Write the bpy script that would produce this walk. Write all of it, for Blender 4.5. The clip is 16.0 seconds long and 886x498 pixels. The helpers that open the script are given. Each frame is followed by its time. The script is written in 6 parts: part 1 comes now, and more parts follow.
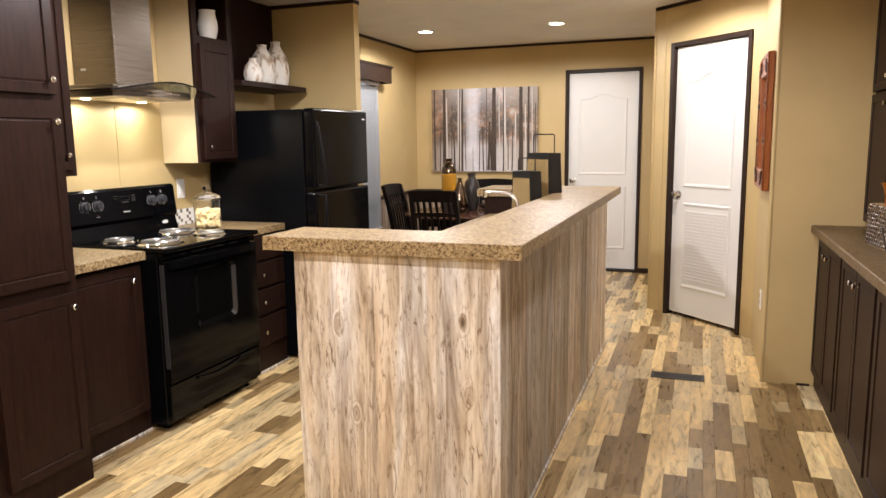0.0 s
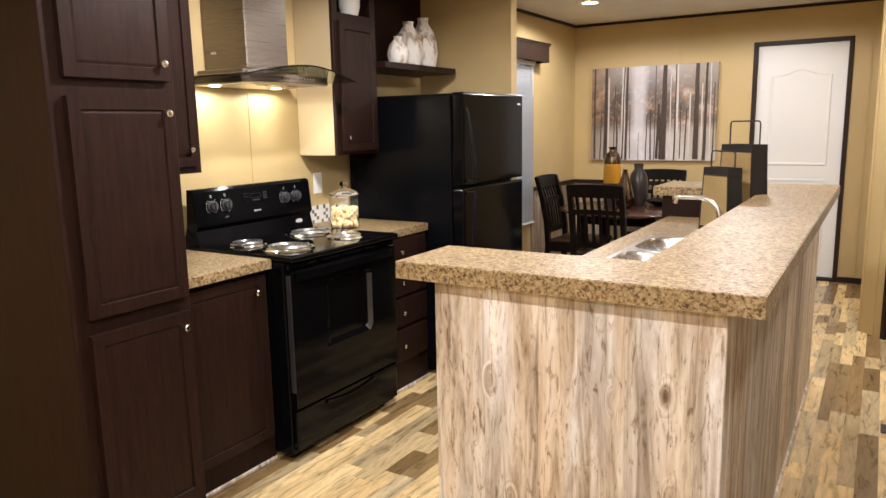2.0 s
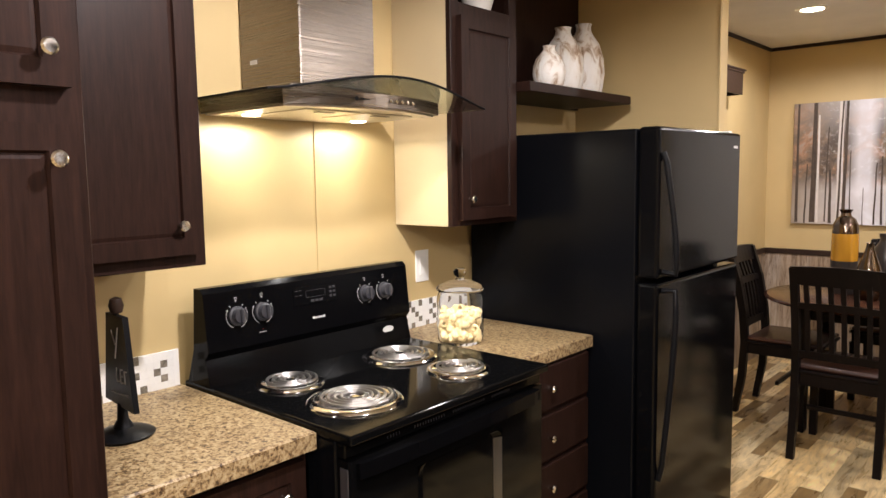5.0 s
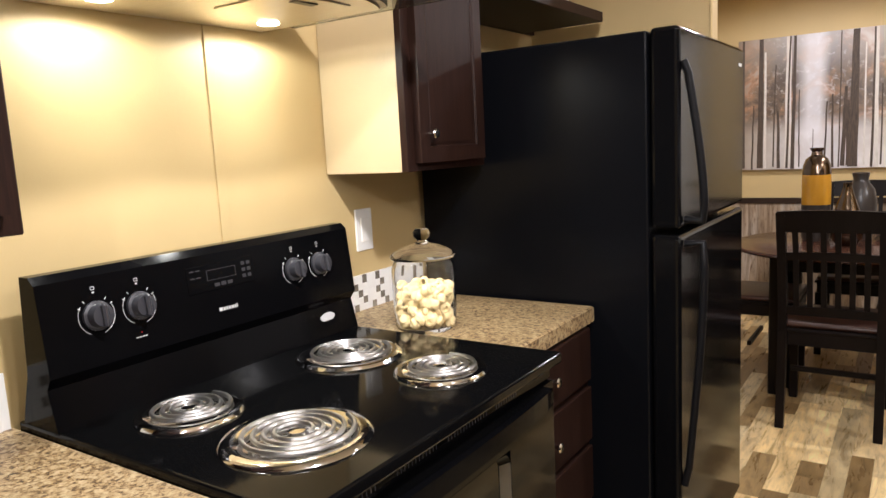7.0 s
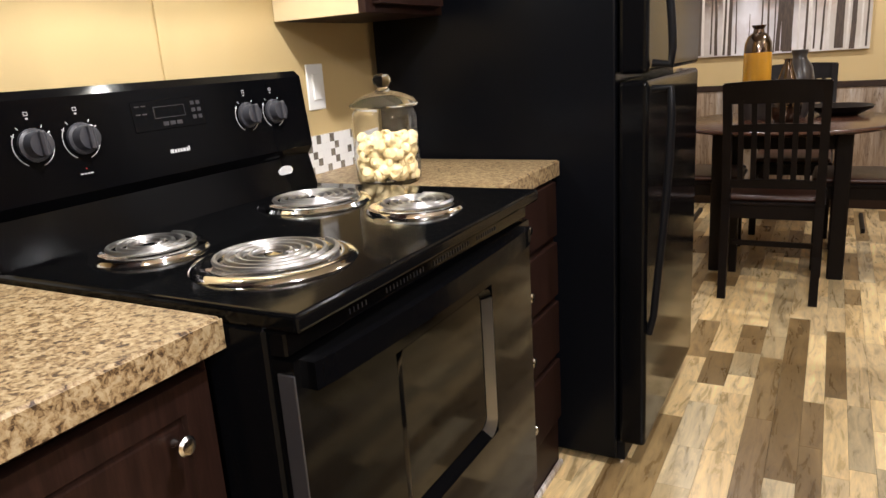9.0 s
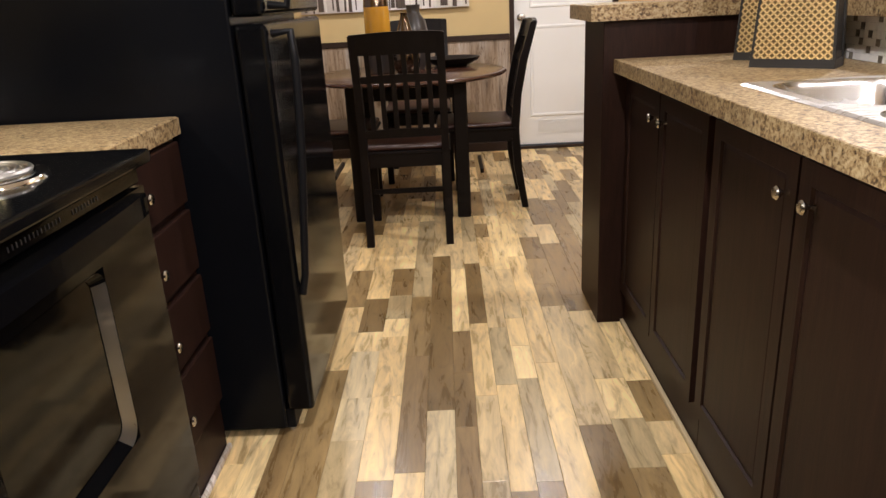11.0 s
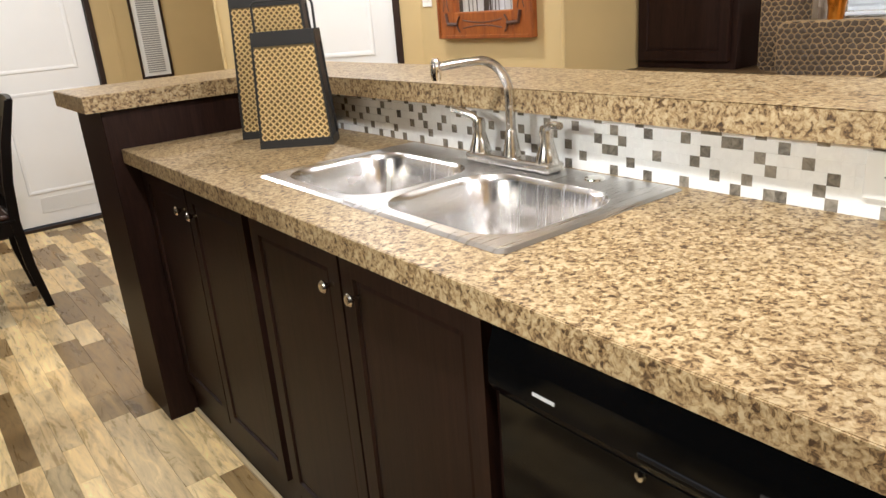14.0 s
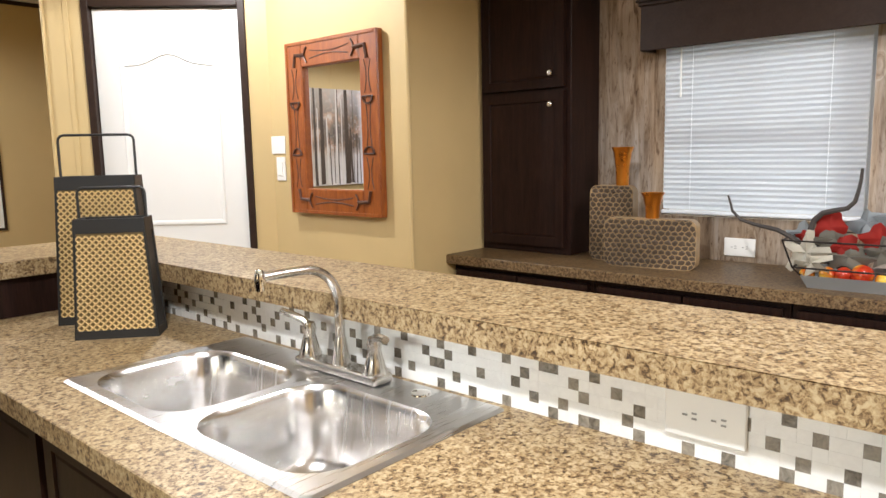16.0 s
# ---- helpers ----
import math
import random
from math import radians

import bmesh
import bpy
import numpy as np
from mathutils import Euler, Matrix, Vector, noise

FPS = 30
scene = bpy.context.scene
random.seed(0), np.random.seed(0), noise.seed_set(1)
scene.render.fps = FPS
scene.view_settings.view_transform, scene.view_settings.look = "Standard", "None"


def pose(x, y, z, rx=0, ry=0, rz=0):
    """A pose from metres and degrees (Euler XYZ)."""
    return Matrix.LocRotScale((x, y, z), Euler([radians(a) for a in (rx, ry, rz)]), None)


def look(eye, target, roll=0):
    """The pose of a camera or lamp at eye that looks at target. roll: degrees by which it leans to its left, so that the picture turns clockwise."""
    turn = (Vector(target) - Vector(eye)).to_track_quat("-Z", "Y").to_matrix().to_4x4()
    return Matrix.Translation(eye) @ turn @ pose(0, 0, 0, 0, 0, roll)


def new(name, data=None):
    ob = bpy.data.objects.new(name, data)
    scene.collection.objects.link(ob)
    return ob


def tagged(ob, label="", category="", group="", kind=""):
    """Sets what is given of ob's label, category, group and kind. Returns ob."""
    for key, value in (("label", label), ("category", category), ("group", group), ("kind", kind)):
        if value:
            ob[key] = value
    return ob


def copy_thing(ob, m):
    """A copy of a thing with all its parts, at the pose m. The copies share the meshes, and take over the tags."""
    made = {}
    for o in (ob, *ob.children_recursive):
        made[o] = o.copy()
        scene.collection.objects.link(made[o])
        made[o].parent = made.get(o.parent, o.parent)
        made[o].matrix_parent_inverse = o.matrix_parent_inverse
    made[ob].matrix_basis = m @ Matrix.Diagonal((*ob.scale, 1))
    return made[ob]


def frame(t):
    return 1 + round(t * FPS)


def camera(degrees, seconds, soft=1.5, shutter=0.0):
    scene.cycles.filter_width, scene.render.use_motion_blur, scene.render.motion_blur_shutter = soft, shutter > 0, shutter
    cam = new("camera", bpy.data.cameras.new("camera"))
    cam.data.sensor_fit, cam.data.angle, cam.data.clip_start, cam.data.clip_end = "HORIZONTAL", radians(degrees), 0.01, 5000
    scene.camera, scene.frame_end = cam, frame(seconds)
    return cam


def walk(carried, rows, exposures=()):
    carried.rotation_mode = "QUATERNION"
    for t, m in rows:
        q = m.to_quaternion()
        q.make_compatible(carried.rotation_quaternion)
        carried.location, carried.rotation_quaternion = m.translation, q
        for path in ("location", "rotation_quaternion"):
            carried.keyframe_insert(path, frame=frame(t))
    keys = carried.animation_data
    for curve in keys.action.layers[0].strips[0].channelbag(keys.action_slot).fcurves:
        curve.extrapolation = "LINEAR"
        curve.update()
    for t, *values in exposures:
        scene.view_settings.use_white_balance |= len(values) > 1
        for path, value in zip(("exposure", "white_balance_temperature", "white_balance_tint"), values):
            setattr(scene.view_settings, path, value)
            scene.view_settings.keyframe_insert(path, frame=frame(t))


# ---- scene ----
cam = camera(63.7, 16.0)
METRES, EYE, TILT, LEAN, TURN = 8.0, 1.5, 0.0, 0.0, 20.2
PATH = [
    (0, (1.081, 1.086, 1.392), (0.408, 2.946, 1.093), -0.8),
    (0.5, (1.039, 1.14, 1.374), (0.236, 2.942, 1.047), -1.3),
    (1, (0.947, 1.253, 1.382), (0.057, 3.009, 1.03), -1.4),
    (1.5, (0.842, 1.422, 1.39), (-0.115, 3.142, 1.037), -1.4),
    (2, (0.758, 1.634, 1.432), (-0.274, 3.313, 1.09), -1.1),
    (2.5, (0.672, 1.844, 1.456), (-0.446, 3.473, 1.15), -0.7),
    (3, (0.524, 2.042, 1.479), (-0.65, 3.636, 1.198), 0.1),
    (3.5, (0.378, 2.219, 1.487), (-0.867, 3.764, 1.235), 0.5),
    (4, (0.226, 2.427, 1.499), (-1.101, 3.905, 1.268), 0.4),
    (4.2, (0.156, 2.507, 1.495), (-1.196, 3.964, 1.273), 0.2),
    (6.3, (-0.541, 3.127, 1.399), (-1.739, 4.714, 1.185), -2.8),
    (6.5, (-0.565, 3.16, 1.398), (-1.75, 4.753, 1.156), -2.8),
    (7, (-0.66, 3.188, 1.346), (-1.771, 4.826, 1.058), -3.0),
    (7.5, (-0.713, 3.188, 1.297), (-1.773, 4.847, 0.943), -3.2),
    (8, (-0.739, 3.164, 1.257), (-1.764, 4.826, 0.824), -3.2),
    (10.3, (-0.766, 3.243, 1.119), (-1.268, 5.081, 0.513), -4.2),
    (10.5, (-0.762, 3.26, 1.129), (-1.137, 5.122, 0.502), -3.9),
    (11, (-0.758, 3.302, 1.125), (-0.791, 5.188, 0.46), -3.1),
    (11.5, (-0.756, 3.321, 1.118), (-0.466, 5.172, 0.417), -2.6),
    (12, (-0.76, 3.338, 1.125), (-0.19, 5.112, 0.397), -2.8),
    (12.5, (-0.766, 3.344, 1.16), (0.029, 5.022, 0.419), -4.0),
    (13, (-0.776, 3.357, 1.197), (0.179, 4.956, 0.468), -4.8),
    (13.5, (-0.766, 3.371, 1.229), (0.289, 4.917, 0.525), -5.2),
    (14, (-0.752, 3.375, 1.256), (0.379, 4.888, 0.6), -4.6),
    (14.5, (-0.733, 3.372, 1.281), (0.469, 4.86, 0.696), -3.6),
    (15, (-0.707, 3.364, 1.306), (0.579, 4.816, 0.818), -2.5),
    (15.5, (-0.68, 3.361, 1.333), (0.702, 4.756, 0.953), -1.8),
    (16, (-0.652, 3.362, 1.363), (0.826, 4.682, 1.089), -1.2),
]
walk(cam, [(t, look(eye, target, roll)) for t, eye, target, roll in PATH],
     [(0, 0.48, 6350, 8), (1.5, 0.45, 6350, 7), (4, 0.55, 6450, 10), (7, 0.56, 6150, 8), (8, 0.56, 6100, 6), (10.5, 0.55, 6350, 9), (12, 0.57, 6200, 6), (16, 0.50, 6000, 3)])

# ---------------------------------------------------------------- light
world = bpy.data.worlds.new("world")
scene.world = world
world.use_nodes = True
wn = world.node_tree.nodes
sky = wn.new("ShaderNodeTexSky")
sky.sky_type = "NISHITA"
sky.sun_disc = False
sky.sun_elevation, sky.sun_rotation = radians(35), radians(120)
world.node_tree.links.new(sky.outputs[0], wn["Background"].inputs[0])
wn["Background"].inputs[1].default_value = 0.08
sun = new("sun", bpy.data.lights.new("sun", "SUN"))
sun.data.energy, sun.data.angle, sun.data.color = 1.0, radians(2), (1, 0.95, 0.88)
sun.matrix_world = look((0, 0, 0), (-0.7, 0.4, -0.57))
scene.view_settings.exposure = 0.55

CEIL = 2.395
WARM = (1.0, 0.925, 0.93)


def downlight(x, y, power):
    lamp = new("dining_or_added_lamp", bpy.data.lights.new("dining_or_added_lamp", "SPOT"))
    lamp.data.spot_size, lamp.data.spot_blend = radians(173), 0.3
    lamp.data.energy, lamp.data.color, lamp.data.shadow_soft_size = power, WARM, 0.045
    lamp.matrix_world = pose(x, y, CEIL - 0.062)


# First two are the dining pair; the rest are added unseen to brighten rooms.
DINING_AND_ADDED_LIGHTS = [(-1.36, 7.44, 35), (-0.15, 7.48, 35), (-0.62, 3.80, 88), (-0.6, 5.6, 8), (0.1, 1.8, 72), (0.85, 6.05, 44), (1.0, 3.2, 32), (1.1, 0.2, 50), (-1.0, 0.2, 12)]
for lx, ly, power in DINING_AND_ADDED_LIGHTS:
    downlight(lx, ly, power)
for hy in (3.935, 4.325):
    lamp = new("hood_lamp_or_fill", bpy.data.lights.new("hood_lamp_or_fill", "SPOT"))
    lamp.data.energy, lamp.data.color, lamp.data.spot_size, lamp.data.spot_blend = 4.5, (1, 0.95, 0.88), radians(176), 0.25
    lamp.data.shadow_soft_size = 0.02
    lamp.matrix_world = look((-1.86, hy, 1.622), (-1.86, hy, 0.9))
    # Second spot per lens, added to brighten the cooktop and jar.
    lamp = new("hood_lamp_or_fill", bpy.data.lights.new("hood_lamp_or_fill", "SPOT"))
    lamp.data.energy, lamp.data.color, lamp.data.spot_size, lamp.data.spot_blend = 4.5, (1, 0.95, 0.88), radians(150), 0.9
    lamp.data.shadow_soft_size = 0.02
    lamp.matrix_world = look((-1.84, hy, 1.62), (-1.5, hy, 1.0))
    # Narrow spot added at the hood to brighten the island's tiles and sink.
    lamp = new("hood_lamp_or_fill", bpy.data.lights.new("hood_lamp_or_fill", "SPOT"))
    lamp.data.energy, lamp.data.color, lamp.data.spot_size, lamp.data.spot_blend = 31, (1, 0.96, 0.92), radians(42), 0.7
    lamp.data.shadow_soft_size = 0.02
    lamp.matrix_world = look((-1.82, hy, 1.615), (0.32, hy - 0.25, 0.97))


# ---------------------------------------------------------------- materials
def shader(name, rough=0.5, metal=0.0, color=(0.5, 0.5, 0.5), **extra):
    m = bpy.data.materials.new(name)
    m.use_nodes = True
    b = m.node_tree.nodes["Principled BSDF"]
    b.inputs["Base Color"].default_value = (*color, 1)
    b.inputs["Roughness"].default_value = rough
    b.inputs["Metallic"].default_value = metal
    for k, v in extra.items():
        b.inputs[k.replace("_", " ")].default_value = v
    return m, m.node_tree.nodes, m.node_tree.links, b


def coords(n, l, scale, offset=None):
    """Object coordinates, scaled, with a shift that differs from piece to piece."""
    tc = n.new("ShaderNodeTexCoord")
    src = tc.outputs["Object"]
    if offset is not None:
        mul = n.new("ShaderNodeMath")
        mul.operation = "MULTIPLY"
        mul.inputs[1].default_value = 37.0
        l.new(offset, mul.inputs[0])
        add = n.new("ShaderNodeVectorMath")
        add.operation = "ADD"
        l.new(src, add.inputs[0])
        l.new(mul.outputs[0], add.inputs[1])
        src = add.outputs[0]
    mp = n.new("ShaderNodeMapping")
    mp.inputs["Scale"].default_value = scale
    l.new(src, mp.inputs[0])
    return mp.outputs[0]


def noise_tex(n, l, vec, scale=5.0, detail=4.0, rough=0.55, distort=0.0):
    t = n.new("ShaderNodeTexNoise")
    t.inputs["Scale"].default_value, t.inputs["Detail"].default_value = scale, detail
    t.inputs["Roughness"].default_value, t.inputs["Distortion"].default_value = rough, distort
    l.new(vec, t.inputs["Vector"])
    return t.outputs[0]


def ramp(n, l, fac, stops, hold=False):
    r = n.new("ShaderNodeValToRGB")
    if hold:
        r.color_ramp.interpolation = "CONSTANT"
    e = r.color_ramp.elements
    while len(e) < len(stops):
        e.new(0.5)
    for k, (p, c) in enumerate(stops):
        e[k].position, e[k].color = p, (*c, 1)
    l.new(fac, r.inputs[0])
    return r.outputs[0]


def mix(n, l, fac, a, b, mode="MIX"):
    x = n.new("ShaderNodeMix")
    x.data_type, x.blend_type = "RGBA", mode
    for s, v in ((0, fac), (6, a), (7, b)):
        if isinstance(v, (int, float)):
            x.inputs[s].default_value = v
        elif isinstance(v, tuple):
            x.inputs[s].default_value = (*v, 1)
        else:
            l.new(v, x.inputs[s])
    return x.outputs[2]


def bump(n, l, b, height, strength=0.2, dist=0.002):
    k = n.new("ShaderNodeBump")
    k.inputs["Strength"].default_value, k.inputs["Distance"].default_value = strength, dist
    l.new(height, k.inputs["Height"])
    l.new(k.outputs[0], b.inputs["Normal"])


def plain(name, color, rough=0.5, metal=0.0, wear=0.12, grain=60.0, strength=0.1, **extra):
    """A painted or moulded surface: its colour drifts a little, with a fine relief."""
    m, n, l, b = shader(name, rough, metal, color, **extra)
    big = noise_tex(n, l, coords(n, l, (1, 1, 1)), 2.5, 3)
    dark = tuple(c * (1 - wear) for c in color)
    light = tuple(min(1, c * (1 + wear)) for c in color)
    l.new(ramp(n, l, big, [(0.3, dark), (0.7, light)]), b.inputs["Base Color"])
    fine = noise_tex(n, l, coords(n, l, (1, 1, 1)), grain, 3)
    rr = n.new("ShaderNodeMapRange")
    rr.inputs[3].default_value, rr.inputs[4].default_value = max(0.02, rough - 0.06), min(1, rough + 0.08)
    l.new(fine, rr.inputs[0])
    l.new(rr.outputs[0], b.inputs["Roughness"])
    if strength:
        bump(n, l, b, fine, strength, 0.0015)
    return m


def wood(name, dark, light, scale, rough=0.4, strength=0.15, specular=0.5):
    m, n, l, b = shader(name, rough, Specular_IOR_Level=specular)
    v = coords(n, l, scale)
    g = noise_tex(n, l, v, 4, 6, 0.6, 0.6)
    f = noise_tex(n, l, v, 18, 4, 0.6)
    c = mix(n, l, 0.35, ramp(n, l, g, [(0.3, dark), (0.72, light)]), ramp(n, l, f, [(0.35, dark), (0.7, light)]))
    l.new(c, b.inputs["Base Color"])
    bump(n, l, b, f, strength, 0.001)
    return m


def floor_material(name, source):
    m, n, l, b = shader(name, 0.30)
    node = n.new("ShaderNodeObjectInfo" if source == "object" else "ShaderNodeNewGeometry")
    rnd = node.outputs["Random"] if source == "object" else node.outputs["Random Per Island"]
    v = coords(n, l, (22, 3.0, 1), rnd)
    g = noise_tex(n, l, v, 1.3, 6, 0.66, 0.7)
    f = noise_tex(n, l, coords(n, l, (17, 3.6, 1), rnd), 1.6, 5, 0.62, 1.2)
    base = ramp(n, l, rnd, [(0.0, (0.68, 0.51, 0.27)), (0.2, (0.29, 0.20, 0.095)), (0.30, (0.58, 0.45, 0.26)), (0.44, (0.205, 0.135, 0.060)),
                            (0.55, (0.43, 0.34, 0.20)), (0.66, (0.78, 0.61, 0.34)), (0.81, (0.24, 0.160, 0.075)), (0.90, (0.57, 0.47, 0.30))], True)
    grain = ramp(n, l, g, [(0.28, (0.46, 0.41, 0.36)), (0.47, (0.95, 0.94, 0.91)), (0.70, (1.32, 1.31, 1.26))])
    wear = ramp(n, l, f, [(0.33, (0.58, 0.55, 0.53)), (0.48, (1, 1, 1)), (0.64, (1.12, 1.12, 1.10)), (0.70, (1.35, 1.36, 1.36))])
    c = mix(n, l, 0.85, base, grain, "MULTIPLY")
    c = mix(n, l, 0.75, c, wear, "MULTIPLY")
    c = mix(n, l, 1.0, c, (1.18, 1.17, 1.12), "MULTIPLY")
    l.new(c, b.inputs["Base Color"])
    l.new(ramp(n, l, g, [(0.3, (0.24,) * 3), (0.7, (0.36,) * 3)]), b.inputs["Roughness"])
    bump(n, l, b, g, 0.06, 0.0008)
    return m


def granite(name, tint=(1, 1, 1)):
    m, n, l, b = shader(name, 0.44, Specular_IOR_Level=0.4)
    v = coords(n, l, (1, 1, 1))
    warp = noise_tex(n, l, v, 92, 4, 0.66, 0.8)
    fine = noise_tex(n, l, v, 240, 3, 0.6, 0.8)
    big = noise_tex(n, l, v, 9, 2)
    blobs = n.new("ShaderNodeTexVoronoi")
    blobs.inputs["Scale"].default_value, blobs.inputs["Randomness"].default_value = 165, 1
    l.new(v, blobs.inputs["Vector"])
    sep = n.new("ShaderNodeSeparateColor")
    l.new(blobs.outputs["Color"], sep.inputs[0])
    add = n.new("ShaderNodeMath")
    add.operation = "MULTIPLY_ADD"
    add.inputs[1].default_value = 0.17
    l.new(sep.outputs[0], add.inputs[0])
    l.new(warp, add.inputs[2])
    c = ramp(n, l, add.outputs[0], [(0.40, (0.055, 0.032, 0.016)), (0.48, (0.155, 0.095, 0.042)), (0.55, (0.28, 0.190, 0.092)), (0.61, (0.36, 0.26, 0.132)), (0.73, (0.47, 0.37, 0.215))])
    c = mix(n, l, 0.28, c, ramp(n, l, fine, [(0.3, (0.5, 0.46, 0.42)), (0.5, (1, 1, 1)), (0.7, (1.25, 1.22, 1.18))]), "MULTIPLY")
    c = mix(n, l, 0.5, c, ramp(n, l, big, [(0.35, (0.82, 0.80, 0.78)), (0.65, (1.1, 1.1, 1.1))]), "MULTIPLY")
    c = mix(n, l, 1.0, c, tint, "MULTIPLY")
    l.new(c, b.inputs["Base Color"])
    bump(n, l, b, fine, 0.05, 0.0006)
    return m


def barnwood(name, tint=(1, 1, 1), board=0.19):
    """A printed sheet of upright weathered boards, whitewashed, with knots."""
    m, n, l, b = shader(name, 0.55)
    tc = n.new("ShaderNodeTexCoord")
    sep = n.new("ShaderNodeSeparateXYZ")
    l.new(tc.outputs["Object"], sep.inputs[0])
    along = n.new("ShaderNodeMath")
    l.new(sep.outputs[0], along.inputs[0])
    l.new(sep.outputs[1], along.inputs[1])
    div = n.new("ShaderNodeMath")
    div.operation = "DIVIDE"
    div.inputs[1].default_value = board
    l.new(along.outputs[0], div.inputs[0])
    flo = n.new("ShaderNodeMath")
    flo.operation = "FLOOR"
    l.new(div.outputs[0], flo.inputs[0])
    wh = n.new("ShaderNodeTexWhiteNoise")
    wh.noise_dimensions = "1D"
    l.new(flo.outputs[0], wh.inputs["W"])
    comb = n.new("ShaderNodeCombineXYZ")
    l.new(along.outputs[0], comb.inputs[0])
    l.new(wh.outputs[0], comb.inputs[1])
    l.new(sep.outputs[2], comb.inputs[2])
    knots = n.new("ShaderNodeTexVoronoi")
    knots.inputs["Scale"].default_value = 4.2
    ks = n.new("ShaderNodeMapping")
    ks.inputs["Scale"].default_value = (1.7, 5.0, 0.8)
    l.new(comb.outputs[0], ks.inputs[0])
    l.new(ks.outputs[0], knots.inputs["Vector"])
    mp = n.new("ShaderNodeMapping")
    mp.inputs["Scale"].default_value = (19, 30, 1.6)
    l.new(comb.outputs[0], mp.inputs[0])
    near = n.new("ShaderNodeMapRange")
    near.inputs[1].default_value, near.inputs[2].default_value = 0.0, 0.20
    near.inputs[3].default_value, near.inputs[4].default_value = 1.6, 0.0
    l.new(knots.outputs["Distance"], near.inputs[0])
    shift = n.new("ShaderNodeVectorMath")
    l.new(mp.outputs[0], shift.inputs[0])
    l.new(near.outputs[0], shift.inputs[1])
    g = noise_tex(n, l, shift.outputs[0], 1.0, 8, 0.68, 1.1)
    wm = n.new("ShaderNodeMapping")
    wm.inputs["Scale"].default_value = (8, 30, 1.0)
    l.new(comb.outputs[0], wm.inputs[0])
    w = noise_tex(n, l, wm.outputs[0], 1.0, 4, 0.6, 0.8)
    hm = n.new("ShaderNodeMapping")
    hm.inputs["Scale"].default_value = (9, 60, 1.1)
    l.new(comb.outputs[0], hm.inputs[0])
    hue = noise_tex(n, l, hm.outputs[0], 1.0, 3, 0.5, 0.5)
    t = lambda c: tuple(a * k for a, k in zip(c, tint))
    c = ramp(n, l, g, [(0.29, t((0.20, 0.155, 0.115))), (0.39, t((0.44, 0.37, 0.295))), (0.49, t((0.68, 0.62, 0.54))), (0.60, t((0.85, 0.82, 0.77)))])
    c = mix(n, l, 0.8, c, ramp(n, l, w, [(0.3, (0.66, 0.62, 0.58)), (0.5, (1, 1, 1)), (0.68, (1.16, 1.14, 1.12))]), "MULTIPLY")
    c = mix(n, l, 0.8, c, ramp(n, l, hue, [(0.38, (0.88, 0.77, 0.63)), (0.52, (1, 0.97, 0.93)), (0.64, (0.98, 1.02, 1.10))]), "MULTIPLY")
    c = mix(n, l, 0.7, c, ramp(n, l, wh.outputs[0], [(0.0, (0.68, 0.65, 0.62)), (0.5, (1.0, 0.96, 0.91)), (1.0, (1.2, 1.18, 1.17))]), "MULTIPLY")
    c = mix(n, l, 1.0, c, ramp(n, l, knots.outputs["Distance"], [(0.03, (0.25, 0.19, 0.15)), (0.065, (0.72, 0.66, 0.60)), (0.12, (1, 1, 1))]), "MULTIPLY")
    fm = n.new("ShaderNodeMapping")
    fm.inputs["Scale"].default_value = (55, 60, 9)
    l.new(comb.outputs[0], fm.inputs[0])
    flake = noise_tex(n, l, fm.outputs[0], 1.0, 6, 0.7, 1.6)
    c = mix(n, l, 0.9, c, ramp(n, l, flake, [(0.34, (0.32, 0.24, 0.175)), (0.40, (0.74, 0.67, 0.60)), (0.46, (1, 1, 1)), (0.66, (1.13, 1.13, 1.13))]), "MULTIPLY")
    l.new(c, b.inputs["Base Color"])
    bump(n, l, b, g, 0.25, 0.0012)
    return m


def tile_material(name, color, rough=0.12):
    m, n, l, b = shader(name, rough)
    oi = n.new("ShaderNodeObjectInfo")
    geo = n.new("ShaderNodeNewGeometry")
    s = n.new("ShaderNodeMath")
    l.new(oi.outputs["Random"], s.inputs[0])
    l.new(geo.outputs["Random Per Island"], s.inputs[1])
    f = n.new("ShaderNodeMath")
    f.operation = "FRACT"
    l.new(s.outputs[0], f.inputs[0])
    lo, hi = tuple(c * 0.4 for c in color), tuple(min(1, c * 2.9) for c in color)
    if color[0] > 0.5:
        lo, hi = tuple(c * 0.93 for c in color), tuple(min(0.9, c * 1.06) for c in color)
    marb = noise_tex(n, l, coords(n, l, (1, 1, 1), f.outputs[0]), 60, 4, 0.6, 1.0)
    l.new(mix(n, l, 0.6, ramp(n, l, f.outputs[0], [(0, lo), (1, hi)]), ramp(n, l, marb, [(0.3, lo), (0.7, hi)])), b.inputs["Base Color"])
    return m


def brushed(name, color, rough=0.25, scale=(2, 2, 120), strength=0.015):
    m, n, l, b = shader(name, rough, 1.0, color)
    g = noise_tex(n, l, coords(n, l, scale), 3, 4, 0.6)
    l.new(ramp(n, l, g, [(0.3, (max(0.03, rough - 0.06),) * 3), (0.7, (rough + 0.08,) * 3)]), b.inputs["Roughness"])
    bump(n, l, b, g, strength, 0.0002)
    return m


def emitter(name, color, strength):
    m, n, l, b = shader(name, 0.5, 0, color)
    b.inputs["Emission Color"].default_value = (*color, 1)
    b.inputs["Emission Strength"].default_value = strength
    return m


def clear_glass(name, color=(1, 1, 1), rough=0.02):
    m, n, l, b = shader(name, rough, 0, color)
    b.inputs["Transmission Weight"].default_value = 1.0
    b.inputs["IOR"].default_value = 1.45
    return m


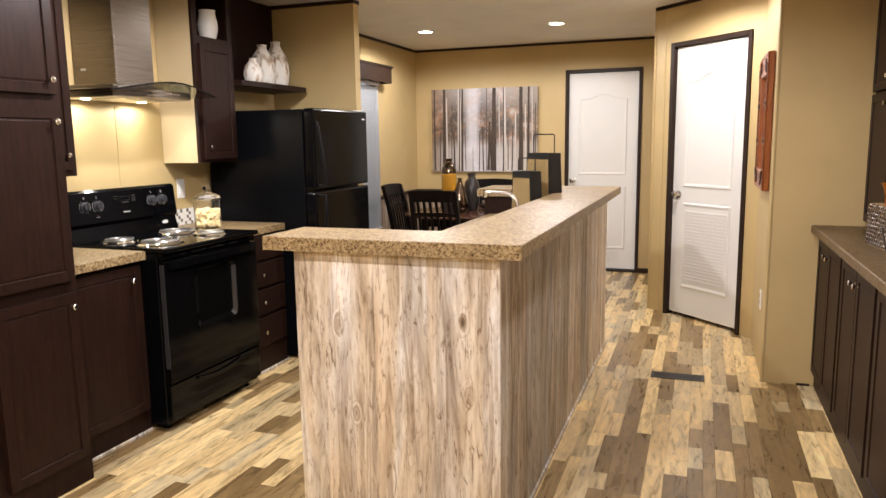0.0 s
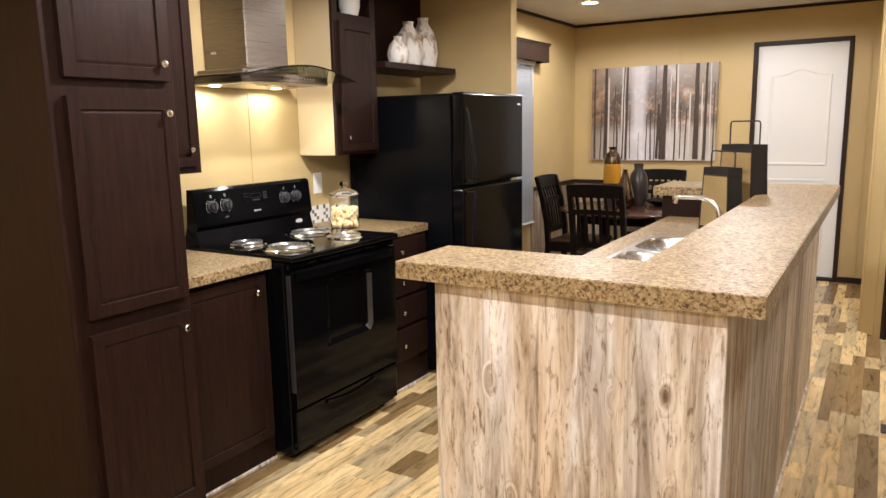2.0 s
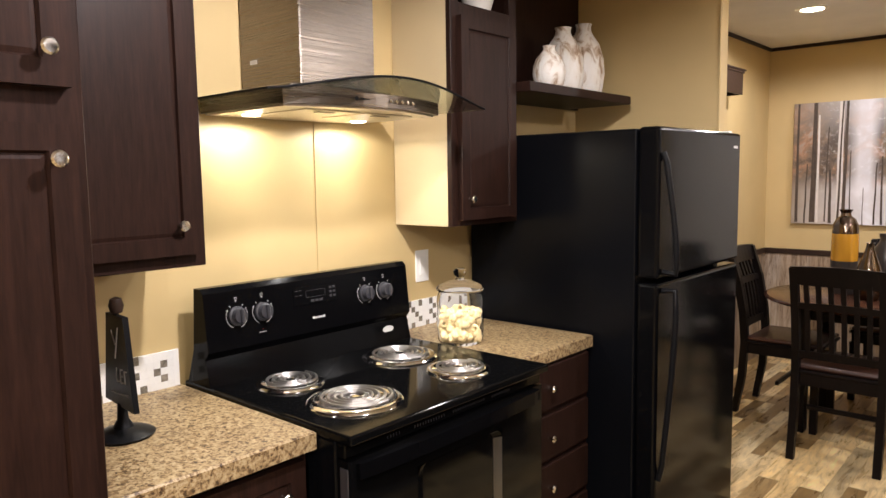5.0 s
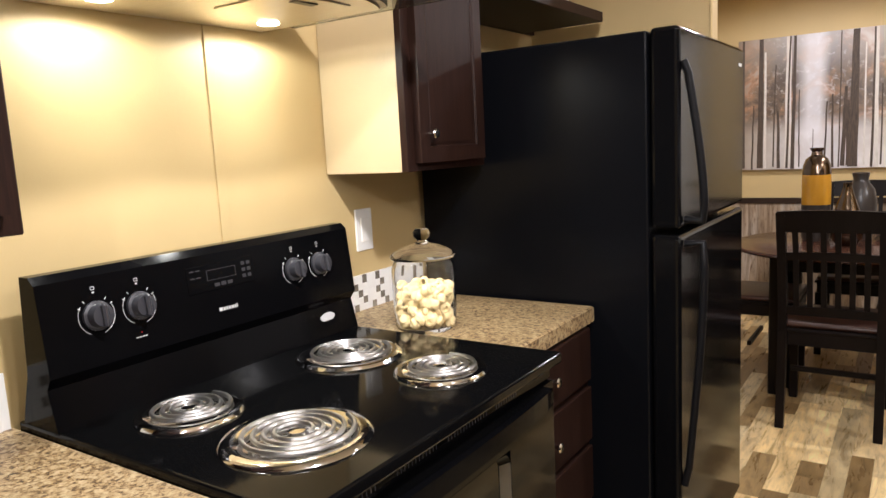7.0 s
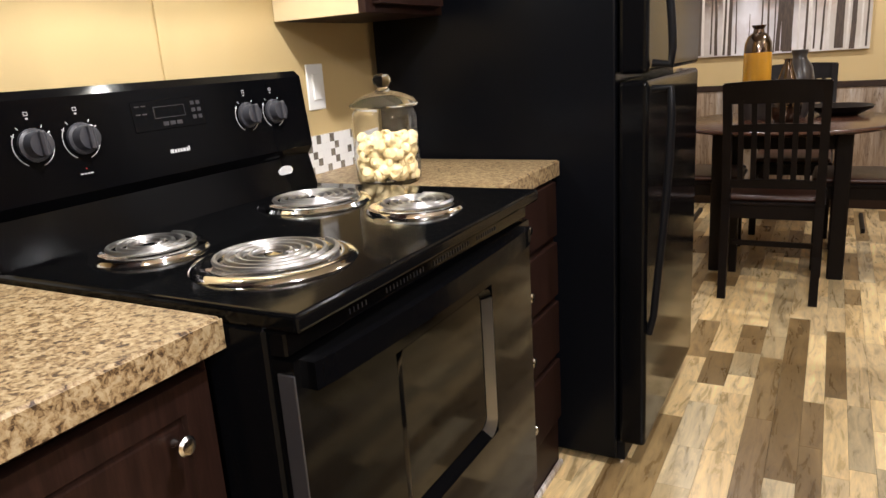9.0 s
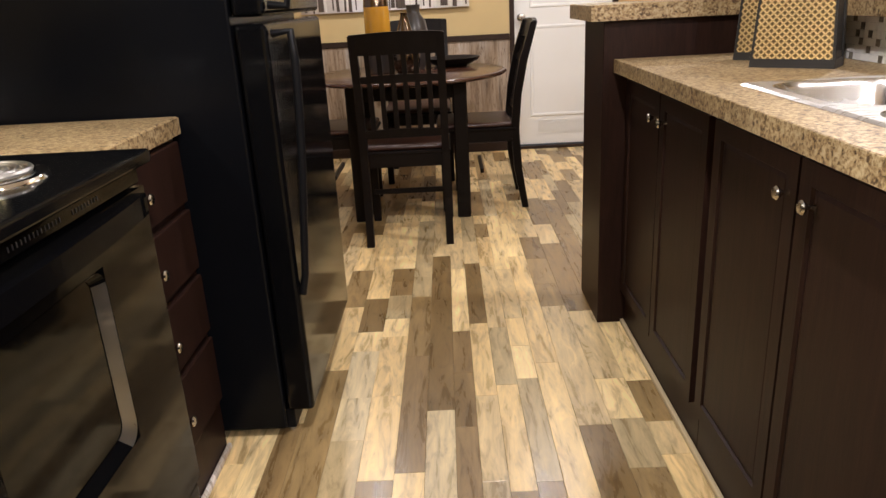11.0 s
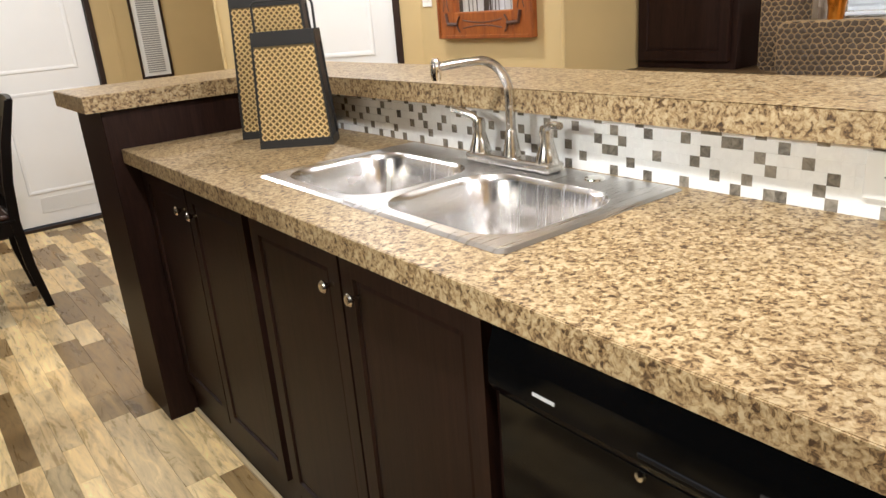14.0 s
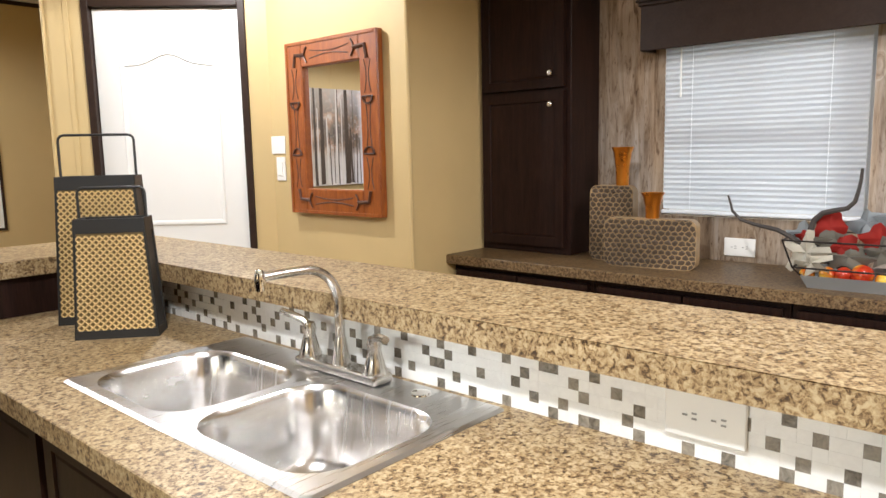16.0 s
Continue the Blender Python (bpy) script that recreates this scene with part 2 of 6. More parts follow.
M_WALL = plain("tan_wallboard", (0.56, 0.42, 0.20), 0.55, wear=0.05, grain=220, strength=0.12)
M_CAB_SIDE = plain("tan_cabinet_side", (0.56, 0.45, 0.27), 0.45, wear=0.04, grain=150, strength=0.05)
M_CEIL = plain("ceiling_texture", (0.80, 0.78, 0.73), 0.9, wear=0.05, grain=70, strength=0.5)
M_DARK = wood("espresso_wood", (0.0115, 0.0056, 0.0042), (0.031, 0.0142, 0.0100), (14, 14, 1.2), 0.42, specular=0.12)
M_TRIM = wood("espresso_trim", (0.022, 0.012, 0.008), (0.038, 0.022, 0.015), (5, 5, 5), 0.45, specular=0.2)
M_CHAIR = wood("black_brown_wood", (0.005, 0.0036, 0.0032), (0.009, 0.0062, 0.0055), (8, 8, 2), 0.34, specular=0.10)
M_TABLE = wood("dark_cherry_top", (0.038, 0.015, 0.009), (0.075, 0.030, 0.017), (2, 14, 2), 0.22)
M_GRANITE = granite("speckled_laminate")
# Island laminate with dimness tinted in, so the sideboard top stays dark when lit.
M_GRANITE_DIM = granite("dimmed_brown_laminate", (0.42, 0.37, 0.33))
M_BARN = barnwood("whitewashed_boards", (0.96, 0.98, 1.01))
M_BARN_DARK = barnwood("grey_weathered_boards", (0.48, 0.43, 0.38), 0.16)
M_FLOOR_A = floor_material("plank_print", "object")
M_FLOOR_B = floor_material("plank_print_far", "island")
M_GROUT_FLOOR = plain("floor_joint", (0.20, 0.15, 0.10), 0.6)
M_WHITE = plain("white_door_paint", (0.80, 0.79, 0.76), 0.38, wear=0.02, grain=90, strength=0.04)
M_PLASTIC = plain("white_plastic", (0.84, 0.83, 0.79), 0.3, wear=0.03, strength=0)
M_BLIND = plain("blind_slat", (0.78, 0.80, 0.83), 0.45, wear=0.02, strength=0)
M_BLACK = plain("black_enamel", (0.003, 0.003, 0.0032), 0.07, wear=0.1, grain=30, strength=0, Specular_IOR_Level=0.15)
M_BLACK_TEX = plain("black_textured_steel", (0.0032, 0.0035, 0.0046), 0.24, wear=0.1, grain=400, strength=0.04, Specular_IOR_Level=0.11)
M_PANEL = plain("black_glass_panel", (0.0025, 0.0025, 0.003), 0.12, wear=0.05, strength=0, Specular_IOR_Level=0.05)
M_BLACK_MATTE = plain("black_plastic", (0.006, 0.006, 0.007), 0.4, wear=0.1, strength=0.03, Specular_IOR_Level=0.12)
M_BLACK_DOOR = plain("black_gloss_steel", (0.003, 0.003, 0.0034), 0.10, wear=0.1, grain=300, strength=0.03, Specular_IOR_Level=0.13)
M_OVEN_GLASS = plain("oven_glass", (0.003, 0.003, 0.003), 0.04, wear=0.05, strength=0, Specular_IOR_Level=0.22)
M_KNOB_GREY = plain("grey_knob", (0.036, 0.036, 0.042), 0.32, wear=0.1, strength=0)
M_SLOT = plain("socket_slot_grey", (0.30, 0.29, 0.27), 0.5, wear=0, strength=0)
M_PRINT = plain("white_print", (0.62, 0.62, 0.62), 0.5, wear=0, strength=0)
M_CHROME = brushed("chrome", (0.86, 0.85, 0.83), 0.08, (20, 20, 20))
M_NICKEL = brushed("brushed_nickel", (0.66, 0.64, 0.60), 0.2, (20, 20, 20))
M_STEEL = brushed("stainless_steel", (0.80, 0.79, 0.78), 0.22, (2, 40, 2))
# Bowl steel made rougher, and darkened for the cabinets the rim would mirror.
M_RIM = brushed("darkened_dull_steel", (0.60, 0.59, 0.58), 0.30, (2, 60, 2))
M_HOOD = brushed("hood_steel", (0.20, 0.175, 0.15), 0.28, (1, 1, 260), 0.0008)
# Paler hood steel: the lit wall's cream reflection is put into the colour.
M_HOOD_UNDER = brushed("hood_steel_reflection", (0.62, 0.58, 0.52), 0.35, (2, 60, 2), 0.003)
# Pale metal that carries the oven bevel's highlight in its colour.
M_BEZEL_GLINT = brushed("bezel_glint", (0.50, 0.52, 0.55), 0.32, (10, 10, 10), 0.002)
M_COIL = brushed("burner_coil", (0.42, 0.41, 0.40), 0.34, (30, 30, 30))
M_GLASS = clear_glass("clear_glass")
M_GLASS_LID = clear_glass("thin_blown_glass")
M_GLASS_LID.node_tree.nodes["Principled BSDF"].inputs["IOR"].default_value = 1.14
M_HOOD_GLASS = clear_glass("smoked_glass", (0.55, 0.60, 0.56))
M_GROUT = plain("white_grout", (0.84, 0.83, 0.80), 0.7, wear=0.04)
M_TILE_WHITE = tile_material("white_mosaic", (0.86, 0.85, 0.82))
M_TILE_DARK = tile_material("brown_grey_mosaic", (0.13, 0.115, 0.092))
M_LAMP = emitter("lamp_lens", (1.0, 0.88, 0.70), 22)
M_HOOD_LAMP = emitter("hood_lamp_lens", (1.0, 0.86, 0.62), 25)

# ---------------------------------------------------------------- mesh helpers
ROOTS = {}


def thing(name, at, label="", category="", group="", kind=""):
    ob = new(name)
    ob.empty_display_size = 0.05
    ob.location = at
    ROOTS[ob] = Vector(at)
    return tagged(ob, label, category, group, kind)


def part(name, bm, material, parent, label="", kind="", smooth=False):
    """Links a bmesh, given in the place's coordinates, as one mesh object under a thing or a part."""
    root = parent
    while root is not None and root.parent is not None:
        root = root.parent
    if root is not None:
        bmesh.ops.translate(bm, verts=bm.verts, vec=-ROOTS.get(root, Vector()))
    bmesh.ops.recalc_face_normals(bm, faces=bm.faces)
    me = bpy.data.meshes.new(name)
    bm.to_mesh(me)
    bm.free()
    me.materials.append(material)
    if smooth:
        me.shade_smooth()
        me.set_sharp_from_angle(angle=radians(40))
    ob = new(name, me)
    ob.parent = parent
    return tagged(ob, label, kind=kind)


def structure(name, bm, material, label, category="wall", smooth=False):
    ob = part(name, bm, material, None, label, "structure", smooth)
    ob["category"] = category
    return ob


def B():
    return bmesh.new()


def box(bm, x0, x1, y0, y1, z0, z1, bevel=0.0, m=None, seg=1):
    vs = [bm.verts.new((x, y, z)) for x in (x0, x1) for y in (y0, y1) for z in (z0, z1)]
    fs = [bm.faces.new([vs[i] for i in f]) for f in ((0, 1, 3, 2), (4, 6, 7, 5), (0, 4, 5, 1), (2, 3, 7, 6), (0, 2, 6, 4), (1, 5, 7, 3))]
    if bevel:
        es = list({e for f in fs for e in f.edges})
        r = bmesh.ops.bevel(bm, geom=es, offset=bevel, segments=seg, affect="EDGES", profile=0.5)
        vs = list({v for f in r["faces"] for v in f.verts} | {v for v in vs if v.is_valid})
    if m is not None:
        bmesh.ops.transform(bm, matrix=m, verts=vs)
    return bm


def cbox(w, d, h, bevel=0.0, m=None):
    """A box in a bmesh of its own, centred in x and y, standing on z = 0."""
    bm = box(B(), -w / 2, w / 2, -d / 2, d / 2, 0, h, bevel)
    if m is not None:
        bm.transform(m)
    return bm


def lathe(bm, profile, steps=24, m=None, close=True):
    """Turns (radius, height) pairs about z."""
    rings, made = [], []
    for r, z in profile:
        if r < 1e-6:
            v = bm.verts.new((0, 0, z))
            rings.append([v])
        else:
            rings.append([bm.verts.new((r * math.cos(2 * math.pi * k / steps), r * math.sin(2 * math.pi * k / steps), z)) for k in range(steps)])
        made += rings[-1]
    for a, b in zip(rings, rings[1:]):
        for k in range(steps):
            q = [a[k % len(a)], a[(k + 1) % len(a)], b[(k + 1) % len(b)], b[k % len(b)]]
            q = [v for i, v in enumerate(q) if v not in q[:i]]
            if len(q) > 2:
                bm.faces.new(q)
    if m is not None:
        bmesh.ops.transform(bm, matrix=m, verts=made)
    return bm


def tube(bm, pts, radius, steps=10, taper=None, m=None):
    """A rod along the points, with closed ends."""
    pts = [Vector(p) for p in pts]
    rings, made = [], []
    side = None
    for i, p in enumerate(pts):
        d = (pts[min(i + 1, len(pts) - 1)] - pts[max(i - 1, 0)]).normalized()
        if side is None:
            side = d.cross(Vector((0, 0, 1)) if abs(d.z) < 0.9 else Vector((1, 0, 0))).normalized()
        side = (side - d * side.dot(d)).normalized()
        up = d.cross(side)
        r = radius if taper is None else radius + (taper - radius) * i / (len(pts) - 1)
        rings.append([bm.verts.new(p + side * (r * math.cos(2 * math.pi * k / steps)) + up * (r * math.sin(2 * math.pi * k / steps))) for k in range(steps)])
        made += rings[-1]
    for a, b in zip(rings, rings[1:]):
        for k in range(steps):
            bm.faces.new((a[k], a[(k + 1) % steps], b[(k + 1) % steps], b[k]))
    bm.faces.new(rings[0][::-1])
    bm.faces.new(rings[-1])
    if m is not None:
        bmesh.ops.transform(bm, matrix=m, verts=made)
    return bm


def extrude_poly(bm, pts, z0, z1, m=None):
    lo, hi = [bm.verts.new((x, y, z0)) for x, y in pts], [bm.verts.new((x, y, z1)) for x, y in pts]
    n = len(pts)
    bm.faces.new(lo[::-1])
    bm.faces.new(hi)
    for k in range(n):
        bm.faces.new((lo[k], lo[(k + 1) % n], hi[(k + 1) % n], hi[k]))
    if m is not None:
        bmesh.ops.transform(bm, matrix=m, verts=lo + hi)
    return bm


def rrect(x0, x1, y0, y1, r, n=7):
    pts = []
    for cx, cy, a in ((x1 - r, y1 - r, 0), (x0 + r, y1 - r, 90), (x0 + r, y0 + r, 180), (x1 - r, y0 + r, 270)):
        pts += [(cx + r * math.cos(radians(a + 90 * k / n)), cy + r * math.sin(radians(a + 90 * k / n))) for k in range(n + 1)]
    return pts


def arc(cx, cz, r, a0, a1, n):
    return [(cx + r * math.cos(radians(a0 + (a1 - a0) * k / n)), cz + r * math.sin(radians(a0 + (a1 - a0) * k / n))) for k in range(n + 1)]


def door_panel(w, h, m, t=0.019, frame_w=0.055, recess=0.006, arch=0.0):
    """A framed cabinet door with a sunk panel: width along x from 0, height from 0, its face towards -y."""
    bm = box(B(), 0, w, 0, t, 0, h)
    front = min(bm.faces, key=lambda f: f.calc_center_median().y)
    r = bmesh.ops.inset_region(bm, faces=[front], thickness=0.003)
    bmesh.ops.translate(bm, verts=front.verts, vec=(0, -0.003, 0))
    bmesh.ops.inset_region(bm, faces=[front], thickness=frame_w)
    bmesh.ops.inset_region(bm, faces=[front], thickness=0.005)
    bmesh.ops.translate(bm, verts=front.verts, vec=(0, recess, 0))
    bmesh.ops.inset_region(bm, faces=[front], thickness=0.012)
    bmesh.ops.translate(bm, verts=front.verts, vec=(0, -recess * 0.35, 0))
    bm.transform(m)
    return bm


KNOB = [(0.0, 0.0), (0.0055, 0.0), (0.0042, 0.008), (0.0055, 0.013), (0.0115, 0.018), (0.0125, 0.0215), (0.0095, 0.025), (0.0, 0.0262)]


def knob(parent, m):
    """m: the pose of a door's face, at the knob; it looks towards -y."""
    return part("knob", lathe(B(), KNOB, 16, m @ pose(0, 0, 0, 90)), M_NICKEL, parent, "round brushed nickel knob", smooth=True)


# ---------------------------------------------------------------- walls, floor, ceiling
XL, XR, Y0, YF = -1.97, 2.15, -0.9, 8.70
T = 0.10


def wall(name, x0, x1, y0, y1, z0=0.0, z1=CEIL, mat=M_WALL, label="tan vinyl-covered wallboard wall"):
    return structure(name, box(B(), x0, x1, y0, y1, z0, z1), mat, label)


floor = structure("floor", box(B(), XL - T, XR + T, Y0 - T, YF + T, -0.12, -0.004), M_GROUT_FLOOR, "plank-patterned vinyl floor in cream, grey and dark brown", "floor")
structure("ceiling", box(B(), XL - T, XR + T, Y0 - T, YF + T, CEIL, CEIL + 0.1), M_CEIL, "flat white lightly textured ceiling", "ceiling")

# west wall with the dining window
WY0, WY1, WZ0, WZ1 = 6.45, 7.62, 0.52, 2.02
bm = B()
box(bm, XL - T, XL, Y0, WY0, 0, CEIL)
box(bm, XL - T, XL, WY1, YF, 0, CEIL)
box(bm, XL - T, XL, WY0, WY1, 0, WZ0)
box(bm, XL - T, XL, WY0, WY1, WZ1, CEIL)
wall_west = structure("wall_west", bm, M_WALL, "tan vinyl-covered wallboard wall behind the cooker and dining table")
wall_south = wall("wall_south", XL - T, XR + T, Y0 - T, Y0)
# east wall with the sideboard window, lined with grey boards
EY0, EY1, EZ0, EZ1 = 3.90, 4.642, 1.08, 1.86
bm = B()
box(bm, XR, XR + T, Y0, EY0, 0, CEIL)
box(bm, XR, XR + T, EY1, YF, 0, CEIL)
box(bm, XR, XR + T, EY0, EY1, 0, EZ0)
box(bm, XR, XR + T, EY0, EY1, EZ1, CEIL)
wall_east = structure("wall_east", bm, M_BARN_DARK, "wall lined with grey weathered board panelling above the sideboard")
# north wall with the white door's opening
D2X0, D2X1, DH = -0.285, 0.495, 2.105
bm = B()
box(bm, XL - T, D2X0 + 0.03, YF, YF + T, 0, CEIL)
box(bm, D2X1 - 0.03, XR + T, YF, YF + T, 0, CEIL)
box(bm, D2X0 + 0.03, D2X1 - 0.03, YF, YF + T, DH - 0.03, CEIL)
wall_north = structure("wall_north", bm, M_WALL, "tan vinyl-covered wallboard wall behind the dining table")

# partition beside the refrigerator
PY = 5.82
wall("partition", XL, -1.290, PY, PY + 0.07, label="short tan partition wall beside the refrigerator")
# the block of rooms with the mirror and the slanting door
NX, NY, NM = 1.45, 5.41, 6.35
wall("wall_nib", NX + T, XR, NY, NY + T, label="tan wallboard return wall beside the tall cabinet")
wall("wall_mirror", NX, NX + T, NY, NM + 0.04, label="tan wallboard wall with the framed mirror")
AX, AY = 0.71, 7.09
DIAG = pose(AX, AY, 0, 0, 0, -45)
DL = math.hypot(NX - AX, AY - NM)
S0, S1 = 0.182, 0.945
bm = B()
box(bm, 0, S0 + 0.03, 0, T, 0, CEIL, m=DIAG)
box(bm, S1 - 0.03, DL, 0, T, 0, CEIL, m=DIAG)
box(bm, S0 + 0.03, S1 - 0.03, 0, T, DH - 0.03, CEIL, m=DIAG)
wall_slant = structure("wall_slant", bm, M_WALL, "slanting tan wallboard wall with a white door")
structure("wall_closet", box(B(), 0, T, T, 2.0, 0, CEIL, m=DIAG), M_WALL, "tan wallboard side wall of the closet")


def trim_run(name, x0, x1, y0, y1, z0, z1, m=None):
    return structure(name, box(B(), x0, x1, y0, y1, z0, z1, 0.003, m), M_TRIM, "narrow dark espresso wood trim", "trim")


H = 0.026
trim_run("trim", XL, XL + 0.014, PY + 0.084, YF, CEIL - H, CEIL)
trim_run("trim", XL + 0.014, 1.98, YF - 0.014, YF, CEIL - H, CEIL)
trim_run("trim", XL, -1.290, PY - 0.014, PY, CEIL - H, CEIL)
trim_run("trim", -1.290, -1.276, PY - 0.014, PY + 0.084, CEIL - H, CEIL)
trim_run("trim", XL + 0.014, -1.290, PY + 0.07, PY + 0.084, CEIL - H, CEIL)
trim_run("trim", 0, DL, -0.014, 0, CEIL - H, CEIL, DIAG)
trim_run("trim", NX - 0.014, NX, NY - 0.014, NM, CEIL - H, CEIL)
trim_run("trim", NX, 1.85, NY - 0.014, NY, CEIL - H, CEIL)
trim_run("trim", XL, XL + 0.014, Y0, 2.82, CEIL - H, CEIL)
for yb, nm in ((4.245, "batten"), (1.9, "batten"), (0.7, "batten")):
    structure(nm, box(B(), XL, XL + 0.004, yb - 0.012, yb + 0.012, 0, CEIL - H, 0.001), M_WALL, "thin tan batten over a wallboard joint", "trim")
for xb in (-0.93, 0.62):
    structure("batten", box(B(), xb - 0.012, xb + 0.012, YF - 0.004, YF, 0.86 if xb < 0 else 0, CEIL - H, 0.001), M_WALL, "thin tan batten over a wallboard joint", "trim")
structure("batten", box(B(), XL, XL + 0.004, 7.30, 7.324, 2.16, CEIL - H, 0.001), M_WALL, "thin tan batten over a wallboard joint", "trim")
structure("batten", box(B(), 0.095, 0.119, -0.004, 0, 0, CEIL - H, 0.001, DIAG), M_WALL, "thin tan batten over a wallboard joint", "trim")
structure("corner_bead", tube(B(), [(AX - 0.001, AY, 0.0), (AX - 0.001, AY, CEIL - H)], 0.008, 8), M_WALL, "tan corner bead", "trim")
structure("corner_bead", tube(B(), [(NX + 0.004, NY + 0.004, 0.0), (NX + 0.004, NY + 0.004, CEIL - H)], 0.010, 8), M_WALL, "tan corner bead", "trim")
structure("corner_bead", box(B(), -1.290, -1.280, PY - 0.004, PY + 0.074, 0, CEIL - H, 0.003), M_WALL, "tan edge strip of the partition", "trim")

# wainscot and chair rail in the dining corner
RZ = 0.835
# Darker board tint stands in for the dim light in the dining corner.
structure("wainscot", box(B(), XL, D2X0 - 0.002, YF - 0.006, YF, 0.0, RZ - 0.02), M_BARN_DARK, "weathered board wainscot tinted grey for dim light, under a dark chair rail", "wall panelling")
structure("wainscot", box(B(), XL, XL + 0.006, PY + 0.07, WY0 - 0.02, 0.0, RZ - 0.02), M_BARN_DARK, "weathered board wainscot tinted grey for dim light, under a dark chair rail", "wall panelling")
structure("wainscot", box(B(), XL, XL + 0.006, WY1 + 0.01, YF - 0.006, 0.0, RZ - 0.02), M_BARN_DARK, "weathered board wainscot tinted grey for dim light, under a dark chair rail", "wall panelling")
trim_run("chair_rail", XL + 0.02, D2X0 - 0.002, YF - 0.02, YF, RZ - 0.02, RZ + 0.02)
trim_run("chair_rail", XL, XL + 0.02, WY1 + 0.01, YF, RZ - 0.02, RZ + 0.02)
trim_run("baseboard", XL, D2X0 - 0.002, YF - 0.018, YF - 0.006, 0, 0.07)
trim_run("baseboard", D2X1 + 0.002, 1.98, YF - 0.012, YF, 0, 0.05)
trim_run("baseboard", NX + 0.18, 1.70, NY - 0.012, NY, 0, 0.012)


# ---------------------------------------------------------------- doors
def interior_door(name, width, m, knob_u, label, threshold=True):
    """Dark casing, white slab with an arched upper panel and a square lower one; face towards -y, u from 0 to width."""
    root = thing(name, m.translation, label, "door", kind="structure")
    cas = 0.034
    bm = B()
    box(bm, 0, cas, -0.014, 0.06, 0, DH, 0.003, m)
    box(bm, width - cas, width, -0.014, 0.06, 0, DH, 0.003, m)
    box(bm, cas, width - cas, -0.014, 0.06, DH - cas, DH, 0.003, m)
    part("casing", bm, M_TRIM, root, "dark espresso door casing")
    if threshold:
        part("threshold", box(B(), cas, width - cas, -0.012, 0.06, 0.0, 0.022, 0.003, m), M_TRIM, root)
    z0, z1, x0, x1, yf = 0.03, DH - cas - 0.004, cas + 0.003, width - cas - 0.003, 0.022
    slab = part("slab", box(B(), x0, x1, yf, yf + 0.034, z0, z1, 0.002, m), M_WHITE, root, "white moulded door slab")
    px0, px1 = x0 + 0.11, x1 - 0.11
    w = px1 - px0

    def ridge(outline, nm):
        bm = B()
        loops = []
        for inset, d in ((0.0, 0.0), (0.006, -0.007), (0.016, -0.007), (0.026, 0.0)):
            cx = sum(p[0] for p in outline) / len(outline)
            cz = sum(p[1] for p in outline) / len(outline)
            hw, hh = max(abs(p[0] - cx) for p in outline), max(abs(p[1] - cz) for p in outline)
            loops.append([bm.verts.new((cx + (x - cx) * (1 - inset / hw), yf + d, cz + (z - cz) * (1 - inset / hh))) for x, z in outline])
        k = len(outline)
        for a, b in zip(loops, loops[1:]):
            for i in range(k):
                bm.faces.new((a[i], a[(i + 1) % k], b[(i + 1) % k], b[i]))
        bm.transform(m)
        part(nm, bm, M_WHITE, slab, "moulded panel edge", smooth=True)

    top = [(px0 + w * k / 16, 1.80 + 0.055 * math.exp(-((k - 8) / 3.4) ** 2)) for k in range(16, -1, -1)]
    ridge([(px0, 1.02), (px1, 1.02)] + top, "upper_panel")
    ridge([(px0, 0.24), (px1, 0.24), (px1, 0.90), (px0, 0.90)], "lower_panel")
    kb = part("door_knob", lathe(B(), [(0, 0), (0.03, 0), (0.03, 0.006), (0.012, 0.010), (0.011, 0.03), (0.024, 0.04), (0.029, 0.052), (0.024, 0.064), (0, 0.068)], 20,
                                 m @ pose(knob_u, yf, 0.96, 90)), M_NICKEL, root, "brushed nickel door knob", smooth=True)
    return root, slab, (px0, px1, yf)


door2, slab2, (px0, px1, yf) = interior_door("door_2", D2X1 - D2X0, pose(D2X0, YF, 0), 0.085, "closed white moulded door in a dark casing beside the dining table")
bm = B()
for k in range(9):
    box(bm, px0 + 0.06, px1 - 0.06, yf - 0.004, yf, 0.11 + k * 0.012, 0.117 + k * 0.012, m=pose(D2X0, YF, 0))
part("vent_grille", bm, M_WHITE, slab2, "white slotted grille low in the door")
door1, slab1, (px0, px1, yf) = interior_door("door_1", S1 - S0, DIAG @ pose(S0, 0, 0), 0.10, "closed white moulded door with louvred lower grille, dark casing", False)
bm = B()
for k in range(22):
    box(bm, px0 + 0.03, px1 - 0.03, yf - 0.005, yf, 0.30 + k * 0.025, 0.314 + k * 0.025, m=DIAG @ pose(S0, 0, 0) @ pose(0, 0, 0))
part("vent_grille", bm, M_WHITE, slab1, "white louvred grille in the lower half")


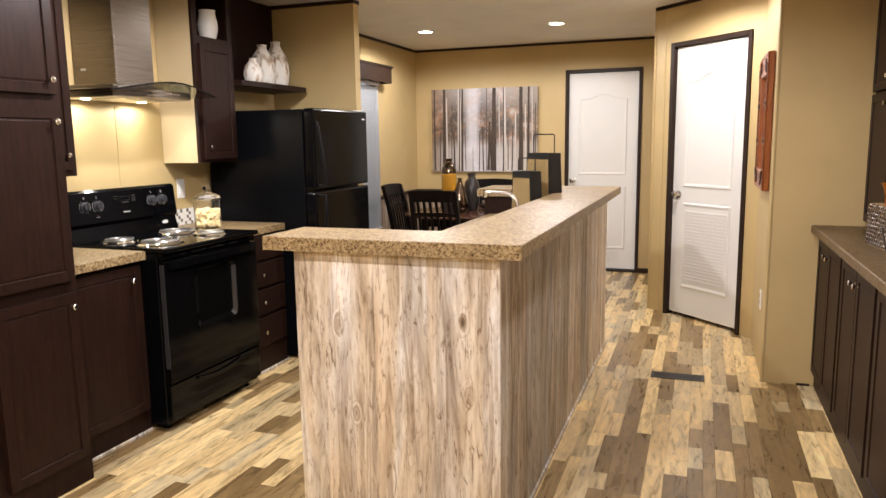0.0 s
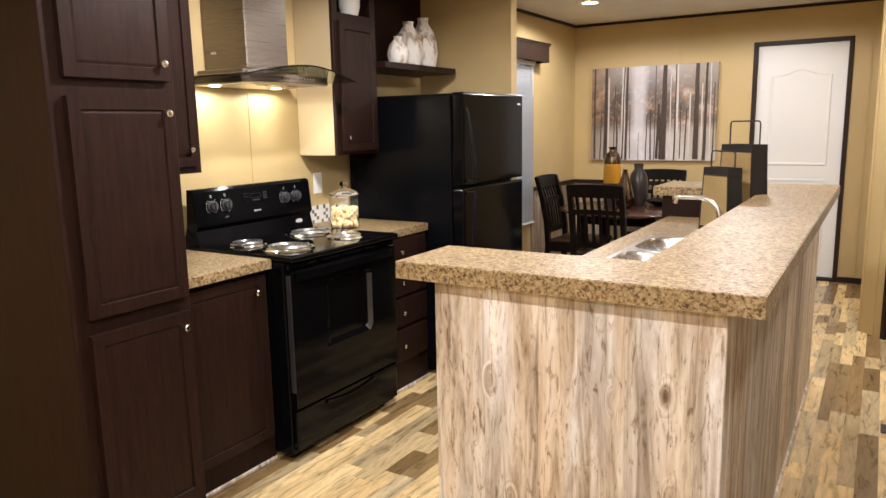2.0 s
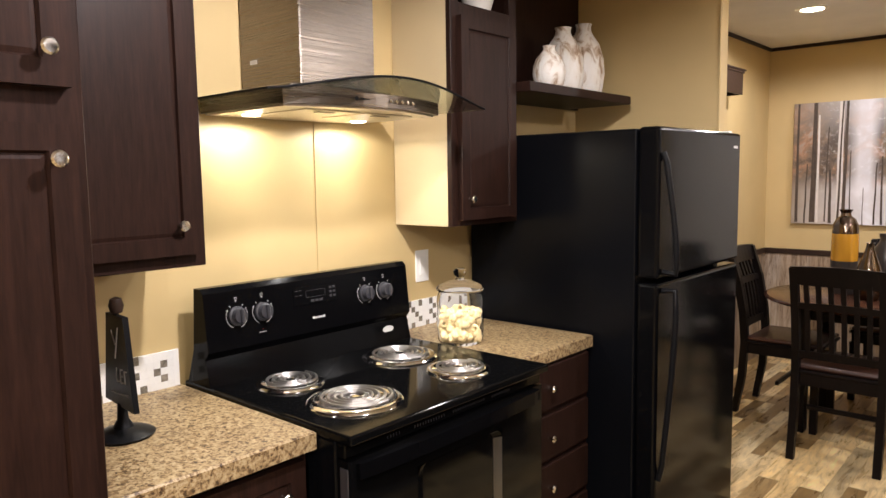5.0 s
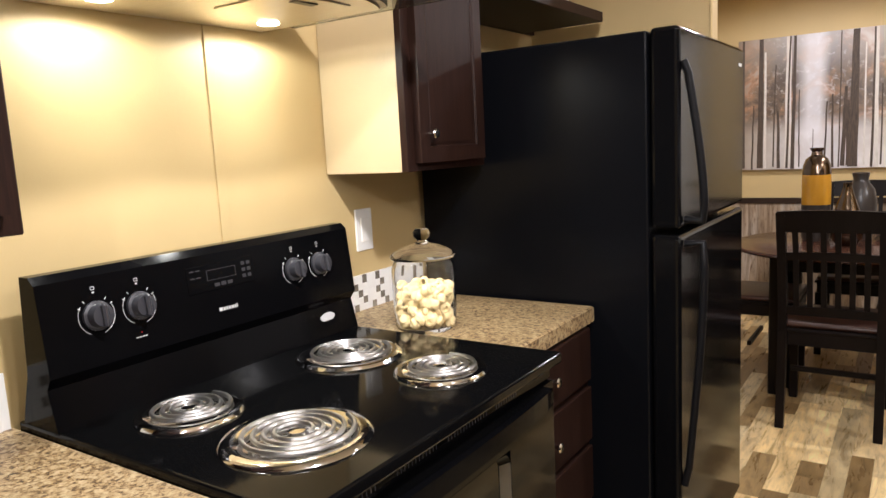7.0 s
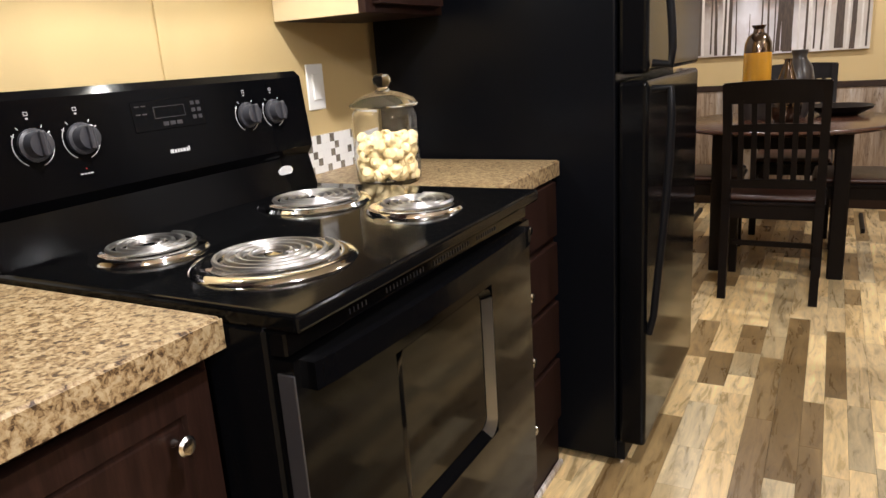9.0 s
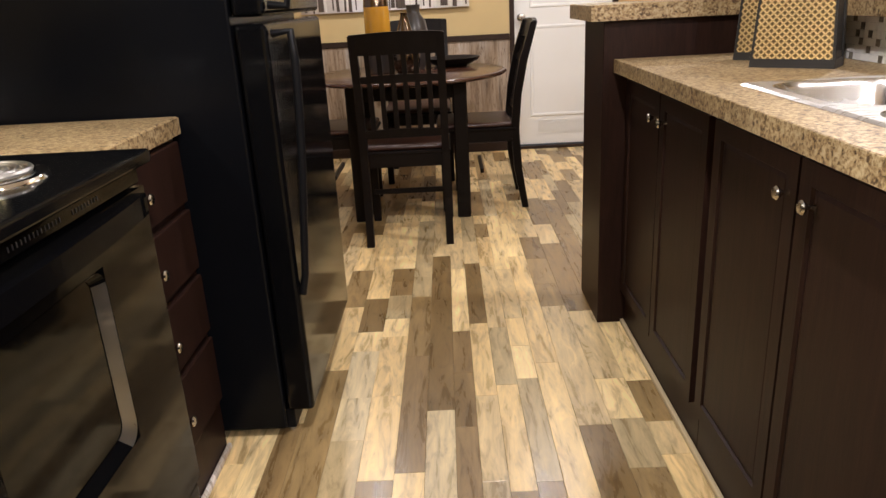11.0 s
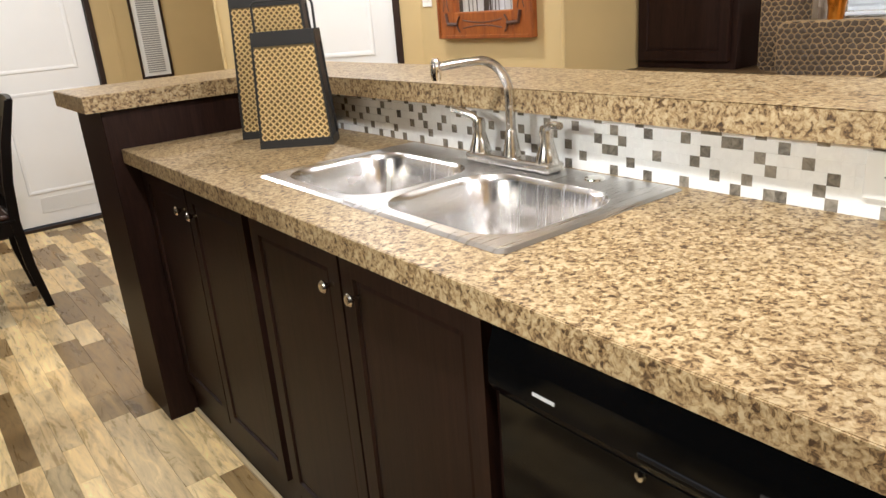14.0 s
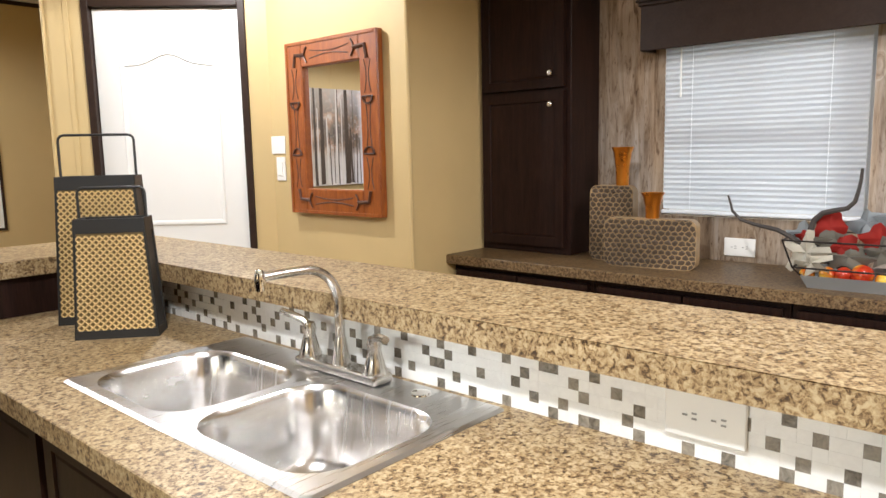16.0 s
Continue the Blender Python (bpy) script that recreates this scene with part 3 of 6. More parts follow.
# ---------------------------------------------------------------- windows
def window(name, y0, y1, z0, z1, xin, sgn, label, slat=0.025, z_open=0.0):
    """A window in a wall along y; sgn: +1 when the room lies towards +x."""
    root = thing(name, (xin, (y0 + y1) / 2, z0), label, "window", kind="structure")
    xo = xin - sgn * T
    a, b = sorted((xo, xo + sgn * 0.04))
    bm = B()
    for q in ((y0, y0 + 0.035, z0, z1), (y1 - 0.035, y1, z0, z1), (y0 + 0.035, y1 - 0.035, z0, z0 + 0.035), (y0 + 0.035, y1 - 0.035, z1 - 0.035, z1), (y0 + 0.035, y1 - 0.035, (z0 + z1) / 2 - 0.015, (z0 + z1) / 2 + 0.015)):
        box(bm, a, b, q[0], q[1], q[2], q[3], 0.003)
    part("window_frame", bm, M_PLASTIC, root, "white window frame")
    pa, pb = sorted((xo + sgn * 0.015, xo + sgn * 0.019))
    pane = part("pane", box(B(), pa, pb, y0 + 0.03, y1 - 0.03, z0 + 0.03, z1 - 0.03), M_GLASS, root)
    pane.visible_shadow = False
    return root


def blind(y0, y1, z0, z1, x, sgn, label):
    root = thing("venetian_blind", (x, (y0 + y1) / 2, z0), label, "blind")
    part("head_rail", box(B(), x - 0.014, x + 0.014, y0, y1, z1 - 0.03, z1, 0.002), M_BLIND, root)
    part("bottom_rail", box(B(), x - 0.012, x + 0.012, y0, y1, z0, z0 + 0.014, 0.003), M_BLIND, root)
    n = int((z1 - z0 - 0.05) / 0.0205)
    me = None
    for k in range(n):
        z = z0 + 0.03 + k * 0.0205
        if me is None:
            bm = B()
            m = pose(0, 0, 0, 0, -sgn * 70, 0)
            prof = [(-0.0125, -0.0012), (0, 0.0012), (0.0125, -0.0012)]
            lo = [bm.verts.new(m @ Vector((u, y0 + 0.004 - root.location.y, w))) for u, w in prof]
            hi = [bm.verts.new(m @ Vector((u, y1 - 0.004 - root.location.y, w))) for u, w in prof]
            for i in range(2):
                bm.faces.new((lo[i], lo[i + 1], hi[i + 1], hi[i]))
            bmesh.ops.solidify(bm, geom=bm.faces[:], thickness=0.0008)
            me = bpy.data.meshes.new("slat")
            bm.to_mesh(me)
            bm.free()
            me.materials.append(M_BLIND)
        s = new("slat", me)
        s.parent = root
        s.location = (0, 0, z - z0)
    for yy in (y0 + 0.12, y1 - 0.12):
        part("cord", tube(B(), [(x + sgn * 0.013, yy, z0 + 0.01), (x + sgn * 0.013, yy, z1 - 0.02)], 0.0012, 5), M_BLIND, root)
    part("wand", tube(B(), [(x + sgn * 0.022, y1 - 0.075, z1 - 0.03), (x + sgn * 0.024, y1 - 0.078, z1 - 0.30)], 0.0035, 6), M_PLASTIC, root, "thin clear tilt wand")
    return root


def valance(y0, y1, z0, z1, xw, sgn, depth, label):
    root = thing("window_valance", (xw, (y0 + y1) / 2, z0), label, "valance")
    a, b = sorted((xw, xw + sgn * depth))
    f0, f1 = sorted((xw + sgn * (depth - 0.018), xw + sgn * depth))
    e = f0 if sgn > 0 else f1
    s0, s1 = sorted((xw, e))
    bm = box(B(), f0, f1, y0, y1, z0, z1 - 0.02, 0.002)
    box(bm, s0, s1, y0, y0 + 0.018, z0, z1 - 0.02, 0.002)
    box(bm, s0, s1, y1 - 0.018, y1, z0, z1 - 0.02, 0.002)
    part("board", bm, M_TRIM, root)
    c0, c1 = sorted((xw, xw + sgn * (depth + 0.016)))
    bm = box(B(), c0, c1, y0 - 0.016, y1 + 0.016, z1 - 0.012, z1, 0.003)
    c0, c1 = sorted((xw, xw + sgn * (depth + 0.008)))
    box(bm, c0, c1, y0 - 0.008, y1 + 0.008, z1 - 0.026, z1 - 0.012, 0.003)
    part("crown_moulding", bm, M_TRIM, root)
    return root


window("window_1", WY0, WY1, WZ0, WZ1, XL, 1, "window behind a closed white blind in the dining corner")
blind(WY0 - 0.02, WY1 + 0.02, WZ0 + 0.01, WZ1 - 0.05, XL + 0.022, 1, "closed white mini blind in the dining window")
valance(6.38, 7.76, 1.965, 2.13, XL, 1, 0.12, "dark espresso box valance above the dining window")
window("window_2", EY0, EY1, EZ0, EZ1, XR, -1, "window behind a closed white blind above the sideboard")
blind(EY0 + 0.005, EY1 - 0.005, EZ0 + 0.01, EZ1 - 0.01, XR - 0.016, -1, "closed white mini blind above the sideboard")
valance(3.80, 4.70, 1.735, 1.93, XR, -1, 0.11, "dark espresso box valance above the sideboard window")

# ---------------------------------------------------------------- cabinets
EAST = 90    # faces towards +x
WEST = -90   # faces towards -x


def face(x, y, z, rz):
    return pose(x, y, z, 0, 0, rz)


def cab_door(root, x, y0, y1, z0, z1, rz, knob_at=None, name="door", fw=0.055):
    """knob_at: (y, z). The door's back lies on the plane x."""
    t = 0.019
    m = face(x + t, y0, z0, rz) if rz == EAST else face(x - t, y1, z0, rz)
    d = part(name, door_panel(y1 - y0, z1 - z0, m, t, min(fw, (y1 - y0) * 0.2, (z1 - z0) * 0.28)), M_DARK, root)
    if knob_at:
        xf = x + (t + 0.003) * (1 if rz == EAST else -1)
        knob(d, face(xf, knob_at[0], knob_at[1], rz))
    return d


CT = 0.897
# pantry
pantry = thing("pantry_cabinet", (-1.63, 3.04, 0), "tall espresso pantry cabinet with three doors beside the counter", "cabinet")
PX = -1.292
part("body", box(B(), XL + 0.003, PX, 2.822, 3.258, 0, CEIL - 0.004, 0.002), M_DARK, pantry)
cab_door(pantry, PX, 2.868, 3.236, 1.592, 2.33, EAST, (3.20, 1.645))
cab_door(pantry, PX, 2.868, 3.236, 0.862, 1.538, EAST, (3.203, 1.487))
cab_door(pantry, PX, 2.868, 3.236, 0.12, 0.81, EAST, (3.205, 0.757))

SY0, SY1 = 3.752, 4.508
CX = -1.425


def base_body(root, x0, x1, y0, y1, top, inner=None):
    part("body", box(B(), x0, x1, y0, y1, 0, top, 0.001), M_DARK, root)


cab = thing("base_cabinet", (-1.7, 3.505, 0), "espresso base cabinet with one door between pantry and cooker", "cabinet")
base_body(cab, XL + 0.003, CX, 3.261, SY0 - 0.003, CT - 0.041)
cab_door(cab, CX, 3.285, 3.73, 0.12, CT - 0.065, EAST, (3.668, 0.768))
drawers = thing("drawer_cabinet", (-1.7, 4.74, 0), "espresso base cabinet with four drawers beside the refrigerator", "cabinet")
CD = -1.402
base_body(drawers, XL + 0.003, CD, SY1 + 0.003, 4.955, CT - 0.041)
for z0, z1 in ((0.700, 0.845), (0.534, 0.682), (0.366, 0.516), (0.168, 0.346)):
    dr = part("drawer", box(B(), CD, CD + 0.019, SY1 + 0.022, 4.935, z0, z1, 0.004, seg=2), M_DARK, drawers, "flat espresso drawer front")
    knob(dr, face(CD + 0.0192, 4.684, (z0 + z1) / 2, EAST))
for y0, y1, lab in ((3.261, SY0 - 0.004, "speckled tan and brown laminate worktop left of the cooker"), (SY1 + 0.004, 4.962, "speckled tan and brown laminate worktop beside the refrigerator")):
    wt = thing("worktop", (-1.68, (y0 + y1) / 2, CT - 0.041), lab.replace(" left of", " between pantry and"), "worktop")
    part("slab", box(B(), XL + 0.003, -1.385, y0, y1, CT - 0.041, CT, 0.003), M_GRANITE, wt)
    part("edge_band", box(B(), -1.385, -1.383, y0, y1, CT - 0.0405, CT - 0.003), M_GRANITE, wt, "laminate edge band")
for y0, y1 in ((3.262, SY0 - 0.006), (SY1 + 0.006, 4.955)):
    qx = CX if y0 < 4 else CD
    structure("quarter_round", box(B(), qx + 0.001, qx + 0.014, y0, y1, 0, 0.016, 0.003), M_BARN, "pale whitewashed strip along the cabinet foot", "trim")

# wall cabinets
UX = -1.70
ucl = thing("wall_cabinet", (-1.82, 3.46, 1.27), "dark espresso wall cabinet between pantry and cooker hood", "cabinet")
UXL = -1.676
part("body", box(B(), XL + 0.003, UXL, 3.261, 3.672, 1.255, CEIL - 0.004, 0.002), M_DARK, ucl)
cab_door(ucl, UXL, 3.285, 3.648, 1.285, 2.33, EAST, (3.60, 1.352))
ucr = thing("wall_cabinet", (-1.82, 4.77, 1.285), "dark espresso wall cabinet with open top cubby and tan sides", "cabinet")
U0, U1 = 4.59, 4.955
part("side_panel", box(B(), XL + 0.003, UX - 0.02, U0, U0 + 0.016, 1.285, CEIL - 0.004), M_CAB_SIDE, ucr, "tan laminate side panel")
bm = box(B(), XL + 0.003, UX - 0.02, U0 + 0.016, U1, 1.285, 1.99)
box(bm, XL + 0.003, UX - 0.02, U1 - 0.016, U1, 1.99, CEIL - 0.004)
box(bm, XL + 0.003, UX - 0.02, U0 + 0.016, U1 - 0.016, 2.35, CEIL - 0.004)
box(bm, XL + 0.003, XL + 0.01, U0 + 0.016, U1 - 0.016, 1.99, 2.35)
part("body", bm, M_DARK, ucr)
bm = B()
box(bm, UX - 0.02, UX, U0, U0 + 0.042, 1.285, CEIL - 0.004, 0.001)
box(bm, UX - 0.02, UX, U1 - 0.042, U1, 1.285, CEIL - 0.004, 0.001)
box(bm, UX - 0.02, UX, U0 + 0.042, U1 - 0.042, 1.285, 1.32, 0.001)
box(bm, UX - 0.02, UX, U0 + 0.042, U1 - 0.042, 1.955, 2.02, 0.001)
box(bm, UX - 0.02, UX, U0 + 0.042, U1 - 0.042, 2.33, CEIL - 0.004, 0.001)
part("face_frame", bm, M_DARK, ucr)
cab_door(ucr, UX, U0 + 0.03, U1 - 0.03, 1.305, 1.975, EAST, (4.655, 1.375))
shelf = thing("open_shelf", (-1.81, 5.38, 1.755), "dark espresso shelf with a dark back panel above the refrigerator", "shelf")
part("board", box(B(), XL + 0.016, -1.64, U1 + 0.002, 5.735, 1.755, 1.79, 0.002), M_DARK, shelf)
part("back_panel", box(B(), XL + 0.002, XL + 0.015, U1 + 0.002, PY - 0.002, 1.755, CEIL - 0.004), M_DARK, shelf)


def lathe_thing(name, at, profile, mat, label, category, steps=28, scale=(1, 1, 1), tilt=0.0, group=""):
    root = thing(name, at, label, category, group)
    m = Matrix.Translation(at) @ pose(0, 0, 0, 0, tilt, 0) @ Matrix.Diagonal((*scale, 1))
    part("body", lathe(B(), profile, steps, m), mat, root, smooth=True)
    return root


M_CERAMIC, n, l, b = shader("white_brown_ceramic", 0.4)
v = coords(n, l, (1, 1, 0.45))
drip = noise_tex(n, l, v, 22, 4, 0.6, 1.0)
l.new(ramp(n, l, drip, [(0.36, (0.30, 0.20, 0.12)), (0.44, (0.55, 0.45, 0.35)), (0.52, (0.78, 0.74, 0.68)), (0.7, (0.84, 0.82, 0.78))]), b.inputs["Base Color"])
bump(n, l, b, drip, 0.3, 0.002)
M_CERAMIC_W = plain("white_ceramic", (0.72, 0.70, 0.66), 0.25, wear=0.05)
BOTTLE = [(0, 0), (0.060, 0), (0.071, 0.02), (0.080, 0.09), (0.076, 0.15), (0.060, 0.205), (0.036, 0.243), (0.029, 0.258), (0.028, 0.275), (0.032, 0.285), (0.025, 0.285), (0.02, 0.24), (0, 0.23)]
for yy, xx, s, wide, lab in ((5.18, -1.705, 0.55, 0.80, "short"), (5.434, -1.80, 0.96, 1.12, "medium"), (5.635, -1.82, 1.12, 1.16, "tall")):
    lathe_thing("ceramic_vase", (xx, yy, 1.79), [(r * wide, z * s) for r, z in BOTTLE], M_CERAMIC, lab + " white and brown mottled ceramic bottle vase on the open shelf", "vase", 28, (1, 1, 1), 0, "vases on the shelf")
lathe_thing("ceramic_jug", (-1.76, 4.81, 2.02), [(0, 0), (0.044, 0), (0.058, 0.05), (0.060, 0.09), (0.050, 0.135), (0.046, 0.155), (0.050, 0.17), (0.042, 0.17), (0.038, 0.14), (0, 0.12)], M_CERAMIC_W, "small white ceramic jug in the open cubby", "vase")

# ---------------------------------------------------------------- cooker
cook = thing("electric_range", (-1.6, 4.13, 0), "glossy black freestanding electric range with four coil burners", "cooker")
FX = -1.325
part("body", box(B(), -1.955, FX, SY0, SY1, 0.03, CT - 0.012, 0.004), M_BLACK_TEX, cook)
top = part("cooktop", box(B(), -1.955, FX + 0.055, SY0 - 0.001, SY1 + 0.001, CT - 0.012, CT + 0.012, 0.006, seg=3), M_BLACK, cook, "glossy black enamel cooktop")
bm = extrude_poly(B(), [(-1.935, CT + 0.012), (-1.825, CT + 0.012), (-1.842, 0.980), (-1.827, 1.0), (-1.843, 1.155), (-1.857, 1.168), (-1.885, 1.168), (-1.90, 1.0)], SY0, SY1)
bm.transform(Matrix(((1, 0, 0, 0), (0, 0, 1, 0), (0, 1, 0, 0), (0, 0, 0, 1))))
guard = part("backguard", bm, M_PANEL, cook, "glossy black control panel")
PANEL = lambda y, z: Matrix.Translation((-1.8275 - (z - 1.0) * 0.103, y, z)) @ pose(0, 0, 0, 0, 84.1, 0)
for yy in (3.848, 3.930, 4.316, 4.398):
    k = part("control_knob", lathe(B(), [(0, 0), (0.026, 0), (0.026, 0.006), (0.021, 0.008), (0.019, 0.024), (0.0, 0.026)], 24, PANEL(yy, 1.086)), M_KNOB_GREY, guard, "grey control knob", smooth=True)
    part("grip", box(B(), -0.020, 0.020, -0.005, 0.005, 0.022, 0.034, 0.003, PANEL(yy, 1.086)), M_KNOB_GREY, k)
    ring = B()
    for a in (-152, -118, -84, 64, 98, 132):
        tube(ring, [PANEL(yy, 1.086) @ Vector((-0.033 * math.cos(radians(b)), 0.033 * math.sin(radians(b)), 0.0006)) for b in range(a, a + 35, 8)], 0.0007, 4)
    for a in (-60, -36, 36, 60):
        tube(ring, [PANEL(yy, 1.086) @ Vector((-q * math.cos(radians(a)), q * math.sin(radians(a)), 0.0006)) for q in (0.031, 0.036)], 0.0008, 4)
    part("dial_marks", ring, M_PRINT, guard)
    bm = B()
    for q0, q1, w0, w1 in ((-0.051, -0.050, -0.0035, 0.0035), (-0.046, -0.045, -0.0035, 0.0035), (-0.050, -0.046, -0.0035, -0.0026), (-0.050, -0.046, 0.0026, 0.0035), (-0.042, -0.0395, -0.002, 0.002)):
        box(bm, q0, q1, w0, w1, 0, 0.0006, 0, PANEL(yy, 1.086))
    part("dial_mark", bm, M_PRINT, guard)
disp = part("display", box(B(), -0.028, 0.026, -0.083, 0.083, 0, 0.0015, 0.001, PANEL(4.118, 1.107)), M_PANEL, guard, "dark clock display")
bm = B()
for k in range(3):
    box(bm, 0.012, 0.019, -0.020 + k * 0.016, -0.008 + k * 0.016, 0, 0.0022, 0, PANEL(4.118, 1.107))
for k in range(3):
    for w in (0.056, 0.070):
        box(bm, -0.020 + k * 0.013, -0.013 + k * 0.013, w - 0.004, w + 0.005, 0, 0.0022, 0, PANEL(4.118, 1.107))
for q, w in ((-0.020, -0.070), (-0.020, -0.056), (-0.006, -0.070), (-0.006, -0.056)):
    box(bm, q, q + 0.002, w - 0.005, w + 0.005, 0, 0.0020, 0, PANEL(4.118, 1.107))
for q0, q1, w0, w1 in ((-0.016, -0.015, -0.036, 0.036), (0.004, 0.005, -0.036, 0.036), (-0.015, 0.004, -0.036, -0.035), (-0.015, 0.004, 0.035, 0.036)):
    box(bm, q0, q1, w0, w1, 0, 0.0018, 0, PANEL(4.118, 1.107))
part("button_marks", bm, M_KNOB_GREY, disp)
bm = B()
for k, (w0, w1, q) in enumerate(((-0.024, -0.016, 0.004), (-0.014, -0.009, 0.003), (-0.007, -0.003, 0.0035), (-0.001, 0.004, 0.003), (0.006, 0.012, 0.003), (0.014, 0.018, 0.003), (0.0195, 0.022, 0.005))):
    box(bm, -q, 0.003, w0, w1, 0, 0.0008, 0, PANEL(4.124, 1.040))
part("badge", bm, M_PRINT, guard, "small pale maker's mark")
bm = B()
for k in range(4):
    box(bm, -0.0010, 0.0010, -0.012 + k * 0.006, -0.0075 + k * 0.006, 0, 0.0006, 0, PANEL(3.925, 1.030))
part("print", bm, M_PRINT, guard, "tiny row of pale print")
part("indicator", box(B(), -0.001, 0.001, -0.001, 0.001, 0, 0.0008, 0, PANEL(3.925, 1.038)), shader("red_indicator", 0.3, 0, (0.45, 0.02, 0.02))[0], guard, "tiny red indicator")
part("badge", lathe(B(), [(0, 0), (1, 0), (1, 1), (0, 1)], 24, Matrix.Translation((-1.8355, 4.412, 0.953)) @ pose(0, 0, 0, 0, 90, 0) @ Matrix.Diagonal((0.011, 0.024, 0.002, 1))), M_PRINT, guard, "small oval badge")
for bx, by, r in ((-1.452, 3.925, 0.098), (-1.70, 3.915, 0.076), (-1.672, 4.30, 0.094), (-1.432, 4.295, 0.076)):
    pan = part("drip_pan", lathe(B(), [(0.0, 0.0005), (0.3, 0.0015), (0.86, 0.004), (0.95, 0.007), (1.04, 0.0085), (1.17, 0.0065), (1.22, 0.001), (1.22, 0)], 40,
                                 Matrix.Translation((bx, by, CT + 0.012)) @ Matrix.Diagonal((r, r, 1, 1))), M_CHROME, cook, "chrome drip pan", smooth=True)
    turns = 4.2 if r > 0.09 else 3.3
    pts = []
    n = int(turns * 26)
    for k in range(n + 1):
        a = 2 * math.pi * turns * k / n
        rr = r * (0.24 + 0.70 * k / n)
        pts.append((bx + rr * math.cos(a), by + rr * math.sin(a), CT + 0.012 + 0.0125))
    part("coil", tube(B(), pts, 0.0042, 6), M_COIL, pan, "grey spiral heating coil", smooth=True)
    bm = B()
    for a in (0, 120, 240):
        box(bm, 0.01, r, -0.002, 0.002, 0.003, 0.0095, 0, Matrix.Translation((bx, by, CT + 0.012)) @ pose(0, 0, 0, 0, 0, a))
    lathe(bm, [(0, 0.003), (0.014, 0.003), (0.014, 0.0125), (0, 0.014)], 14, Matrix.Translation((bx, by, CT + 0.012)))
    part("coil_support", bm, M_CHROME, pan)
OY0, OY1, OZ0, OZ1 = SY0 + 0.006, SY1 - 0.006, 0.245, 0.846
VY0, VY1, VZ0, VZ1 = 3.974, 4.310, 0.468, 0.768
bm = B()
co = lambda d, y0, y1, z0, z1: [bm.verts.new((FX + d, y, z)) for y, z in ((y0, z0), (y1, z0), (y1, z1), (y0, z1))]
ba, fa, fi, bi = co(0.001, OY0, OY1, OZ0, OZ1), co(0.034, OY0, OY1, OZ0, OZ1), co(0.034, VY0, VY1, VZ0, VZ1), co(0.020, VY0, VY1, VZ0, VZ1)
for p, q in ((ba, fa), (fa, fi), (fi, bi)):
    for k in range(4):
        bm.faces.new((p[k], p[(k + 1) % 4], q[(k + 1) % 4], q[k]))
bm.faces.new(ba)
bm.faces.new(bi)
odoor = part("oven_door", bm, M_BLACK, cook, "black oven door with sunken window")
# Grey strip laid on for the highlight down the door's left edge.
part("edge_glint", box(B(), FX + 0.010, FX + 0.036, OY0 - 0.003, OY0 - 0.0002, 0.32, 0.83, 0.001), M_KNOB_GREY, odoor, "grey strip for the highlight on the door's edge")
part("window_glass", box(B(), FX + 0.0202, FX + 0.023, VY0 + 0.001, VY1 - 0.001, VZ0 + 0.001, VZ1 - 0.001), M_OVEN_GLASS, odoor, "dark oven window")
out_ = rrect(VY0 + 0.001, VY1 - 0.001, VZ0 + 0.001, VZ1 - 0.001, 0.030)
in_ = rrect(VY0 + 0.028, VY1 - 0.028, VZ0 + 0.026, VZ1 - 0.006, 0.022)
# Right leg and corner get a bright metal holding their glint; the rest black.
for nm, mt, lab, side in (("window_bezel", M_BEZEL_GLINT, "oven window bevel with its glint coloured in", 2), ("window_bezel", M_BLACK_DOOR, "glossy black bevel below the oven window", 1), ("window_lip", M_BLACK, "black bevel round the oven window", 0)):
    bm = B()
    ra = [bm.verts.new((FX + 0.0338, y, z)) for y, z in out_]
    rb = [bm.verts.new((FX + 0.0240, y, z)) for y, z in in_]
    for i in range(len(ra)):
        j = (i + 1) % len(ra)
        which = 2 if min(out_[i][0], out_[j][0]) > 4.1 and max(out_[i][1], out_[j][1]) < VZ1 - 0.02 else 1 if (out_[i][1] + out_[j][1]) / 2 < VZ0 + 0.002 else 0
        if which == side:
            bm.faces.new((ra[i], ra[j], rb[j], rb[i]))
    bmesh.ops.delete(bm, geom=[v for v in bm.verts if not v.link_faces], context="VERTS")
    part(nm, bm, mt, odoor, lab)
bm = B()
bow = [(SY0 + 0.03 + 0.696 * k / 20, 0.046 + 0.014 * math.sin(math.pi * k / 20) ** 0.6) for k in range(21)]
extrude_poly(bm, [(y, d) for y, d in bow] + [(y, d - 0.014) for y, d in reversed(bow)], 0.802, 0.838)
for yy in (SY0 + 0.042, SY1 - 0.055):
    box(bm, yy, yy + 0.022, 0.034, 0.048, 0.808, 0.832)
bm.transform(Matrix.Translation((FX, 0, 0)) @ Matrix(((0, 1, 0, 0), (1, 0, 0, 0), (0, 0, 1, 0), (0, 0, 0, 1))))
part("handle", bm, M_PANEL, odoor, "wide black bowed handle")
part("vent_trim", box(B(), FX + 0.001, FX + 0.028, SY0 + 0.004, SY1 - 0.004, 0.850, CT - 0.014, 0.003), M_BLACK, cook, "black trim under the cooktop")
bm = B()
for g0, cnt in ((0.13, 5), (0.22, 12), (0.36, 14), (0.52, 9)):
    for k in range(cnt):
        box(bm, FX + 0.0275, FX + 0.0290, SY0 + g0 + k * 0.0095, SY0 + g0 + k * 0.0095 + 0.002, 0.861, 0.868)
part("vent_slots", bm, M_KNOB_GREY, cook, "row of small vent slots", "stuff")
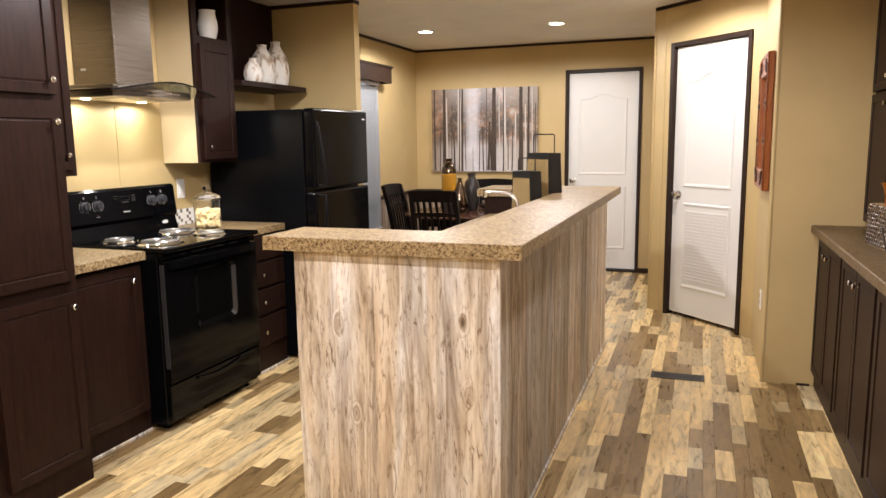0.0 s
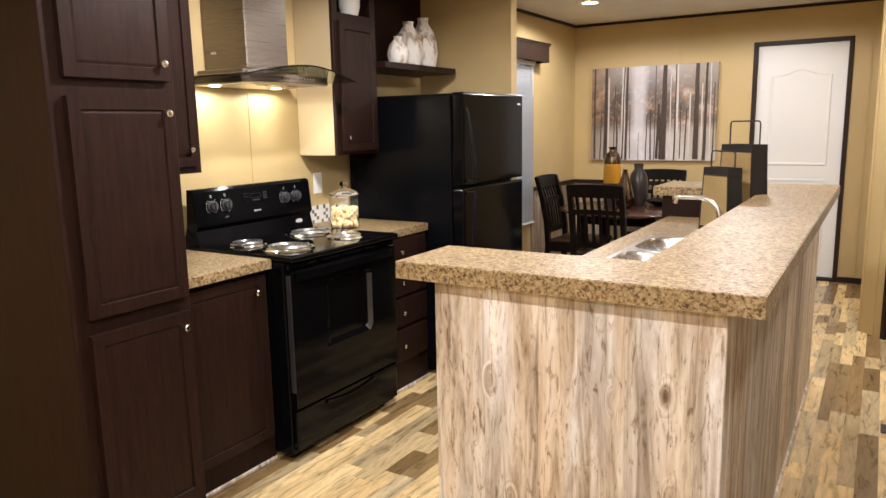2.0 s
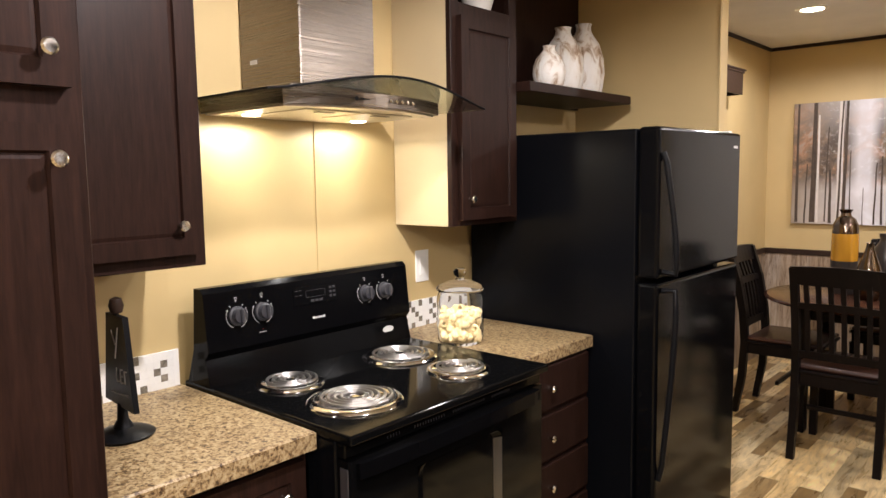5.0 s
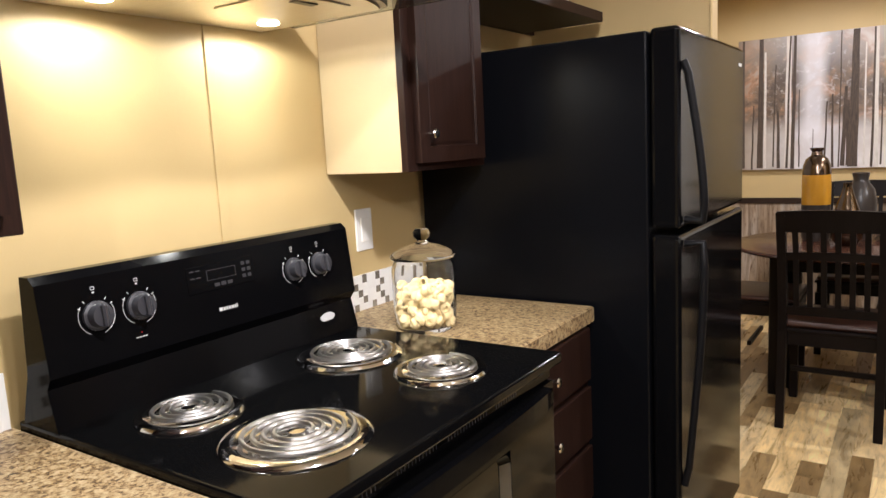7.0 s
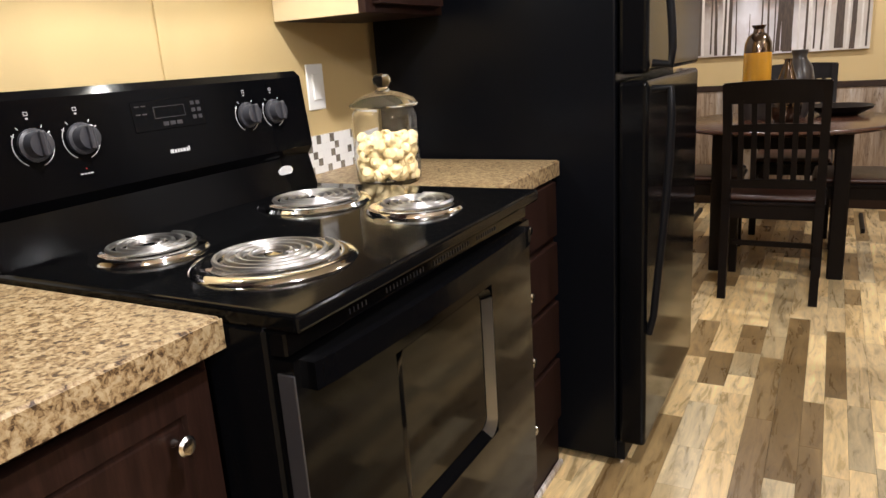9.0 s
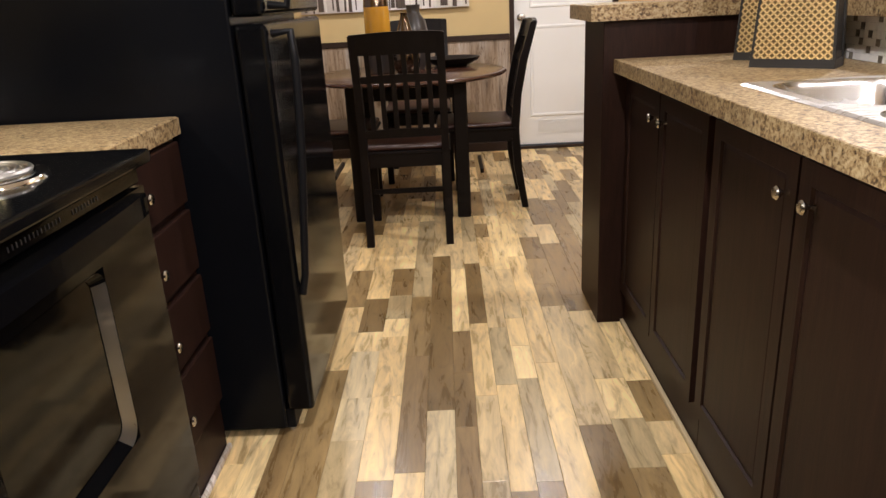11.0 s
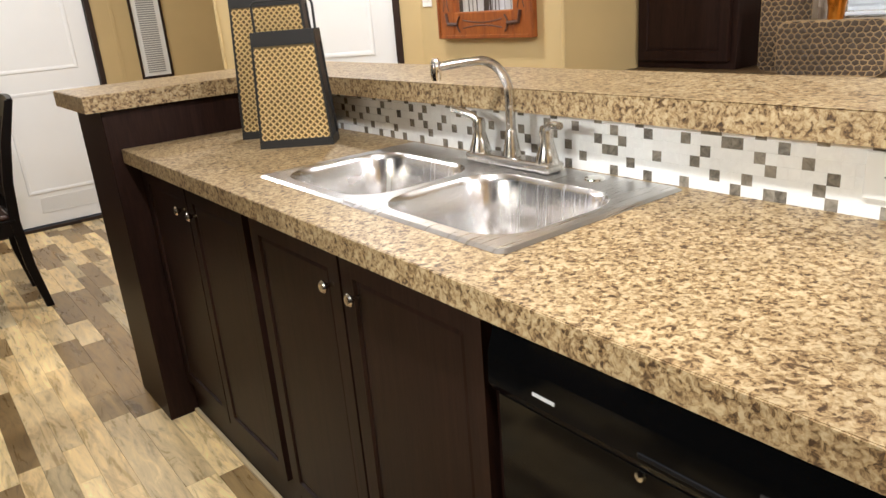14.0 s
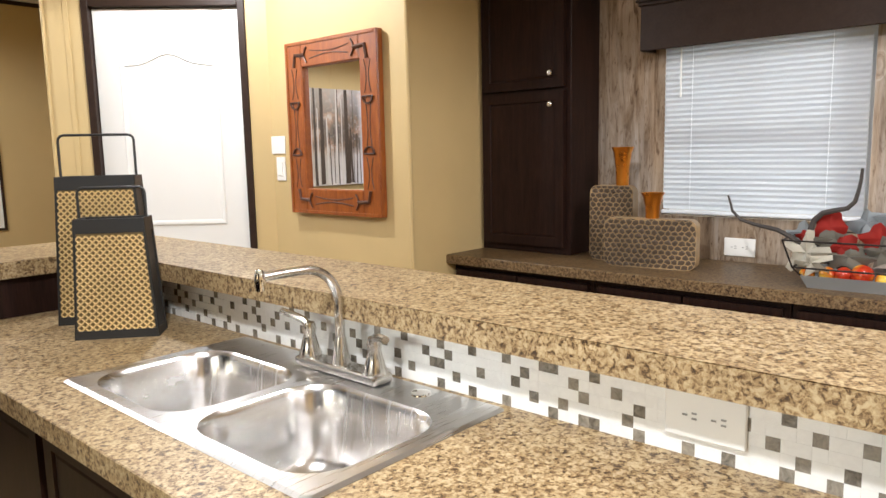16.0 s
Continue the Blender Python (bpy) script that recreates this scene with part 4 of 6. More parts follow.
odr = part("storage_drawer", box(B(), FX + 0.001, FX + 0.028, SY0 + 0.006, SY1 - 0.006, 0.055, 0.236, 0.006, seg=2), M_BLACK, cook, "black storage drawer")
bm = extrude_poly(B(), [(-0.18 + 0.36 * k / 16, 0.0 - 0.028 * (1 - ((k - 8) / 8) ** 2)) for k in range(17)] + [(0.18 - 0.36 * k / 16, 0.014 - 0.020 * (1 - ((k - 8) / 8) ** 2)) for k in range(17)], 0, 0.012,
                  Matrix.Translation((FX + 0.027, 4.13, 0.21)) @ Matrix(((0, 0, 1, 0), (1, 0, 0, 0), (0, 1, 0, 0), (0, 0, 0, 1))))
part("drawer_pull", bm, M_BLACK, odr, "glossy curved pull")
for fy in (SY0 + 0.05, SY1 - 0.05):
    for fx in (FX - 0.05, -1.90):
        part("foot", lathe(B(), [(0, 0), (0.016, 0), (0.016, 0.03), (0, 0.03)], 12, Matrix.Translation((fx, fy, 0))), M_BLACK_MATTE, cook)

# ---------------------------------------------------------------- hood
hood = thing("range_hood", (-1.8, 4.12, 1.62), "stainless chimney hood with curved glass visor and two lit lamps", "range hood")
HY0, HY1, HZ = 3.845, 4.405, 1.634
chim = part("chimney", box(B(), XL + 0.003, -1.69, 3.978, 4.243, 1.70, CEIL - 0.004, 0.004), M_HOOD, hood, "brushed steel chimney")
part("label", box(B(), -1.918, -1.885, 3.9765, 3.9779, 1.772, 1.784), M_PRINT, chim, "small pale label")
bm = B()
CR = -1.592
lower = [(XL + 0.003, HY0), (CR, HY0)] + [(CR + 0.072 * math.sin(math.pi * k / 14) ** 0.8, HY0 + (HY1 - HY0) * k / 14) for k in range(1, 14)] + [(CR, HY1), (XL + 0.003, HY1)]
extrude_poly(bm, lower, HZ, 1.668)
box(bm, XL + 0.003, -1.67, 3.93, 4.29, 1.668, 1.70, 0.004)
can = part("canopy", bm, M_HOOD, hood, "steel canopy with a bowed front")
inner = [(XL + 0.012, HY0 + 0.010), (CR - 0.012, HY0 + 0.010)] + [(CR - 0.012 + 0.068 * math.sin(math.pi * k / 14) ** 0.8, HY0 + 0.010 + (HY1 - HY0 - 0.020) * k / 14) for k in range(1, 14)] + [(CR - 0.012, HY1 - 0.010), (XL + 0.012, HY1 - 0.010)]
part("underside", extrude_poly(B(), inner, HZ - 0.005, HZ - 0.0002), M_HOOD_UNDER, can, "steel underside plate with the wall's reflection coloured in")
bm = B()
n, g = 28, []
for k in range(n + 1):
    u = k / n
    y = 3.735 + 0.775 * u
    z = 1.650 + 0.052 * math.sin(math.pi * u) ** 1.3
    xf = -1.50 + 0.045 * math.sin(math.pi * u)
    g.append([bm.verts.new(p) for p in ((XL + 0.004, y, z), (xf, y, z), (xf, y, z + 0.006), (XL + 0.004, y, z + 0.006))])
for a, b in zip(g, g[1:]):
    for i in range(4):
        bm.faces.new((a[i], a[(i + 1) % 4], b[(i + 1) % 4], b[i]))
bm.faces.new(g[0][::-1])
bm.faces.new(g[-1])
visor = part("glass_visor", bm, M_HOOD_GLASS, hood, "smoked curved glass visor", smooth=True)
edge = [((-1.498 + 0.045 * math.sin(math.pi * k / 28)), 3.735 + 0.775 * k / 28, 1.653 + 0.052 * math.sin(math.pi * k / 28) ** 1.3) for k in range(29)]
part("visor_edge", tube(B(), edge, 0.0032, 6), M_BLACK_MATTE, visor, "dark front edge of the glass", smooth=True)
bm = B()
for k in range(5):
    lathe(bm, [(0, 0), (0.0055, 0), (0.005, 0.006), (0, 0.007)], 12, Matrix.Translation((-1.5215 - abs(k - 0.5) * 0.0015, 4.135 + k * 0.022, 1.652)) @ pose(0, 0, 0, 0, 90, 0))
part("push_buttons", bm, M_CHROME, hood, "row of five round chrome buttons")
bm = lathe(B(), [(0, 0), (0.006, 0), (0.006, 0.0008), (0, 0.0008)], 14, Matrix.Translation((-1.5235, 4.02, 1.652)) @ pose(0, 0, 0, 0, 90, 0))
box(bm, -1.524, -1.5205, 4.032, 4.062, 1.6505, 1.6535)
part("badge", bm, M_BLACK_MATTE, can, "small dark maker's mark")
bm = B()
for k in range(2):
    box(bm, -1.80, -1.61, 3.93 + k * 0.20, 4.11 + k * 0.20, HZ - 0.0085, HZ - 0.0051, 0.001)
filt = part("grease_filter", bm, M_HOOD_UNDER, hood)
bm = B()
for k in range(2):
    box(bm, -1.655, -1.635, 3.985 + k * 0.20, 4.045 + k * 0.20, HZ - 0.0105, HZ - 0.0086, 0.001)
part("latch", bm, M_KNOB_GREY, filt, "small dark filter latches", "stuff")
for hy in (3.935, 4.325):
    part("hood_lamp_or_fill", lathe(B(), [(0, 0), (0.022, 0), (0.024, 0.003), (0, 0.003)], 20, Matrix.Translation((-1.86, hy, HZ - 0.0082))), M_HOOD_LAMP, hood, "small round lit lamp", smooth=True)

# ---------------------------------------------------------------- refrigerator
fr = thing("refrigerator", (-1.6, 5.36, 0), "black top-freezer refrigerator between drawers and partition", "refrigerator")
RY0, RY1 = 4.985, 5.73
part("body", box(B(), -1.945, -1.240, RY0, RY1, 0.03, 1.60, 0.006, seg=2), M_BLACK_TEX, fr, "textured black steel cabinet")
fd = part("freezer_door", box(B(), -1.234, -1.160, RY0, RY1, 1.105, 1.605, 0.012, seg=3), M_BLACK_DOOR, fr, "black freezer door")
rd = part("fridge_door", box(B(), -1.234, -1.160, RY0, RY1, 0.085, 1.090, 0.012, seg=3), M_BLACK_DOOR, fr, "black refrigerator door")
for d, z0, z1, s in ((fd, 1.125, 1.52, 1), (rd, 0.42, 1.07, -1)):
    za, zb = (z1, z0) if s > 0 else (z0, z1)
    pts = [(-1.156, RY0 + 0.02, za)]
    for k in range(1, 12):
        u = k / 12
        pts.append((-1.148 + 0.040 * math.sin(math.pi / 2 * u) ** 1.2, RY0 + 0.022 + 0.008 * u, za + (zb - za) * u * 0.98))
    pts += [(-1.112, RY0 + 0.03, zb), (-1.156, RY0 + 0.03, zb + 0.004 * s)]
    part("handle", tube(B(), pts, 0.010, 10), M_BLACK_MATTE, d, "long curved black handle", smooth=True)
part("badge", box(B(), -1.1605, -1.1585, 5.65, 5.69, 1.545, 1.555), M_PRINT, fd, "small pale maker's mark")
part("kick_grille", box(B(), -1.262, -1.22, RY0 + 0.02, RY1 - 0.02, 0.02, 0.078, 0.003), M_BLACK_MATTE, fr)
for fy in (RY0 + 0.06, RY1 - 0.06):
    for fx in (-1.24, -1.90):
        part("foot", lathe(B(), [(0, 0), (0.018, 0), (0.018, 0.03), (0, 0.03)], 12, Matrix.Translation((fx, fy, 0))), M_NICKEL, fr)
part("hinge_cover", box(B(), -1.25, -1.19, RY1 - 0.05, RY1 - 0.012, 1.605, 1.615, 0.003), M_PLASTIC, fr, "small white hinge cap")


def wall_plate(name, m, label, w=0.07, h=0.115, sockets=0, toggles=1, category="switch"):
    """Face towards -y of m."""
    root = thing(name, m.translation, label, category)
    plate = part("plate", box(B(), -w / 2, w / 2, -0.006, 0, -h / 2, h / 2, 0.002, m), M_PLASTIC, root)
    for k in range(toggles):
        part("rocker", box(B(), -0.016, 0.016, -0.010, -0.006, -0.033, 0.033, 0.001, m), M_PLASTIC, root)
    if sockets:
        for k in range(2):
            bm = B()
            u = (k - 0.5) * 0.042
            for du, dv in ((-0.004, 0.007), (0.004, 0.007), (0.0, -0.007)):
                if w > h:
                    box(bm, u + dv - 0.0035, u + dv + 0.0035, -0.0078, -0.006, du - 0.0012, du + 0.0012, 0, m)
                else:
                    box(bm, du - 0.0012, du + 0.0012, -0.0078, -0.006, u + dv - 0.0035, u + dv + 0.0035, 0, m)
            part("socket_slot", bm, M_SLOT, plate)
    return root


wall_plate("wall_outlet", face(XL, 4.722, 1.122, EAST), "white outlet plate on the tan wall above the worktop", 0.07, 0.118, 0, 1, "outlet")

# chalk sign on a pedestal
sg = thing("chalk_sign", (-1.69, 3.462, CT), "small black tapered chalk sign on round pedestal beside the pantry", "sign")
SM = Matrix.Translation((-1.69, 3.462, CT)) @ pose(0, 0, 0, 0, 0, -5)
part("pedestal", lathe(B(), [(0, 0), (0.062, 0), (0.066, 0.006), (0.05, 0.014), (0.022, 0.022), (0.012, 0.04), (0.010, 0.075), (0, 0.075)], 32, SM), M_BLACK_MATTE, sg, "dark round pedestal", smooth=True)
board = part("board", extrude_poly(B(), [(-0.085, 0.07), (0.085, 0.07), (0.05, 0.27), (-0.05, 0.27)], -0.006, 0.006, SM @ Matrix(((1, 0, 0, 0), (0, 0, 1, 0), (0, 1, 0, 0), (0, 0, 0, 1)))), M_BLACK_MATTE, sg, "black tapered board")
bm = B()
for x0, z0, x1, z1 in ((-0.02, 0.235, 0.0, 0.205), (0.02, 0.245, -0.004, 0.175), (0.0, 0.155, 0.0, 0.125), (0.0, 0.125, 0.012, 0.127), (0.022, 0.155, 0.022, 0.125), (0.022, 0.154, 0.036, 0.156), (0.022, 0.140, 0.034, 0.141), (0.022, 0.126, 0.036, 0.127), (0.045, 0.155, 0.047, 0.127), (0.045, 0.154, 0.058, 0.155), (-0.04, 0.095, 0.06, 0.104)):
    tube(bm, [SM @ Vector((x0, -0.0068, z0)), SM @ Vector((x1, -0.0068, z1))], 0.0016, 5)
part("chalk_marks", bm, M_PRINT, board, "white chalk strokes", "stuff")
part("finial", lathe(B(), [(0, 0.27), (0.012, 0.275), (0.016, 0.29), (0.012, 0.305), (0, 0.31)], 16, SM), M_TRIM, sg, smooth=True)

# glass jar
jar = thing("glass_jar", (-1.68, 4.60, CT), "clear glass jar part full of pale yellow pasta on the worktop", "jar")
JP = (-1.68, 4.60, CT)
gl = part("glass", lathe(B(), [(0, 0), (0.068, 0), (0.076, 0.01), (0.079, 0.06), (0.079, 0.15), (0.074, 0.168), (0.068, 0.176), (0.066, 0.176), (0.071, 0.165), (0.0755, 0.15), (0.0755, 0.012), (0.0, 0.006)], 40, Matrix.Translation(JP)), M_GLASS, jar, smooth=True)
gl.visible_shadow = False
lid = part("lid", lathe(B(), [(0.079, 0.178), (0.081, 0.184), (0.070, 0.195), (0.044, 0.207), (0.020, 0.213), (0.012, 0.220), (0.020, 0.230), (0.022, 0.240), (0.015, 0.250), (0, 0.252), (0, 0.2495), (0.013, 0.2475), (0.0195, 0.239), (0.0175, 0.231), (0.0095, 0.221), (0.018, 0.2105), (0.043, 0.2045), (0.069, 0.1925), (0.0785, 0.182), (0.0765, 0.178), (0.079, 0.178)], 36, Matrix.Translation(JP)), M_GLASS_LID, jar, "domed glass lid with a round knob", smooth=True)
lid.visible_shadow = False
M_PASTA = plain("pale_pasta", (0.60, 0.47, 0.24), 0.55, wear=0.1)
rng = random.Random(4)
bm = B()
for k in range(170):
    a, zz = rng.uniform(0, 6.283), rng.uniform(0.022, 0.11)
    rr = 0.0605 * math.sqrt(rng.uniform(0.25, 1))
    zz *= 1 if rr > 0.03 else 1.05
    mm = Matrix.Translation((JP[0] + rr * math.cos(a), JP[1] + rr * math.sin(a), CT + zz)) @ pose(0, 0, 0, rng.uniform(0, 360), rng.uniform(0, 360), rng.uniform(0, 360))
    lathe(bm, [(0.0, -0.012), (0.011, -0.010), (0.0155, 0), (0.0125, 0.009), (0.008, 0.011), (0.005, 0.002)], 9, mm)
part("pasta", bm, M_PASTA, jar, "pale yellow shell pasta", "stuff", True)

# ---------------------------------------------------------------- island
BZ0, BZ1 = 1.030, 1.078      # raised bar
LZ = 0.914                   # sink worktop
IX0, IX1 = -0.168, 0.50       # cabinet faces, outer panel
TX = 0.325                   # tiled face
BY0, BY1 = 3.165, 5.985
island = thing("island_cabinet", (0.1, 4.5, 0), "kitchen island carcass clad in whitewashed boards with espresso end posts", "kitchen island")
part("end_panel", box(B(), -0.235, IX1, 3.205, 3.220, 0, BZ0), M_BARN, island, "whitewashed knotty board sheet")
for k, (y0, y1) in enumerate(((3.2205, 4.13), (4.134, 5.05), (5.054, 5.93))):
    part("side_panel", box(B(), IX1 - 0.014, IX1, y0, y1, 0, BZ0), M_BARN, island, "whitewashed board sheet")
part("corner_strip", box(B(), IX1 - 0.012, IX1 + 0.004, 3.201, 3.217, 0, BZ0, 0.002), M_BARN, island)
bm = box(B(), -0.232, IX1 - 0.015, 3.2205, 3.40, 0, BZ0 - 0.001)
box(bm, TX + 0.008, IX1 - 0.015, 3.40, 5.62, 0, BZ0 - 0.001)
box(bm, -0.262, IX1 - 0.015, 5.62, 5.93, 0, BZ0 - 0.001, 0.002)
part("core", bm, M_DARK, island, "espresso framing and end post")
part("quarter_round", box(B(), IX1, IX1 + 0.01, 3.215, 5.93, 0, 0.012), M_BARN, island)

bar = thing("bar_top", (0.4, 4.5, BZ0), "raised u-shaped bar top in speckled tan laminate on the island", "worktop")
cut = 0.03
BLX, BNX = -0.33, -0.305
outline = [(BLX, BY0), (0.578, BY0), (0.578, BY1), (BNX, BY1), (BNX, 5.595), (0.262, 5.595), (0.262, 3.437), (BLX, 3.437)]
bm = extrude_poly(B(), outline, BZ0, BZ1)
bmesh.ops.bevel(bm, geom=[e for e in bm.edges if all(v.co.z > BZ1 - 0.001 for v in e.verts)], offset=0.002, segments=1, affect="EDGES")
bmesh.ops.triangulate(bm, faces=[f for f in bm.faces if len(f.verts) > 4])
part("slab", bm, M_GRANITE, bar)
for x0, x1, y0, y1 in ((BLX - 0.002, 0.58, BY0 - 0.002, BY0), (0.578, 0.58, BY0, BY1), (BLX - 0.002, BLX, BY0, 3.437), (BLX, 0.26, 3.437, 3.439), (0.26, 0.262, 3.439, 5.593), (BNX, 0.262, 5.593, 5.595), (BNX - 0.002, BNX, 5.595, BY1)):
    part("edge_band", box(B(), x0, x1, y0, y1, BZ0 + 0.0005, BZ1 - 0.002), M_GRANITE, bar, "laminate edge band")

SX0, SX1, SK0, SK1 = -0.128, 0.307, 4.075, 4.88
top = thing("sink_worktop", (0.05, 4.5, LZ - 0.041), "low worktop of speckled tan and brown laminate around the sink", "worktop")
hx0, hx1, hy0, hy1 = SX0 + 0.015, SX1 - 0.015, SK0 + 0.015, SK1 - 0.015
bm = B()
for q in ((-0.226, hx0, 3.402, 5.618), (hx1, TX + 0.006, 3.402, 5.618), (hx0, hx1, 3.402, hy0), (hx0, hx1, hy1, 5.618)):
    box(bm, q[0], q[1], q[2], q[3], LZ - 0.041, LZ)
part("slab", bm, M_GRANITE, top)
part("edge_band", box(B(), -0.228, -0.226, 3.402, 5.618, LZ - 0.0405, LZ - 0.001), M_GRANITE, top, "laminate edge band")


def island_unit(name, y0, y1, label):
    root = thing(name, (0.05, (y0 + y1) / 2, 0), label, "cabinet")
    bm = box(B(), IX0 + 0.018, TX, y0, y1, 0, 0.70)
    box(bm, IX0, IX0 + 0.018, y0, y1, 0, LZ - 0.041, 0.001)
    part("body", bm, M_DARK, root)
    mid = (y0 + y1) / 2
    cab_door(root, IX0, y0 + 0.018, mid - 0.004, 0.135, LZ - 0.062, WEST, (mid - 0.06, 0.785))
    cab_door(root, IX0, mid + 0.004, y1 - 0.018, 0.135, LZ - 0.062, WEST, (mid + 0.03, 0.785))
    return root


island_unit("sink_cabinet", 4.038, 4.842, "espresso sink cabinet with two doors in the island")
island_unit("base_cabinet", 4.845, 5.617, "espresso base cabinet with two doors at the end of the island")
structure("quarter_round", box(B(), IX0 - 0.015, IX0 - 0.001, 4.04, 5.617, 0, 0.015, 0.003), M_CAB_SIDE, "pale strip along the island cabinets' foot", "trim")

dw = thing("dishwasher", (0.05, 3.73, 0), "glossy black built-in dishwasher in the island", "dishwasher")
part("body", box(B(), IX0 + 0.005, TX, 3.425, 4.035, 0.02, LZ - 0.04), M_BLACK_MATTE, dw)
dd = part("door", box(B(), IX0 - 0.022, IX0 + 0.004, 3.43, 4.03, 0.12, 0.748, 0.005), M_BLACK, dw, "black door")
cp = part("control_panel", extrude_poly(B(), [(IX0 + 0.004, 0.752), (IX0 - 0.028, 0.752), (IX0 - 0.036, 0.765), (IX0 - 0.034, 0.81), (IX0 - 0.022, 0.845), (IX0 + 0.004, 0.862)], 3.43, 4.03,
     Matrix(((1, 0, 0, 0), (0, 0, 1, 0), (0, 1, 0, 0), (0, 0, 0, 1)))), M_BLACK, dw, "black control panel with a grip lip")
part("badge", box(B(), IX0 - 0.0362, IX0 - 0.034, 3.908, 3.946, 0.779, 0.784), M_PRINT, cp, "small pale maker's mark")
part("latch", lathe(B(), [(0, 0), (0.007, 0), (0.006, 0.004), (0, 0.005)], 14, face(IX0 - 0.022, 3.79, 0.735, WEST) @ pose(0, 0, 0, 90)), M_NICKEL, cp)
part("grip_recess", box(B(), IX0 - 0.0375, IX0 - 0.034, 3.60, 3.785, 0.770, 0.777, 0.001), M_BLACK_MATTE, cp, "narrow grip slot")
bm = B()
for k in range(4):
    box(bm, IX0 - 0.0368, IX0 - 0.0345, 3.602 + k * 0.012, 3.610 + k * 0.012, 0.797, 0.7995)
box(bm, IX0 - 0.0368, IX0 - 0.0345, 3.612, 3.630, 0.782, 0.791)
part("control_marks", bm, M_KNOB_GREY, cp, "small pale control marks", "stuff")
part("kick_plate", box(B(), IX0 + 0.03, IX0 + 0.035, 3.43, 4.03, 0.02, 0.115), M_BLACK_MATTE, dw)

# sink
sink = thing("kitchen_sink", (0.1, 4.48, LZ), "drop-in stainless steel sink with two bowls", "sink")


bowls = [(SX0 + 0.03, SX1 - 0.105, SK0 + 0.035, 4.462), (SX0 + 0.03, SX1 - 0.105, 4.493, SK1 - 0.035)]
bm = B()
zt = LZ + 0.005
loops = [rrect(SX0 + 0.008, SX1 - 0.008, SK0 + 0.008, SK1 - 0.008, 0.010)]
edges = []
outer = [bm.verts.new((x, y, zt)) for x, y in loops[0]]
n = len(outer)
edges += [bm.edges.new((outer[i], outer[(i + 1) % n])) for i in range(n)]
holes = []
for b in bowls:
    vs = [bm.verts.new((x, y, zt)) for x, y in rrect(b[0], b[1], b[2], b[3], 0.085)]
    edges += [bm.edges.new((vs[i], vs[(i + 1) % n])) for i in range(n)]
    holes.append(vs)
bmesh.ops.triangle_fill(bm, use_beauty=True, edges=edges)
skirt = [bm.verts.new((x, y, LZ + 0.0006)) for x, y in rrect(SX0, SX1, SK0, SK1, 0.016)]
for i in range(n):
    bm.faces.new((outer[i], outer[(i + 1) % n], skirt[(i + 1) % n], skirt[i]))
part("rim", bm, M_RIM, sink, "stainless rim")
for b in bowls:
    bm = B()
    prev = None
    for ins, z, r in ((0, zt, 0.085), (0.003, zt - 0.004, 0.084), (0.008, zt - 0.015, 0.082), (0.016, zt - 0.09, 0.078), (0.022, zt - 0.135, 0.075), (0.034, zt - 0.156, 0.066), (0.055, zt - 0.166, 0.05)):
        ring = [bm.verts.new((x, y, z)) for x, y in rrect(b[0] + ins, b[1] - ins, b[2] + ins, b[3] - ins, r)]
        if prev:
            for i in range(n):
                bm.faces.new((prev[i], prev[(i + 1) % n], ring[(i + 1) % n], ring[i]))
        prev = ring
    mid = bm.verts.new(((b[0] + b[1]) / 2, (b[2] + b[3]) / 2, zt - 0.171))
    for i in range(n):
        bm.faces.new((prev[i], prev[(i + 1) % n], mid))
    bowl = part("bowl", bm, M_STEEL, sink, "brushed stainless bowl", smooth=True)
    part("drain", lathe(B(), [(0, 0.0), (0.02, 0.0005), (0.034, 0.003), (0.042, 0.0045), (0.043, 0)], 24, Matrix.Translation(((b[0] + b[1]) / 2, (b[2] + b[3]) / 2, zt - 0.170))), M_CHROME, bowl, smooth=True)
part("hole_cover", lathe(B(), [(0, 0), (0.02, 0), (0.019, 0.003), (0, 0.005)], 20, Matrix.Translation((0.262, 4.24, zt))), M_CHROME, sink, smooth=True)

fau = thing("kitchen_faucet", (0.262, 4.45, zt), "chrome high-arc faucet with two lever handles behind the sink", "faucet")
FYc, FXc = 4.452, 0.252
part("base_plate", box(B(), FXc - 0.026, FXc + 0.026, FYc - 0.125, FYc + 0.125, zt, zt + 0.022, 0.008, seg=3), M_NICKEL, fau)
sp = [(FXc, FYc, zt + 0.02), (FXc, FYc, zt + 0.08)] + [(FXc - 0.075 + 0.075 * math.cos(radians(a)), FYc + 0.008 * (a / 90), zt + 0.147 + 0.075 * math.sin(radians(a))) for a in range(0, 91, 9)] + \
     [(FXc - 0.12, FYc + 0.012, zt + 0.222), (FXc - 0.168, FYc + 0.016, zt + 0.220)]
part("spout", tube(B(), sp, 0.0105, 14, 0.0088), M_NICKEL, fau, "arched spout", smooth=True)
part("aerator", lathe(B(), [(0, 0), (0.009, 0), (0.010, 0.008), (0.011, 0.020), (0.010, 0.032), (0.005, 0.040), (0, 0.040)], 16, Matrix.Translation((FXc - 0.170, FYc + 0.016, zt + 0.196))), M_CHROME, fau, smooth=True)
part("spout_collar", lathe(B(), [(0.020, 0), (0.018, 0.012), (0.0145, 0.035), (0.0115, 0.055), (0.0105, 0.058)], 20, Matrix.Translation((FXc, FYc, zt + 0.02))), M_NICKEL, fau, smooth=True)
